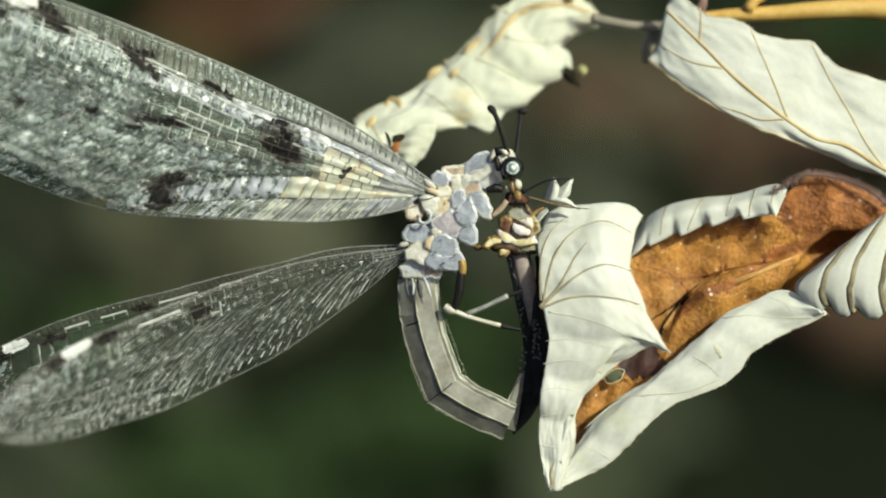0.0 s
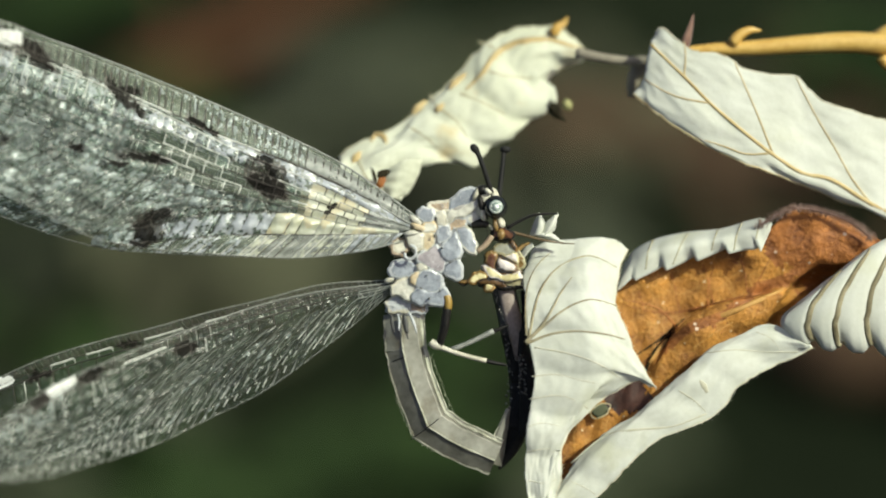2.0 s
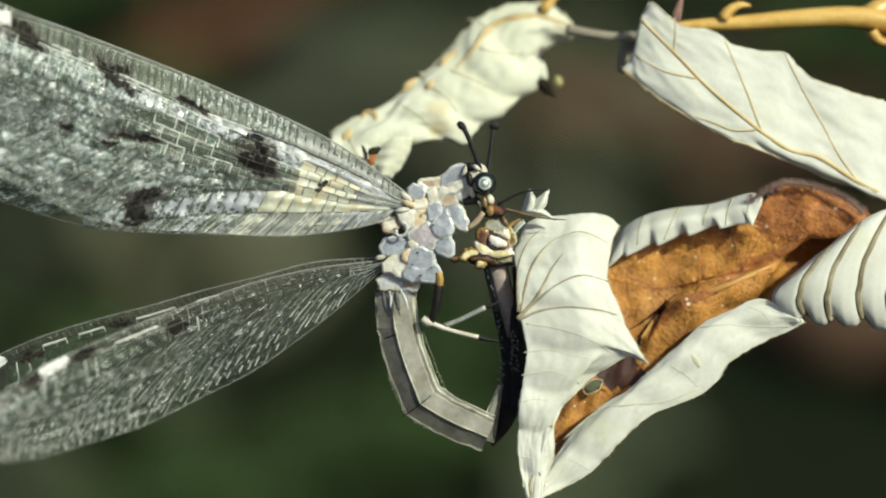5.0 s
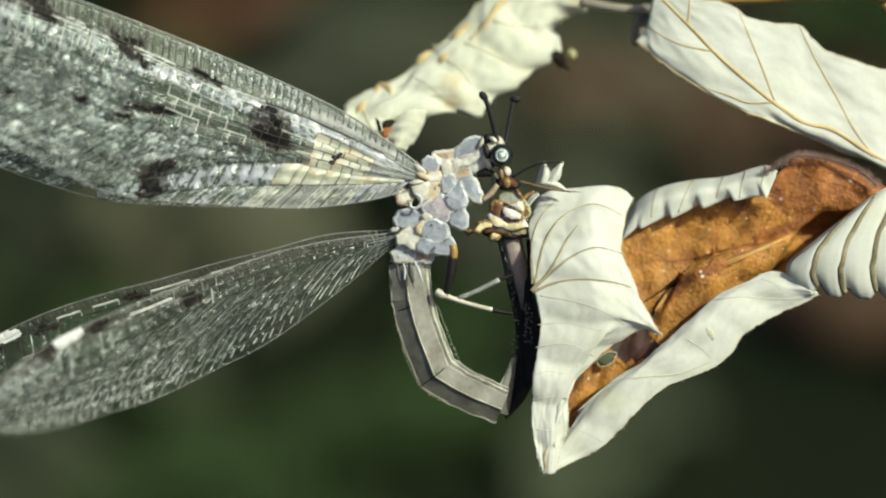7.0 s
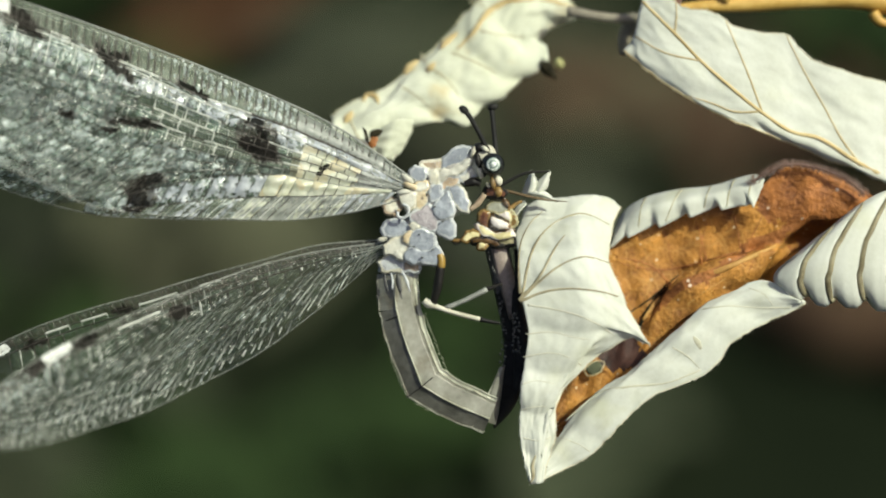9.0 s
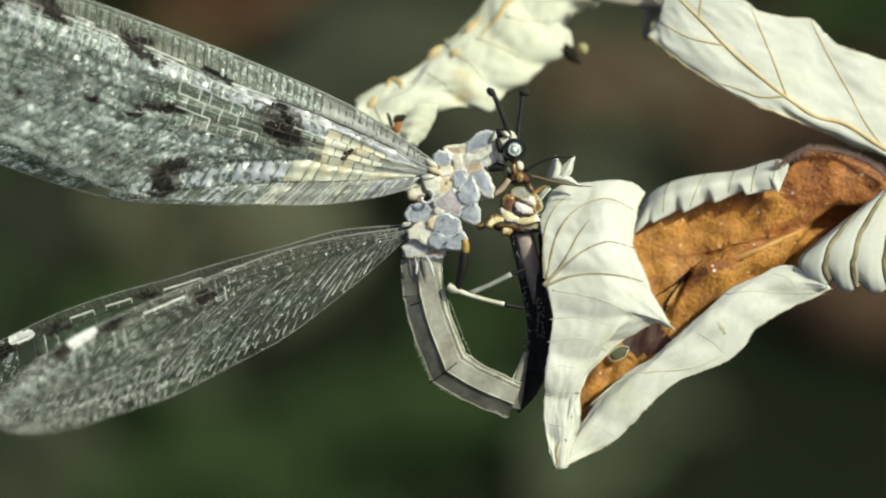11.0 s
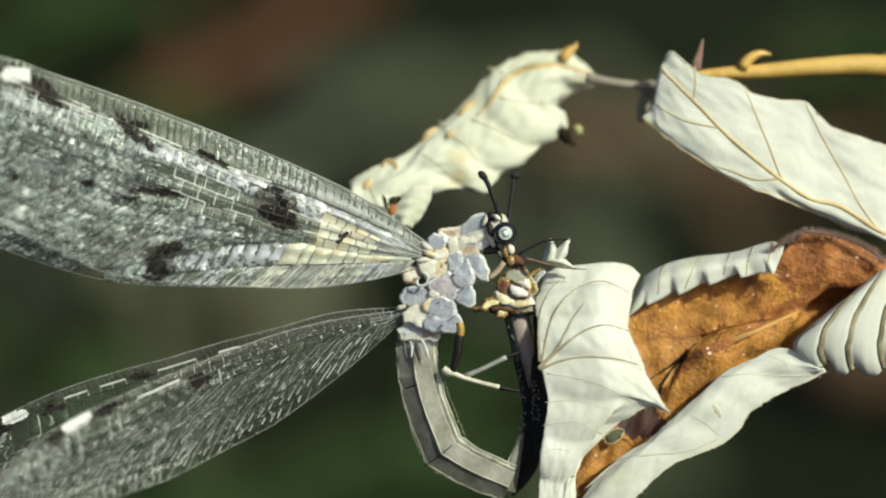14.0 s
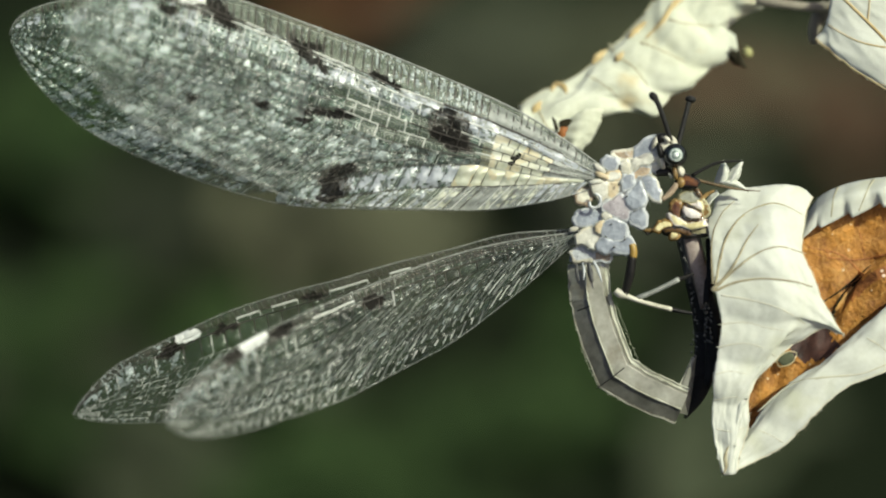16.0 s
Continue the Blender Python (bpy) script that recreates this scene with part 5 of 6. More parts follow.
                    along = 2 if noise.noise(top * 0.7 + Vector((seed, row, 0))) < 0.1 else 1
                    r_across, r_along = 0.030, 0.046
                    if s > 0.4:
                        along, r_along = (None if rng.random() < 0.55 + s * 0.4 else 1), 0.024
                        r_across = 0.030 * (1 - 0.4 * s)
                    if hind:
                        # Pale cross tubes, often cut short, also paint glints along the hindwing cells.
                        across, along = (0 if tone > (0.9 if row < rows / 2 and s < 0.58 else 0.68) else 1 if tone > 0.4 else 2), 2
                        r_across, r_along = (0.028 if across == 0 else 0.020), 0.014
                        if row >= rows - 2 and s > 0.1:
                            across, r_across = (0 if tone > 0.3 else 1), 0.036
                        elif across == 0 and rng.random() < 0.3:
                            across = 1
                        if s > 0.58:
                            along, r_along = (0 if tone > 0.75 else None if tone < 0.4 else 1), 0.022
                if s > 0.78 and not hind and zone != "costal":
                    along, r_across = (along if tone > 0.9 and along is not None else None), 0.018
                if kind((top + low) / 2) == 5:
                    across = 0
                if s < 0.06:
                    across, along = 1, (along if along is None else 1)
                if inked:
                    across, along = 2, (along if along is None else 2)
                if s > start + 0.001 and high > 0.14:
                    keep = 1.0 if across or not hind or zone != "post" else rng.uniform(0.35, 0.8)
                    tube(net, [spot(s + shift * q * keep, q * keep)[0] + Vector((0, -0.01, 0)) for q in (0, 0.5, 1)], r_across * width, 4, across, cap=False)
                if along is not None:
                    tube(net, [spot(s + (e - s) * q, 0)[0] + Vector((0, -0.01, 0)) for q in (0, 0.5, 1)], r_along * width, 4, along, cap=False)
    for v, thick in ((0.0, 0.045 if hind else 0.075), (1.0, 0.018 if hind else 0.035)):
        tube(frame_veins, [at(i / 90, v) for i in range(91)], (thick * width, thick * 0.6 * width), 5)
    # short fringe along both margins
    for v in (0.0, 1.0):
        for i in range(220):
            p = at((i + rng.random()) / 220, v)
            out = (p - at((i + 0.5) / 220, 0.5)).normalized()
            tube(net, [p, p + out * rng.uniform(0.06, 0.16) + Vector((-0.1, 0, -0.03))], (0.016, 0.006), 3, 1, cap=False)
    root = part(name, frame_veins, VEIN_GREY, parent, label, pivot=lead[0])
    tagged(part("membrane", skin, [*((SKIN_HIND, SKIN_HIND_GREEN) if hind else (SKIN, SKIN_GREEN)), SKIN_GLINT, SKIN_YELLOW, SKIN_DARK, SKIN_WHITE, SKIN_SMOKE, SKIN_COSTA, SKIN_OPEN, SKIN_CREAM, SKIN_PEARL, SKIN_MILK], root, "clear wing cells, partly with glints painted in", pivot=lead[0]), kind="stuff")
    tagged(part("vein_net", net, [VEIN_PALE_GLINT, VEIN_GREY, VEIN_DARK], root, "net of pale and dark veins, with pale dashes for glints", pivot=lead[0]), kind="stuff")
    return root


FORE_LINES = {
    "subcosta": ((0, 0.08, 0.156, 0.2, 0.244, 0.331, 0.394, 0.431, 0.513, 0.588, 0.663, 1), (0.34, 0.22, 0.21, 0.20, 0.19, 0.19, 0.185, 0.165, 0.145, 0.13, 0.12, 0.10)),
    "radius": ((0, 0.069, 0.15, 0.206, 0.319, 0.369, 0.43, 0.513, 0.6, 1), (0.46, 0.37, 0.30, 0.275, 0.25, 0.225, 0.195, 0.165, 0.15, 0.12)),
    "sector": ((0.2, 0.3, 0.37, 0.444, 0.556, 0.71, 1), (0.38, 0.34, 0.30, 0.27, 0.27, 0.27, 0.25)),
    "media": ((0.2, 0.37, 0.469, 0.6, 1), (0.55, 0.55, 0.50, 0.50, 0.50)),
    "cubitus": ((0, 0.1, 0.175, 0.225, 0.325, 0.425, 0.5, 0.56), (0.60, 0.62, 0.60, 0.60, 0.69, 0.84, 0.94, 1.0)),
    "anal": ((0, 0.044, 0.131, 0.219, 0.319, 0.419, 0.48), (0.66, 0.70, 0.75, 0.79, 0.86, 0.94, 1.0)),
}
FORE_ZONES = [
    ("costal", "costa", "subcosta", 0.01, 0.99, 1, 0.58, -0.15, -0.15), ("band", "subcosta", "radius", 0.0, 0.99, 1, 1.7, 0, 0), ("window", "radius", "sector", 0.2, 0.99, 1, 1.15, 0, 0),
    ("fan", "radius", "cubitus", 0.012, 0.2, 4, 0.9, 0.1, 0.1), ("disc", "sector", "media", 0.2, 0.48, 3, 1.2, 0, 0.1), ("disc", "sector", "media", 0.48, 0.8, 4, 0.95, 0.1, 0.3), ("disc", "sector", "media", 0.8, 0.99, 2, 0.6, 0.3, 0.5),
    ("post", "media", "cubitus", 0.2, 0.3, 1, 0.8, 0.2, 0.3), ("post", "media", "cubitus", 0.3, 0.4, 3, 0.75, 0.1, 0.5), ("post", "media", "cubitus", 0.4, 0.8, 9, 0.46, 0.7, 1.25), ("post", "media", "cubitus", 0.8, 0.92, 6, 0.5, 0.7, 1.1), ("post", "media", "cubitus", 0.92, 0.99, 3, 0.5, 0.4, 0.6),
    ("anal", "cubitus", "anal", 0.03, 0.5, 1, 1.05, 0.25, 0.25), ("trail", "anal", "margin", 0.02, 0.5, 1, 0.66, 0.8, 0.8),
]
HIND_LINES = {
    "subcosta": ((0, 0.1, 0.4, 0.7, 1), (0.28, 0.14, 0.095, 0.085, 0.08)),
    "radius": ((0, 0.1, 0.4, 0.7, 1), (0.42, 0.21, 0.15, 0.14, 0.12)),
    "media": ((0, 0.1, 0.4, 0.7, 1), (0.55, 0.36, 0.31, 0.34, 0.36)),
}
HIND_ZONES = [
    ("costal", "costa", "subcosta", 0.01, 0.99, 1, 0.45, -0.2, -0.2), ("band", "subcosta", "radius", 0.0, 0.99, 1, 0.9, 0, 0), ("window", "radius", "media", 0.1, 0.99, 1, 1.1, 0.2, 0.2),
    ("fan", "radius", "media", 0.0, 0.1, 1, 0.7, 0, 0), ("post", "media", "margin", 0.012, 0.22, 3, 0.8, 3.0, 2.0), ("post", "media", "margin", 0.22, 0.58, 6, 0.8, 3.2, 1.1), ("post", "media", "margin", 0.58, 0.99, 8, 0.62, 1.3, 0.9),
]


def antlion():
    root = thing("antlion", (-1.6, 165.6, 1.68), "grey spotted antlion with clear net-veined wings, resting on the dry leaf", "insect")
    made = {}
    # far pair first
    fore = [(-13.31, 7.23, 1.27, 0.53, -27, 4), (-13.76, 9.23, 0.70, 0.20, 8, 4), (-13.10, 8.37, 0.61, 0.25, -58, 4), (-21.23, 4.90, 0.82, 0.37, 20, 4), (-22.04, 3.72, 0.78, 0.53, -30, 4), (-22.53, 2.82, 0.53, 0.25, 0, 4),
            (-22.29, 9.11, 1.51, 0.33, -5, 4), (-27.07, 9.68, 0.45, 0.29, 0, 4), (-24.09, 8.54, 0.45, 0.20, -10, 4), (-23.97, 13.52, 1.23, 0.33, -42, 4), (-23.27, 13.89, 0.70, 0.25, -12, 4), (-22.78, 12.54, 0.49, 0.33, -50, 4),
            (-30.30, 16.55, 1.06, 0.45, -48, 4), (-29.65, 15.65, 0.70, 0.29, -30, 4), (-18.05, 11.43, 1.10, 0.20, -25, 4), (-8.78, 5.55, 0.41, 0.16, 32, 4), (-9.06, 5.39, 0.20, 0.10, -30, 4), (-32.35, 17.61, 0.98, 0.53, -4, 5),
            (-34.23, 16.64, 0.65, 0.25, -15, 4), (-32.46, 10.26, 0.33, 0.25, 0, 4), (-13.47, 8.12, 1.80, 1.10, -25, 6), (-21.80, 4.05, 1.23, 1.23, 0, 6), (-32.55, 17.45, 2.86, 0.82, -20, 6)]
    hind = [(-19.02, -4.53, 0.62, 0.38, 10, 4), (-25.8, -6.65, 0.75, 0.4, 30, 4), (-27.92, -7.39, 1.2, 0.5, 30, 5), (-29.55, -8.53, 0.7, 0.45, 30, 4)]
    hind_far = [(-23.22, -4.2, 0.8, 0.18, 16, 4), (-29.55, -6.49, 0.8, 0.26, 20, 4), (-32.33, -7.06, 0.95, 0.36, 20, 5), (-33.63, -8.12, 0.8, 0.3, 25, 4)]
    made["forewing_far"] = wing("forewing", [(-2.3, 165.6, 4.89), (-9.22, 166, 9.34), (-17.47, 166.2, 12.9), (-25.72, 166.2, 16.03), (-31.49, 166.2, 17.76), (-36.8, 166, 18.65), (-41.2, 165.8, 17.7), (-44.0, 165.6, 16.9), (-45.4, 165.6, 15.9), (-45.72, 165.6, 15.0)],
                                [(-2.55, 165.8, 4.23), (-5.93, 166.2, 2.84), (-10.89, 166.4, 2.19), (-15.84, 166.4, 2.15), (-20.8, 166.4, 2.23), (-25.3, 166.2, 2.51), (-30, 166.2, 3.7), (-34.9, 166, 5.5), (-39.45, 165.8, 7.65), (-42.35, 165.7, 9.95), (-44.65, 165.6, 12.6), (-45.7, 165.6, 14.7)],
                                FORE_LINES, FORE_ZONES, fore[:1], root, "far clear forewing with dark spots", 5, 0.8, veil=-1.1)
    made["hindwing_far"] = wing("hindwing", [(-4.11, 165.6, 0.7), (-9.18, 166, 0.33), (-13.31, 166.2, -0.74), (-17.45, 166.4, -1.77), (-21.61, 166.6, -2.97), (-25.74, 166.6, -4.05), (-29.87, 166.6, -5.41), (-34, 166.6, -7.31), (-38.13, 166.6, -9.42), (-40.57, 166.6, -11.86), (-41.23, 166.6, -13.01)],
                                [(-4.11, 165.8, 0.04), (-7.58, 166.2, -2.43), (-10.89, 166.4, -4.58), (-14.62, 166.6, -7.06), (-18.76, 166.6, -9.38), (-22.89, 166.6, -11.2), (-27.02, 166.6, -12.43), (-31.56, 166.6, -13.26), (-35.28, 166.6, -13.51), (-38.59, 166.6, -13.51), (-41.15, 166.6, -13.18)],
                                HIND_LINES, HIND_ZONES, hind_far, root, "far clear hindwing with white mark", 9, 0.9, hind=True, lit=((0.29, 0.335), (0.385, 0.455), (0.52, 0.565), (0.585, 0.64)))
    made["forewing_near"] = wing("forewing", [(-1.98, 164, 4.9), (-5.6, 163.8, 7.45), (-9.3, 163.6, 9.64), (-17.4, 162.8, 13.1), (-25.26, 161.2, 15.99), (-28.97, 159.6, 17.18), (-31.3, 157.4, 17.92), (-33.9, 155, 17.87), (-36.6, 152.6, 16.8), (-38.5, 151.6, 14.8)],
                                 [(-2.8, 164.2, 3.75), (-4.4, 164, 3.2), (-7.02, 163.6, 2.6), (-11.06, 163.4, 2.1), (-17.06, 162.6, 2.26), (-20.98, 161.8, 2.49), (-24.81, 160.6, 3.07), (-28.51, 159, 4.85), (-32.65, 156.2, 7.0), (-35.6, 153.6, 9.2), (-37.6, 152, 12.02), (-38.55, 151.6, 14.6)],
                                 FORE_LINES, FORE_ZONES, fore, root, "near clear forewing with dark spots and yellow base", 2)
    made["hindwing_near"] = wing("hindwing", [(-4.01, 165, 0.53), (-9.08, 164.2, -0.2), (-13.1, 163.6, -1.18), (-17.03, 162.4, -2.58), (-20.83, 160.6, -4.14), (-24.47, 158.4, -5.77), (-26.91, 156.6, -7.03), (-29.67, 154.6, -9.01), (-31.48, 152.6, -11.01), (-32, 152.2, -12.27)],
                                 [(-4.09, 165, -0.04), (-6.65, 164.6, -2.37), (-9.08, 164.2, -4.4), (-13.09, 163.4, -7.41), (-17.01, 162.2, -9.5), (-20.78, 160.2, -11.4), (-24.35, 157.6, -12.5), (-27.12, 155.6, -13.3), (-30.13, 153.2, -13.49), (-31.93, 152.2, -12.57)],
                                 HIND_LINES, HIND_ZONES, hind, root, "near clear hindwing with white mark", 7, hind=True, lit=((0.49, 0.58),))

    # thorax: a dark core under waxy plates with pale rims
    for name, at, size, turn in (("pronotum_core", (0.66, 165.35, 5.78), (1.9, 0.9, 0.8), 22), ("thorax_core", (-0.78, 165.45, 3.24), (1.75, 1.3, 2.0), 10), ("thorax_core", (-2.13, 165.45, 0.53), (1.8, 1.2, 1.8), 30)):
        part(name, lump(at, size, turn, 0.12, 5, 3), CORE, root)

    joined_plates((
            ("pronotum", [(-0.09, 164.5, 6.36), (0.73, 164.5, 7.1), (1.34, 164.5, 7.42), (1.91, 164.5, 7.26), (1.75, 164.5, 6.65), (1.1, 164.5, 6.16), (0.28, 164.5, 5.79), (-0.17, 164.5, 5.83)], WAX, WAX_PALE, 0.5),
            ("pronotum_border", [(-0.29, 164.3, 5.01), (-0.17, 164.3, 5.74), (0.81, 164.3, 5.95), (1.83, 164.3, 6.64), (2.07, 164.3, 6.44), (1.46, 164.3, 5.62), (0.65, 164.3, 5.17), (-0.08, 164.3, 4.81)], CREAM_PALE, CREAM_PALE, 0.4),
            ("pronotum_base", [(-1.6, 164.6, 6.12), (-0.82, 164.6, 6.32), (-0.09, 164.6, 6.41), (-0.17, 164.6, 5.83), (-0.62, 164.6, 5.67), (-1.07, 164.6, 5.71)], TAN, CREAM, 0.3),
            ("seam_knob", [(-0.94, 164.2, 5.54), (-0.53, 164.2, 5.7), (-0.29, 164.2, 5.05), (-0.45, 164.2, 4.6), (-0.86, 164.2, 4.84)], CREAM, CREAM_PALE, 0.4),
            ("shoulder_knob", [(-2.32, 164.1, 5.57), (-1.96, 164.1, 5.9), (-1.43, 164.1, 5.82), (-1.18, 164.1, 5.41), (-1.51, 164.1, 4.92), (-2.0, 164.1, 4.92), (-2.28, 164.1, 5.2)], WAX, WAX_PALE, 0.5),
            ("neck", [(1.1, 164.7, 5.1), (1.83, 164.7, 5.72), (2.49, 164.7, 6.04), (2.69, 164.7, 5.51), (2.08, 164.7, 5.19), (1.55, 164.7, 4.78)], CREAM_PALE, WAX_PALE, 0.4),
            ("coxa", [(0.28, 164.0, 4.43), (0.97, 164.0, 4.64), (1.38, 164.0, 4.27), (1.87, 164.0, 3.25), (1.71, 164.0, 2.68), (1.18, 164.0, 2.89), (0.65, 164.0, 3.58)], WAX, CREAM_PALE, 0.5),
            ("collar", [(-0.25, 164.5, 4.69), (0.4, 164.5, 5.22), (1.1, 164.5, 5.06), (1.02, 164.5, 4.65), (0.32, 164.5, 4.44), (-0.08, 164.5, 4.12)], TAN, WAX_PALE, 0.3),
            ("thorax_plate", [(-1.06, 164.0, 4.27), (-0.61, 164.0, 4.59), (-0.08, 164.0, 4.68), (0.12, 164.0, 4.11), (-0.2, 164.0, 3.5), (-0.9, 164.0, 3.5)], WAX, WAX_PALE, 0.5),
            ("thorax_plate", [(-0.2, 163.9, 3.49), (0.12, 163.9, 4.1), (0.4, 163.9, 4.23), (0.73, 163.9, 3.49), (0.73, 163.9, 2.64), (0.45, 163.9, 2.19), (-0.12, 163.9, 2.03), (-0.65, 163.9, 2.44), (-0.81, 163.9, 3.05)], WAX, WAX_PALE, 0.5),
            ("thorax_plate", [(-0.2, 164.1, 1.99), (0.49, 164.1, 2.2), (0.85, 164.1, 1.67), (0.73, 164.1, 0.94), (0.41, 164.1, 0.77), (-0.2, 164.1, 1.06), (-0.53, 164.1, 1.5)], WAX, WAX_PALE, 0.5),
            ("thorax_plate", [(-2.4, 164.0, 2.4), (-1.83, 164.0, 2.84), (-0.98, 164.0, 3.25), (-0.69, 164.0, 2.48), (-0.37, 164.0, 1.99), (-0.49, 164.0, 1.42), (-1.02, 164.0, 1.26), (-1.83, 164.0, 1.79), (-2.28, 164.0, 2.03)], LILAC, WAX_PALE, 0.4),
            ("shoulder_patch", [(-1.96, 164.2, 4.07), (-1.43, 164.2, 4.27), (-1.1, 164.2, 3.83), (-1.26, 164.2, 3.25), (-1.67, 164.2, 2.68), (-2.08, 164.2, 3.09)], BUFF, CREAM, 0.4),
            ("wing_base", [(-3.09, 164.0, 3.78), (-2.44, 164.0, 4.1), (-1.95, 164.0, 4.1), (-1.99, 164.0, 3.09), (-2.52, 164.0, 2.84), (-2.97, 164.0, 3.25)], CREAM_PALE, CREAM, 0.5),
            ("seam_knob", [(-2.08, 164.1, 4.47), (-1.75, 164.1, 4.88), (-1.14, 164.1, 4.76), (-0.98, 164.1, 4.39), (-1.43, 164.1, 4.23), (-1.96, 164.1, 4.11)], CREAM_PALE, BUFF, 0.4),
            ("wing_base", [(-4.28, 164.3, 3.25), (-3.87, 164.3, 3.66), (-3.34, 164.3, 3.5), (-3.14, 164.3, 2.89), (-3.59, 164.3, 2.48), (-4.12, 164.3, 2.64)], CREAM, TAN, 0.5),
            ("rear_plate", [(-4.4, 164.3, 1.42), (-3.99, 164.3, 1.95), (-3.26, 164.3, 2.11), (-2.61, 164.3, 1.87), (-2.48, 164.3, 1.38), (-2.93, 164.3, 1.06), (-3.67, 164.3, 0.89), (-4.24, 164.3, 1.01)], WAX, WAX_PALE, 0.6),
            ("seam_knob", [(-2.4, 163.9, 1.7), (-2.11, 163.9, 1.99), (-1.75, 163.9, 1.7), (-1.87, 163.9, 1.38), (-2.28, 163.9, 1.34)], CREAM_PALE, CREAM, 0.4),
            ("rear_plate", [(-2.56, 164.0, 0.77), (-2.03, 164.0, 1.38), (-1.22, 164.0, 1.38), (-0.73, 164.0, 0.97), (-0.53, 164.0, 0.24), (-1.01, 164.0, -0.2), (-1.79, 164.0, -0.08), (-2.44, 164.0, 0.2)], WAX, WAX_PALE, 0.5),
            ("rear_plate", [(-2.89, 164.0, -0.29), (-2.36, 164.0, 0.16), (-1.71, 164.0, -0.08), (-1.01, 164.0, -0.25), (-0.53, 164.0, 0.2), (-0.04, 164.0, -0.41), (-0.12, 164.0, -1.1), (-1.38, 164.0, -0.98), (-2.19, 164.0, -1.18), (-2.84, 164.0, -0.82)], WAX, WAX_PALE, 0.5),
            ("rear_seam", [(-4.19, 164.2, 0.2), (-3.46, 164.2, 0.73), (-2.85, 164.2, 0.85), (-2.6, 164.2, 0.24), (-2.85, 164.2, -0.37), (-2.93, 164.2, -0.9), (-3.46, 164.2, -0.66), (-4.11, 164.2, -0.29)], CREAM_PALE, CREAM, 0.5),
            ("rear_seam", [(-3.25, 163.9, 0.52), (-2.64, 163.9, 1.22), (-2.36, 163.9, 1.34), (-2.23, 163.9, 0.89), (-2.6, 163.9, 0.32), (-2.96, 163.9, 0.2)], BUFF, CREAM, 0.3),
            ("rear_seam", [(-4.57, 164.8, -0.99), (-3.88, 164.8, -0.41), (-3.27, 164.8, -0.78), (-2.82, 164.8, -0.98), (-3.02, 164.8, -1.56), (-4.37, 164.8, -1.56)], WAX_PALE, CREAM, 0.4),
            ("rear_seam", [(-2.9, 164.8, -0.94), (-2.2, 164.8, -1.19), (-1.71, 164.8, -1.06), (-1.8, 164.8, -1.64), (-2.98, 164.8, -1.6)], TAN, WAX_PALE, 0.3)), root, 3, skirt=0.15, deep=0.5, bulge=0.13)
    bm = bmesh.new()
    tube(bm, spline([(-2.88, 163.5, 3.24), (-2.51, 163.5, 3.0), (-2.51, 163.5, 2.51), (-2.84, 163.5, 2.23), (-3.24, 163.5, 2.35), (-3.24, 163.5, 2.67)], 16), 0.11, 6)
    part("wing_hinge", bm, WAX_PALE, root, "curled pale wing hinge")
    for at, size, turn, mat in (((-2.56, 164, 5.04), (0.62, 0.28, 0.26), -38, CREAM_PALE), ((-2.36, 163.9, 4.55), (0.6, 0.26, 0.24), -20, BUFF), ((-2.85, 163.9, 4.1), (0.55, 0.26, 0.22), 8, CREAM_PALE), ((-4.33, 164.6, 0.73), (0.5, 0.25, 0.2), 20, CREAM)):
        part("wing_root", lump(at, size, turn, 0.25, len(str(turn)), 2), mat, root, "pale joint at the root of the wings")

    for at, size, turn in (((-0.61, 163.75, 3.04), (0.12, 0.12, 0.09), 20), ((-0.04, 163.75, 1.99), (0.15, 0.12, 0.07), 10), ((-1.5, 163.75, -0.61), (0.12, 0.12, 0.10), 0), ((-2.07, 163.75, 0.16), (0.10, 0.12, 0.07), -30), ((-1.18, 163.75, 3.9), (0.07, 0.12, 0.16), 10), ((-1.7, 163.75, 1.05), (0.09, 0.12, 0.06), -20), ((-0.73, 163.75, -0.04), (0.12, 0.12, 0.06), 30)):
        part("pit", lump(at, size, turn, 0.3, 4, 1), SLATE, root, "small dark pit in a seam")

    rng = random.Random(31)
    bm = bmesh.new()
    for k in range(170):
        a, d = rng.uniform(0, 2 * math.pi), rng.choice((((0.65, 164.4, 5.91), 1.5, 0.7), ((-0.49, 164.2, 3.22), 1.7, 2.0), ((-2.2, 164.2, 0.53), 1.8, 1.6), ((-3.19, 164.8, -1.35), 1.3, 0.4)))
        p = Vector(d[0]) + Vector((d[1] * math.cos(a) * rng.uniform(0.6, 1), rng.uniform(-0.4, 0.2), d[2] * math.sin(a) * rng.uniform(0.6, 1)))
        way = Vector((math.cos(a), rng.uniform(-0.8, 0), math.sin(a))) * rng.uniform(0.2, 0.5)
        tube(bm, [p, p + way * 0.6 + Vector((rng.uniform(-0.1, 0.1), 0, 0.03)), p + way], (0.014, 0.005), 3)
    tagged(part("hairs", bm, WAX_PALE, root, "sparse pale hairs"), kind="stuff")

    # abdomen: faceted plates bent in a hook
    def section(name, line, half, mats, tall, edged=False, mitre=(None, None)):
        """A tapering prism with five facets; half: the half widths at both ends; mitre: the way of the cut at each end."""
        pts = spline(line, 12)
        shape = [(-1.0, 0.12), (-0.16, -0.48), (0.66, -0.36), (0.82, -0.1), (1.0, -0.05), (0.9, 0.45), (0.0, 0.9), (-0.8, 0.7)]
        bm = bmesh.new()
        rings = []
        for i, p in enumerate(pts):
            way = (pts[min(i + 1, 12)] - pts[max(i - 1, 0)]).normalized()
            h = half[0] + (half[1] - half[0]) * i / 12
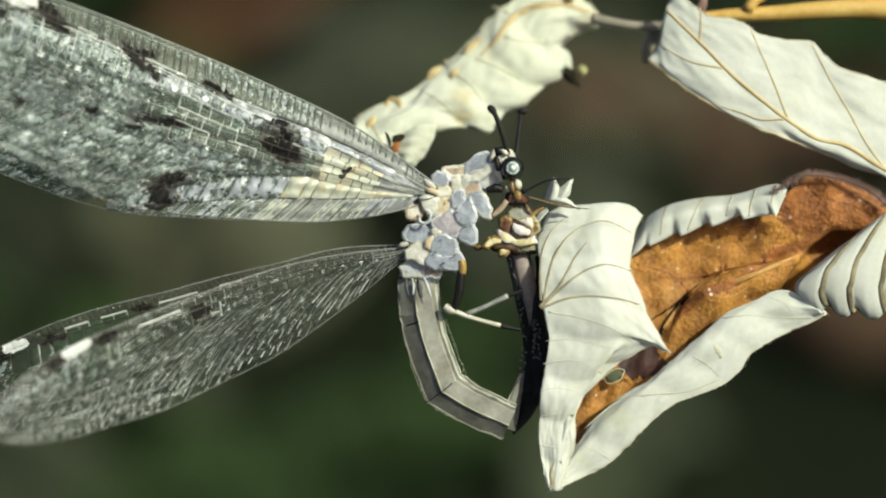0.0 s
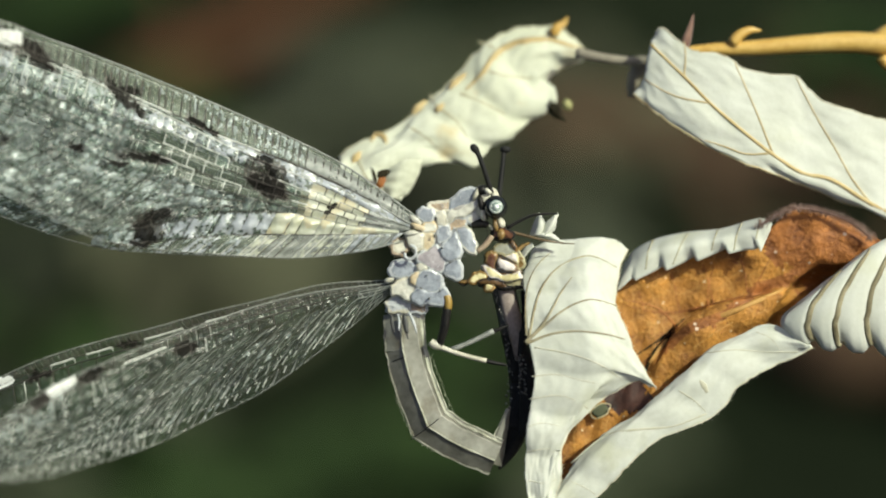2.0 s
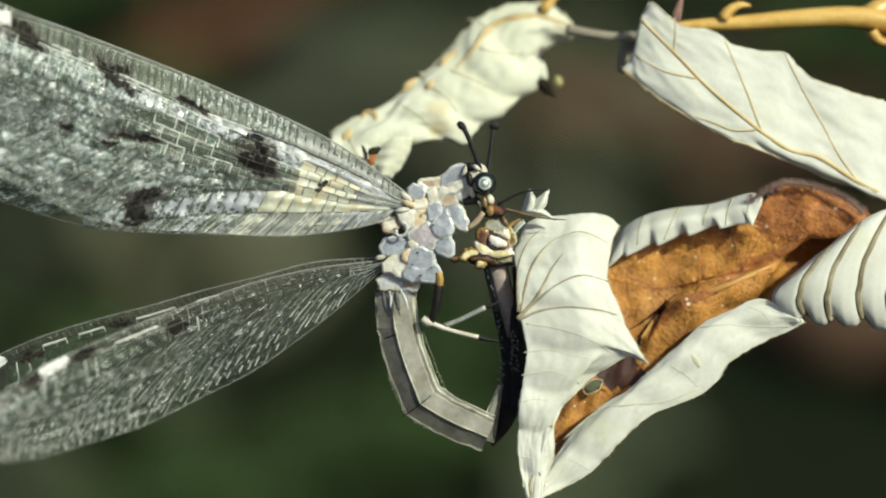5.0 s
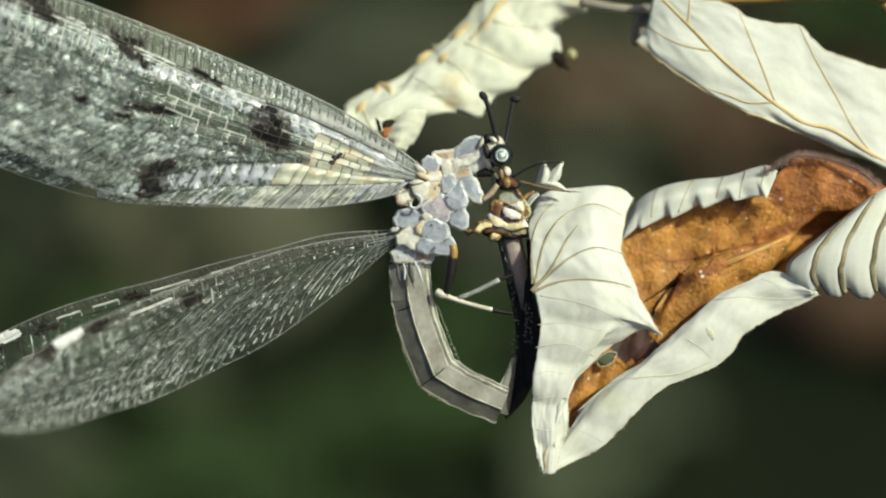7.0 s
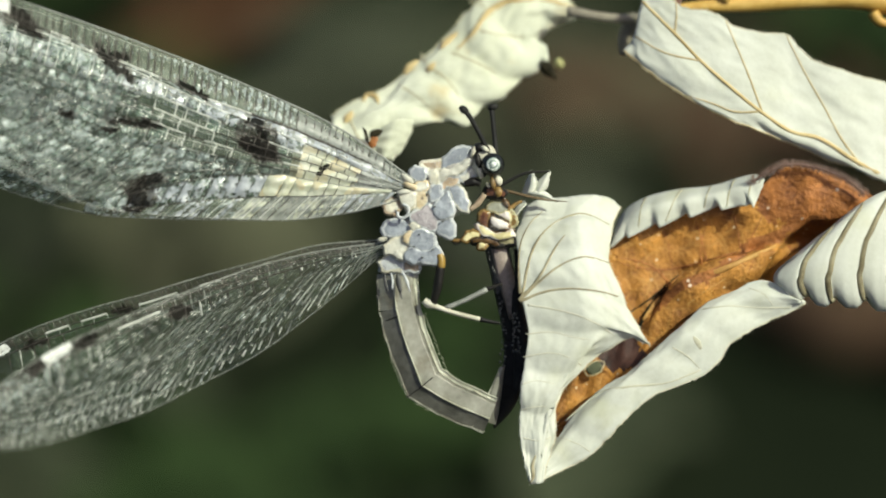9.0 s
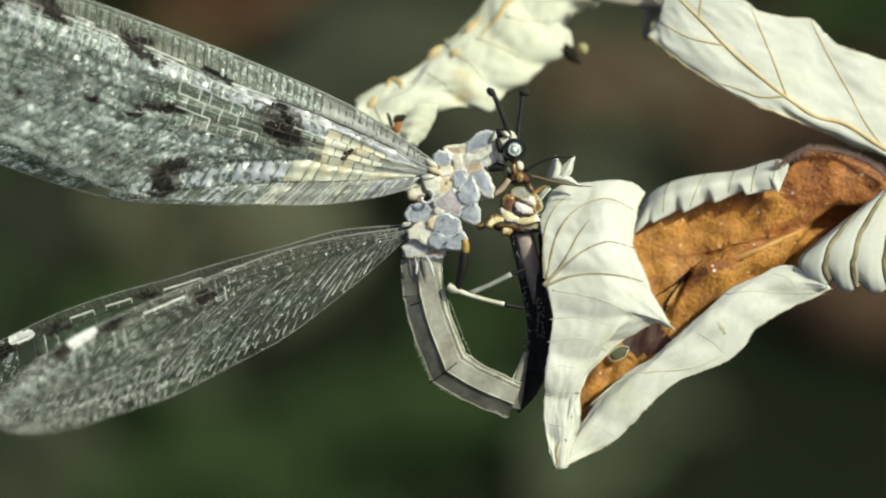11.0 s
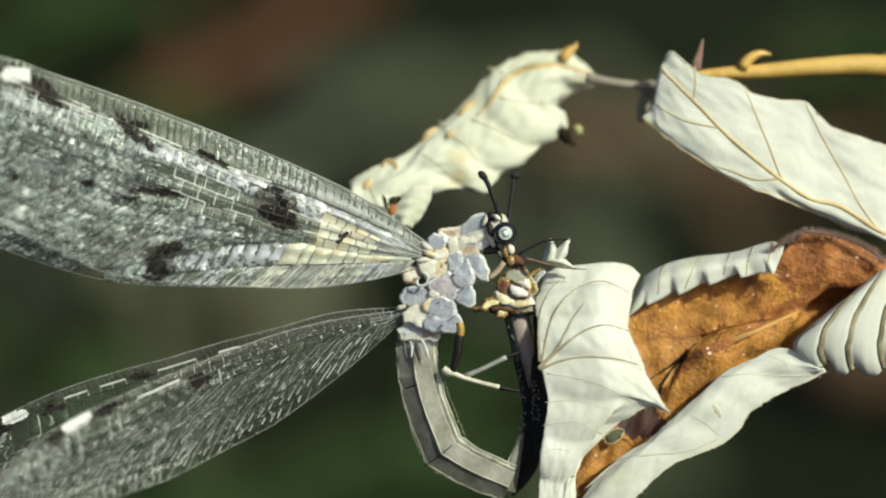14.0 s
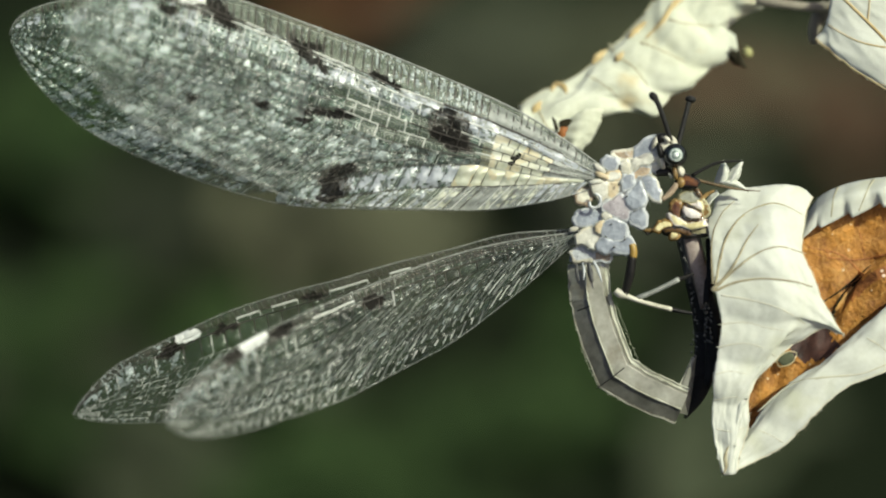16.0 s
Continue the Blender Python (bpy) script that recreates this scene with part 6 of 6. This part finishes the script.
            cut = mitre[0] if i == 0 else mitre[1] if i == 12 else None
            if cut:
                cut = Vector(cut).normalized()
                h /= max(cut.dot(way), 0.5)
                way = cut
            side = Vector((0, -1, 0)).cross(way).normalized()
            rings.append([bm.verts.new(p + side * (sx * h * (1 + 0.06 * noise.noise(p * 2 + Vector((k, 0, 0))) + 0.04 * noise.noise(p * 6 + Vector((0, k, 0)))))
                                       + Vector((0, sy * h * tall, 0))) for k, (sx, sy) in enumerate(shape)])
        count = len(shape)
        kept = [[ring[k].co.copy() for ring in rings] for k in range(count)]
        for a, b in zip(rings, rings[1:]):
            for k in range(count):
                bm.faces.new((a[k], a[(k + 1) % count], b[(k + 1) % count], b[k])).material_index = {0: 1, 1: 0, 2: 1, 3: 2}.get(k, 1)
        bm.faces.new(rings[0])
        bm.faces.new(rings[-1])
        bm.edges.ensure_lookup_table()
        long_edges = [bm.edges.get((rings[i][k], rings[i + 1][k])) for i in range(12) for k in (0, 1, 2, 4)]
        bmesh.ops.bevel(bm, geom=long_edges, offset=0.05, segments=1, affect="EDGES")
        ob = part(name, bm, mats, root, smooth=False)
        if edged:
            for k, r in ((1, 0.07), (3, 0.05), (0, 0.06), (4, 0.07)):
                bm = bmesh.new()
                tube(bm, [q + Vector((0, -0.05, 0)) for q in kept[k]], [r * (0.8 + 0.7 * noise.noise(q * 3.3)) for q in kept[k]], 6)
                part("ridge", bm, RIDGE if k != 0 else TERGITE, ob, "pale ridge")
        return ob

    grey = [TERGITE, TERGITE_SHADED, RIDGE]
    # Pale tubes paint the gloss on the first segment, slate ones its dark strips.
    for pts, r, mat in (([(-2.98, 164.35, -1.56), (-2.65, 164.35, -2.21), (-2.36, 164.35, -3.1)], (0.08, 0.13, 0.05), WAX_PALE), ([(-3.75, 164.4, -1.72), (-3.63, 164.4, -2.29), (-3.67, 164.4, -2.94)], (0.05, 0.1, 0.05), WAX_PALE), ([(-3.34, 164.45, -1.72), (-3.18, 164.45, -2.37), (-3.06, 164.45, -3.11)], (0.12, 0.2, 0.12), SLATE), ([(-4.2, 164.6, -1.8), (-4.16, 164.6, -2.38), (-4.0, 164.6, -3.03)], (0.08, 0.14, 0.06), SLATE)):
        bm = bmesh.new()
        tube(bm, spline(pts, 8), r, 7, flat=0.5)
        part("waist_fold", bm, mat, root, "painted gloss streak and dark strip at the base of the abdomen")
    section("abdomen_segment", [(-3.12, 165.6, -0.86), (-3.24, 165.6, -1.52), (-3.29, 165.6, -1.85)], (1.35, 1.45), [WAX_PALE, WAX_PALE, CREAM], 0.8)
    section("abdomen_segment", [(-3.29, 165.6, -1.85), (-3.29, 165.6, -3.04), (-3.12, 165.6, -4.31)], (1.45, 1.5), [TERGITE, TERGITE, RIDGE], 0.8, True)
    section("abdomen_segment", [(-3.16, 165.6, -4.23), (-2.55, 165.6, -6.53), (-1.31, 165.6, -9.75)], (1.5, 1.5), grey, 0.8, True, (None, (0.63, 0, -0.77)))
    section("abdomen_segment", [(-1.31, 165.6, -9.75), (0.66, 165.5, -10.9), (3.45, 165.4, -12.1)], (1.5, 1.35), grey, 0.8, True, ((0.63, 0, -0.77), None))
    section("abdomen_segment", [(3.12, 165.5, -12.52), (3.69, 165.5, -10.83), (4.31, 165.5, -8.58)], (0.8, 0.18), grey, 0.8)
    for pts, r in (([(-4.14, 165.2, -5.2), (-3.68, 164.8, -5.03), (-3.26, 164.4, -4.85)], 0.05), ([(-2.75, 165.4, -10.85), (-1.55, 164.8, -9.95), (-0.75, 164.9, -9.3)], 0.04)):
        bm = bmesh.new()
        tube(bm, spline(pts, 6), r, 5)
        part("seam_mark", bm, BLACK, root, "dark seam")
    rng = random.Random(12)
    bm = bmesh.new()
    for line in ([(-4.27, 165.5, -6.11), (-3.45, 165.5, -8.78), (-2.63, 165.5, -10.71)], [(-1.97, 165.2, -11.18), (0.66, 165.2, -12.41), (3.03, 165.2, -13.23)], [(-1.31, 165.4, -4.72), (-0.49, 165.4, -6.93), (0.25, 165.4, -8.78)], [(0.41, 165.2, -8.97), (1.88, 165.2, -9.95), (2.95, 165.2, -10.77)]):
        for p in spline(line, 40):
            d = Vector((rng.uniform(-1, 1), rng.uniform(-1, 0.4), rng.uniform(-1, 0.4))).normalized() * rng.uniform(0.12, 0.36)
            tube(bm, [p, p + d * 0.7], (0.03, 0.01), 3)
    tagged(part("bristles", bm, RIDGE, root, "short pale bristles"), kind="stuff")

    # legs
    def leg(name, pieces):
        base = None
        for piece, pts, r, mat in pieces:
            bm = bmesh.new()
            tube(bm, spline(pts, 10), r, 8)
            base = part(name if base is None else piece, bm, mat, root if base is None else base_top)
            if piece == pieces[0][0]:
                base_top = base
        return base_top

    leg("hind_leg", (("femur_base", [(-0.24, 164, -0.37), (-0.12, 164, -0.85), (-0.16, 164, -1.34)], (0.26, 0.3, 0.3), AMBER), ("femur", [(-0.16, 164, -1.18), (-0.41, 164.3, -2.81), (-0.73, 164.7, -3.94)], (0.3, 0.34, 0.26), BLACK),
                     ("knee", [(-1.38, 164.7, -3.7), (-1.06, 164.7, -3.94), (-0.65, 164.7, -4.02)], (0.25, 0.34, 0.3), CREAM), ("tibia", [(-1.06, 164.7, -3.94), (0.24, 164.7, -4.43), (1.62, 164.7, -4.83), (2.68, 164.7, -5.08)], (0.21, 0.17, 0.18), CREAM),
                     ("tarsus", [(2.68, 164.7, -5.08), (3.41, 164.7, -5.24), (4.14, 164.7, -5.36)], (0.18, 0.14, 0.1), BLACK)))
    leg("middle_leg", (("tibia", [(0.16, 164.8, -4.29), (1.55, 164.8, -3.72), (3.19, 164.8, -2.9)], (0.20, 0.18, 0.2), VEIN_GREY), ("tarsus", [(3.19, 164.8, -2.9), (3.68, 164.8, -2.74), (4.25, 164.8, -2.49)], (0.16, 0.13, 0.08), BLACK)))
    leg("front_leg", (("femur", [(1.55, 164.6, 4.69), (2.29, 164.6, 4.86), (2.69, 164.6, 4.69)], (0.2, 0.34, 0.25), BLACK), ("tibia", [(3.01, 164.2, 3.95), (2.52, 164.2, 3.3), (1.95, 164.2, 2.81)], (0.2, 0.22, 0.16), TAN)))

    rng = random.Random(33)
    bm = bmesh.new()
    for line, size in (([(-0.97, 164.6, -3.94), (0.81, 164.6, -4.59), (2.68, 164.6, -5.07)], 0.35), ([(-0.16, 163.9, -1.18), (-0.41, 163.9, -2.8), (-0.73, 163.9, -3.94)], 0.4), ([(0.16, 164.7, -4.29), (1.55, 164.7, -3.72), (3.19, 164.7, -2.9)], 0.3), ([(2.7, 164.8, 4.54), (2.52, 164.2, 3.3), (1.95, 164.2, 2.81)], 0.3)):
        for p in spline(line, 26):
            way = Vector((rng.uniform(-0.4, 0.8), rng.uniform(-0.6, 0.3), rng.choice((-1, 1)) * rng.uniform(0.5, 1))).normalized() * size * rng.uniform(0.6, 1.1)
            tube(bm, [p, p + way], (0.022, 0.006), 3)
    tagged(part("leg_spines", bm, SOOT, root, "thin dark leg spines"), kind="stuff")

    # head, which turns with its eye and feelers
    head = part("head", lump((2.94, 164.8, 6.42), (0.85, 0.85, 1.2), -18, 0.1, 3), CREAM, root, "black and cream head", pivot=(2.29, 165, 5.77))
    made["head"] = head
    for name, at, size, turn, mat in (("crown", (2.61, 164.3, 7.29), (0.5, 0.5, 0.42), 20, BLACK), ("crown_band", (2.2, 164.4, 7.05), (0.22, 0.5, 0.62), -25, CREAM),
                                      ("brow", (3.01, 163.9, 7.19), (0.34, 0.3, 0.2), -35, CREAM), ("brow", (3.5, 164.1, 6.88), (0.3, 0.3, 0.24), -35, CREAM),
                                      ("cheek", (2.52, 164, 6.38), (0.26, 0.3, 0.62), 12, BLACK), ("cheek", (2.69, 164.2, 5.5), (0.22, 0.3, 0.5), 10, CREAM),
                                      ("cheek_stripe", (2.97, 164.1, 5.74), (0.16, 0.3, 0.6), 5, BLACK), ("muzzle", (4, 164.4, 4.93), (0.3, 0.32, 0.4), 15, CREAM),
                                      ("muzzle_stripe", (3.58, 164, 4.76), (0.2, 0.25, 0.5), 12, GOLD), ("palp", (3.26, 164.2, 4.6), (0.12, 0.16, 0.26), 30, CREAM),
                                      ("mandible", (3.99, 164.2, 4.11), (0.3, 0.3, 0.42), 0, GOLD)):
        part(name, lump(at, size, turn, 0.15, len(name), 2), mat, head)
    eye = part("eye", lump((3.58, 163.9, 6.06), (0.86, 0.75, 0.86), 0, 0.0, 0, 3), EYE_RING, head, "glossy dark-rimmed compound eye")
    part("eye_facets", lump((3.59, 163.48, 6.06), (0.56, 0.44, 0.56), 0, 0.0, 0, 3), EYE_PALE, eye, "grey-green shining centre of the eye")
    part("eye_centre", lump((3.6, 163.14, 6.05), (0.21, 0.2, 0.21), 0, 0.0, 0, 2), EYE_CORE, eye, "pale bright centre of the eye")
    bm = bmesh.new()
    tube(bm, [Vector((3.6, 163.18, 6.05)) + Vector((0.38 * math.cos(a * 0.3307), 0, 0.38 * math.sin(a * 0.3307))) for a in range(20)], 0.05, 5)
    part("eye_ring", bm, EYE_CORE, eye, "pale ring in the eye")
    for key, line, clubbed in (("antenna_near", [(3.34, 164.2, 6.88), (2.6, 163.8, 8.33), (1.95, 163.6, 9.45), (1.54, 163.6, 9.94)], (1.5, 163.6, 9.98)), ("antenna_far", [(3.86, 165.4, 6.85), (3.74, 165.8, 8.26), (3.63, 166.2, 9.52), (3.55, 166.4, 10.19)], (3.63, 166.4, 10.36))):
        bm = bmesh.new()
        pts = spline(line, 26)
        tube(bm, pts, [0.17 * (1 + 0.12 * (i % 2)) for i in range(27)], 8)
        made[key] = part("antenna", bm, SOOT, head, "clubbed black feeler", pivot=line[0])
        club = lump(clubbed, (0.42, 0.36, 0.28), -35 if key == "antenna_near" else 12, 0.08, 2, 2)
        part("club", club, SOOT, made[key])
    return made


def brown_insect():
    """The small insect that the antlion holds."""
    root = thing("brown_insect", (3.71, 164.6, 1.67), "golden-brown insect with dark grey abdomen, held against the leaf edge", "insect")
    part("thorax", lump((3.85, 165.3, 1.55), (1.05, 0.75, 1.25), 5, 0.15, 40), BRONZE, root)
    joined_plates((
            ("head", [(3.18, 164.5, 2.86), (3.46, 164.5, 3.31), (3.99, 164.5, 3.47), (4.48, 164.5, 3.27), (4.65, 164.5, 2.86), (4.32, 164.5, 2.53), (3.75, 164.5, 2.57)], HAZE, OLIVE, 0.35),
            ("thorax_patch", [(3.91, 164.2, 2.53), (4.48, 164.2, 2.73), (5.01, 164.2, 2.57), (5.17, 164.2, 2.16), (4.8, 164.2, 1.96), (4.31, 164.2, 2.16)], PINK_HIGHLIGHT, YELLOW_HORN, 0.35),
            ("thorax_patch", [(3.38, 164.1, 2.12), (3.7, 164.1, 2.28), (4.19, 164.1, 2.0), (4.72, 164.1, 1.79), (4.56, 164.1, 1.51), (3.99, 164.1, 1.43), (3.5, 164.1, 1.55)], PINK_HIGHLIGHT, PINK_HIGHLIGHT, 0.4),
            ("thorax_band", [(3.62, 164.3, 2.57), (3.87, 164.3, 2.61), (4.32, 164.3, 2.2), (4.81, 164.3, 1.92), (4.73, 164.3, 1.75), (4.2, 164.3, 2.0), (3.71, 164.3, 2.28)], BLACK, BRONZE, 0.25),
            ("thorax_side", [(2.53, 164.4, 2.49), (2.89, 164.4, 2.77), (3.26, 164.4, 2.61), (3.34, 164.4, 2.12), (3.14, 164.4, 1.63), (2.69, 164.4, 1.75)], MAHOGANY, GOLD, 0.35),
            ("thorax_band", [(3.18, 164.3, 2.24), (3.38, 164.3, 2.12), (3.5, 164.3, 1.55), (3.99, 164.3, 1.39), (4.6, 164.3, 1.51), (4.93, 164.3, 1.71), (4.89, 164.3, 1.43), (4.32, 164.3, 1.18), (3.63, 164.3, 1.14), (3.26, 164.3, 1.51)], BLACK, BRONZE, 0.3),
            ("thorax_rim", [(2.4, 164.2, 1.71), (2.69, 164.2, 1.71), (3.13, 164.2, 1.59), (3.3, 164.2, 1.43), (3.62, 164.2, 1.1), (4.32, 164.2, 1.14), (4.89, 164.2, 1.39), (5.09, 164.2, 0.9), (4.72, 164.2, 0.74), (4.07, 164.2, 0.61), (3.34, 164.2, 0.86), (2.69, 164.2, 1.14)], YELLOW_HORN, PINK_HIGHLIGHT, 0.35),
            ("waist", [(4.0, 164.5, 0.61), (4.73, 164.5, 0.74), (5.1, 164.5, 0.86), (5.14, 164.5, 0.37), (4.57, 164.5, 0.21), (4.08, 164.5, 0.33)], OLIVE, BLACK, 0.25),
            ("thorax_side", [(4.65, 164.5, 2.53), (4.93, 164.5, 2.78), (5.22, 164.5, 2.37), (5.22, 164.5, 1.72), (4.93, 164.5, 1.55), (4.85, 164.5, 1.92)], GOLD, OLIVE, 0.25),
            ("coxa", [(1.34, 164.3, 0.65), (1.71, 164.3, 1.14), (2.12, 164.3, 1.3), (2.61, 164.3, 1.1), (2.53, 164.3, 0.82), (2.04, 164.3, 0.82), (1.71, 164.3, 0.49)], YELLOW_HORN, GOLD, 0.3),
            ("coxa", [(2.0, 164.3, 0.69), (2.53, 164.3, 0.82), (3.26, 164.3, 0.74), (3.91, 164.3, 0.53), (4.32, 164.3, 0.21), (3.99, 164.3, 0.12), (3.26, 164.3, 0.37), (2.77, 164.3, 0.41), (2.2, 164.3, 0.37)], BRONZE, BLACK, 0.3),
            ("coxa", [(2.53, 164.2, 0.37), (2.89, 164.2, 0.45), (3.14, 164.2, 0.25), (2.93, 164.2, 0.0), (2.61, 164.2, 0.08)], YELLOW_HORN, GOLD, 0.25),
            ("jaw", [(3.05, 164.3, 4.32), (3.58, 164.3, 4.56), (4.23, 164.3, 4.32), (4.56, 164.3, 4.0), (4.4, 164.3, 3.71), (3.83, 164.3, 3.83), (3.34, 164.3, 3.75), (3.01, 164.3, 3.95)], MAHOGANY, BLACK, 0.3),
            ("jaw", [(4.19, 164.2, 3.42), (4.48, 164.2, 3.5), (4.72, 164.2, 3.1), (4.64, 164.2, 2.81), (4.35, 164.2, 2.98)], BLACK, BRONZE, 0.25)), root, 8, 0.05, 0.14, 0.6, 0.35)
    rng = random.Random(21)
    for k in range(22):
        a, r = rng.uniform(0, 2 * math.pi), rng.uniform(0.8, 1.1)
        at = Vector((3.95, 164.5, 1.75)) + Vector((1.3 * r * math.cos(a), -0.1 + 0.3 * r, 1.5 * r * math.sin(a)))
        part("sclerite", lump(at, [rng.uniform(0.05, 0.16) for q in range(3)], rng.uniform(0, 180), 0.4, k, 2), rng.choice((GOLD, BRONZE, MAHOGANY, YELLOW_HORN, SOOT)), root)
    for name, line, r, mat in (("leg", [(2.37, 164.6, 1.02), (1.55, 164.6, 0.69), (0.82, 164.6, 0.61), (0.33, 164.6, 0.86)], (0.22, 0.18, 0.16, 0.1), GOLD), ("leg", [(4.09, 164.8, 4.54), (4.94, 164.8, 5.03), (5.97, 164.8, 5.48), (7.27, 164.8, 5.6), (7.76, 164.8, 5.6)], (0.14, 0.12, 0.1, 0.06), BLACK),
                               ("leg", [(4.16, 164.6, 4.29), (5.22, 164.6, 4.04), (6.57, 164.6, 3.71), (7.8, 164.6, 3.51), (8.98, 164.6, 3.43)], (0.11, 0.12, 0.1, 0.06, 0.03), LEG_BROWN), ("leg", [(4.73, 164.6, 2.82), (5.22, 164.6, 3.22), (5.71, 164.6, 3.47)], (0.18, 0.16, 0.12), GOLD),
                               ("leg", [(0.65, 164.7, 0.69), (0.9, 164.7, 0.37), (1.23, 164.7, 0.45)], (0.1, 0.1, 0.05), BLACK)):
        bm = bmesh.new()
        tube(bm, spline(line, 14), r, 6)
        part(name, bm, mat, root)
    # dark abdomen, hanging straight down beside the leaf; its black includes painted shade
    for k, (line, half, mats) in enumerate((([(3.87, 166.2, 0.29), (4.21, 166.4, -1.2), (4.54, 166.6, -3.1)], (0.9, 0.8), 0), ([(4.54, 166.6, -3.02), (4.86, 166.9, -4.93), (5.05, 167.2, -6.76)], (0.82, 0.6), 1), ([(5.05, 167.2, -6.68), (5.2, 167.3, -8.26), (5.0, 167.3, -10.2)], (0.62, 0.95), 1), ([(5.05, 167.3, -9.92), (4.6, 167, -11.55), (3.72, 166.6, -13.05)], (0.95, 0.1), 1))):
        pts = spline(line, 10)
        bm = bmesh.new()
        tube(bm, pts, half, 8, flat=0.8)
        part("abdomen_segment", bm, (SLATE, SOOT, BLACK)[mats], root)
    bm = bmesh.new()
    tube(bm, spline([(4.02, 165.35, 0.12), (4.47, 165.5, -1.52), (4.89, 165.7, -3.25), (4.95, 166, -5.1)], 12), (0.55, 0.66, 0.58, 0.15), 8, flat=0.5)
    part("abdomen_stripe", bm, MAUVE, root, "mauve-brown stripe")
    rng = random.Random(44)
    bm = bmesh.new()
    for line, wide in (([(3.35, 165.4, 0.0), (3.75, 165.6, -1.7), (4.1, 165.8, -3.3), (4.35, 166.0, -5.0), (4.4, 166.2, -7.0), (4.3, 166.3, -8.4)], 0.2), ([(4.35, 166.3, -8.6), (3.7, 166.0, -10.0), (3.1, 165.6, -11.6)], 0.16), ([(5.2, 165.3, -4.6), (5.35, 165.3, -6.2), (5.3, 165.4, -7.6)], 0.3)):
        for p in spline(line, 46):
            q = p + Vector((rng.uniform(-wide, wide), rng.uniform(-0.15, 0.05), rng.uniform(-0.1, 0.1)))
            bmesh.ops.create_icosphere(bm, subdivisions=1, radius=rng.uniform(0.05, 0.13), matrix=Matrix.Translation(q))
    tagged(part("pebbling", bm, PEBBLE, root, "glossy black pebbled skin"), kind="stuff")
    # Two black tubes added to fill the shadowed gap between insect and leaf.
    bm = bmesh.new()
    tube(bm, spline([(5.43, 165.8, 0.04), (5.59, 165.8, -1.6), (5.34, 165.8, -3.25), (5.26, 165.8, -4.73)], 12), (0.3, 0.36, 0.5, 0.3), 7)
    part("folded_leg", bm, SOOT, root, "dark filler for the shadowed gap beside the leaf edge")
    bm = bmesh.new()
    tube(bm, spline([(5.35, 166, -4.08), (5.68, 166, -5.72), (5.76, 166, -8.19), (5.27, 166, -10.66)], 12), (0.4, 0.7, 0.65, 0.2), 7)
    part("folded_leg", bm, SOOT, root, "dark filler for the shadowed gap beside the leaf edge")


ground()
backdrop_growth()
twig()
SWAYING_LEAF = leaf_beside_twig()
leaf_behind()
rolled_leaf()
leaf_scrap()
LION = antlion()
brown_insect()


# ---- movement ----
def motions():
    # the head feeds: its shift to the side and up in mm
    nod = [(0, -0.22, 0.2), (0.5, -0.44, 0.4), (1, -0.5, 0.25), (1.5, -0.52, 0.12), (2, -0.35, -0.05), (2.5, -0.25, -0.18), (3, -0.22, -0.05), (3.2, -0.26, -0.05), (5.5, -0.55, -0.05), (6, -0.6, -0.06), (6.5, -0.48, -0.05),
           (7, -0.3, -0.03), (7.5, -0.48, -0.05), (8, -0.44, -0.04), (8.5, -0.04, 0), (9, 0, 0), (9.2, 0, 0), (11.5, -0.3, -0.03), (12.5, -0.4, -0.04), (14.5, -0.56, -0.06), (16, -0.72, -0.07)]
    head = LION["head"]
    rest = head.location.copy()
    walk(head, [(t, Matrix.Translation(rest + Vector((x * MM, 0, z * MM)))) for t, x, z in nod])
    # the feelers sway: degrees to the side
    near = [(0, 10), (3, 9), (5.5, 7.5), (7, 13.5), (8, 10.5), (8.5, -0.5), (9, 0), (9.2, 1), (11.5, 9), (12.5, 11), (14.5, 8), (16, 9.5)]
    far = [(0, 11.5), (3, 11), (5.5, 13), (7, 16.5), (8, 12), (8.5, 4.5), (9, 0), (9.2, 2), (11.5, 13), (12.5, 15), (14.5, 12), (16, 20)]
    for key, rows in (("antenna_near", near), ("antenna_far", far)):
        ob = LION[key]
        at = ob.location.copy()
        walk(ob, [(t, Matrix.Translation(at) @ pose(0, 0, 0, 0, a, 0)) for t, a in rows])
    # the leaf by the twig sinks by a degree
    rest = SWAYING_LEAF.matrix_world.copy()
    walk(SWAYING_LEAF, [(t, rest @ pose(0, 0, 0, 0, a, 0)) for t, a in ((0, -1.3), (3.2, -1.3), (5.3, 0), (16, 0))])
    # the wings settle by a degree
    for key in ("forewing_near", "forewing_far", "hindwing_near", "hindwing_far"):
        ob = LION[key]
        at = ob.location.copy()
        rows = [(0, 0.9), (3, 0.85), (5.5, 0.75), (7.5, 0.75), (8, 0.6), (8.5, 0.2), (9, 0), (11, 0), (12.5, 0), (13.5, 0), (14.5, 0), (15.2, 0), (16, 0)]
        if key == "hindwing_far":
            # hangs a little lower until the end
            rows = [(t, a - (0.75 if t < 13 else 0.5 if t < 14 else 0.2 if t < 15 else 0)) for t, a in rows]
        walk(ob, [(t, Matrix.Translation(at) @ pose(0, 0, 0, 0, a, 0)) for t, a in rows])


motions()
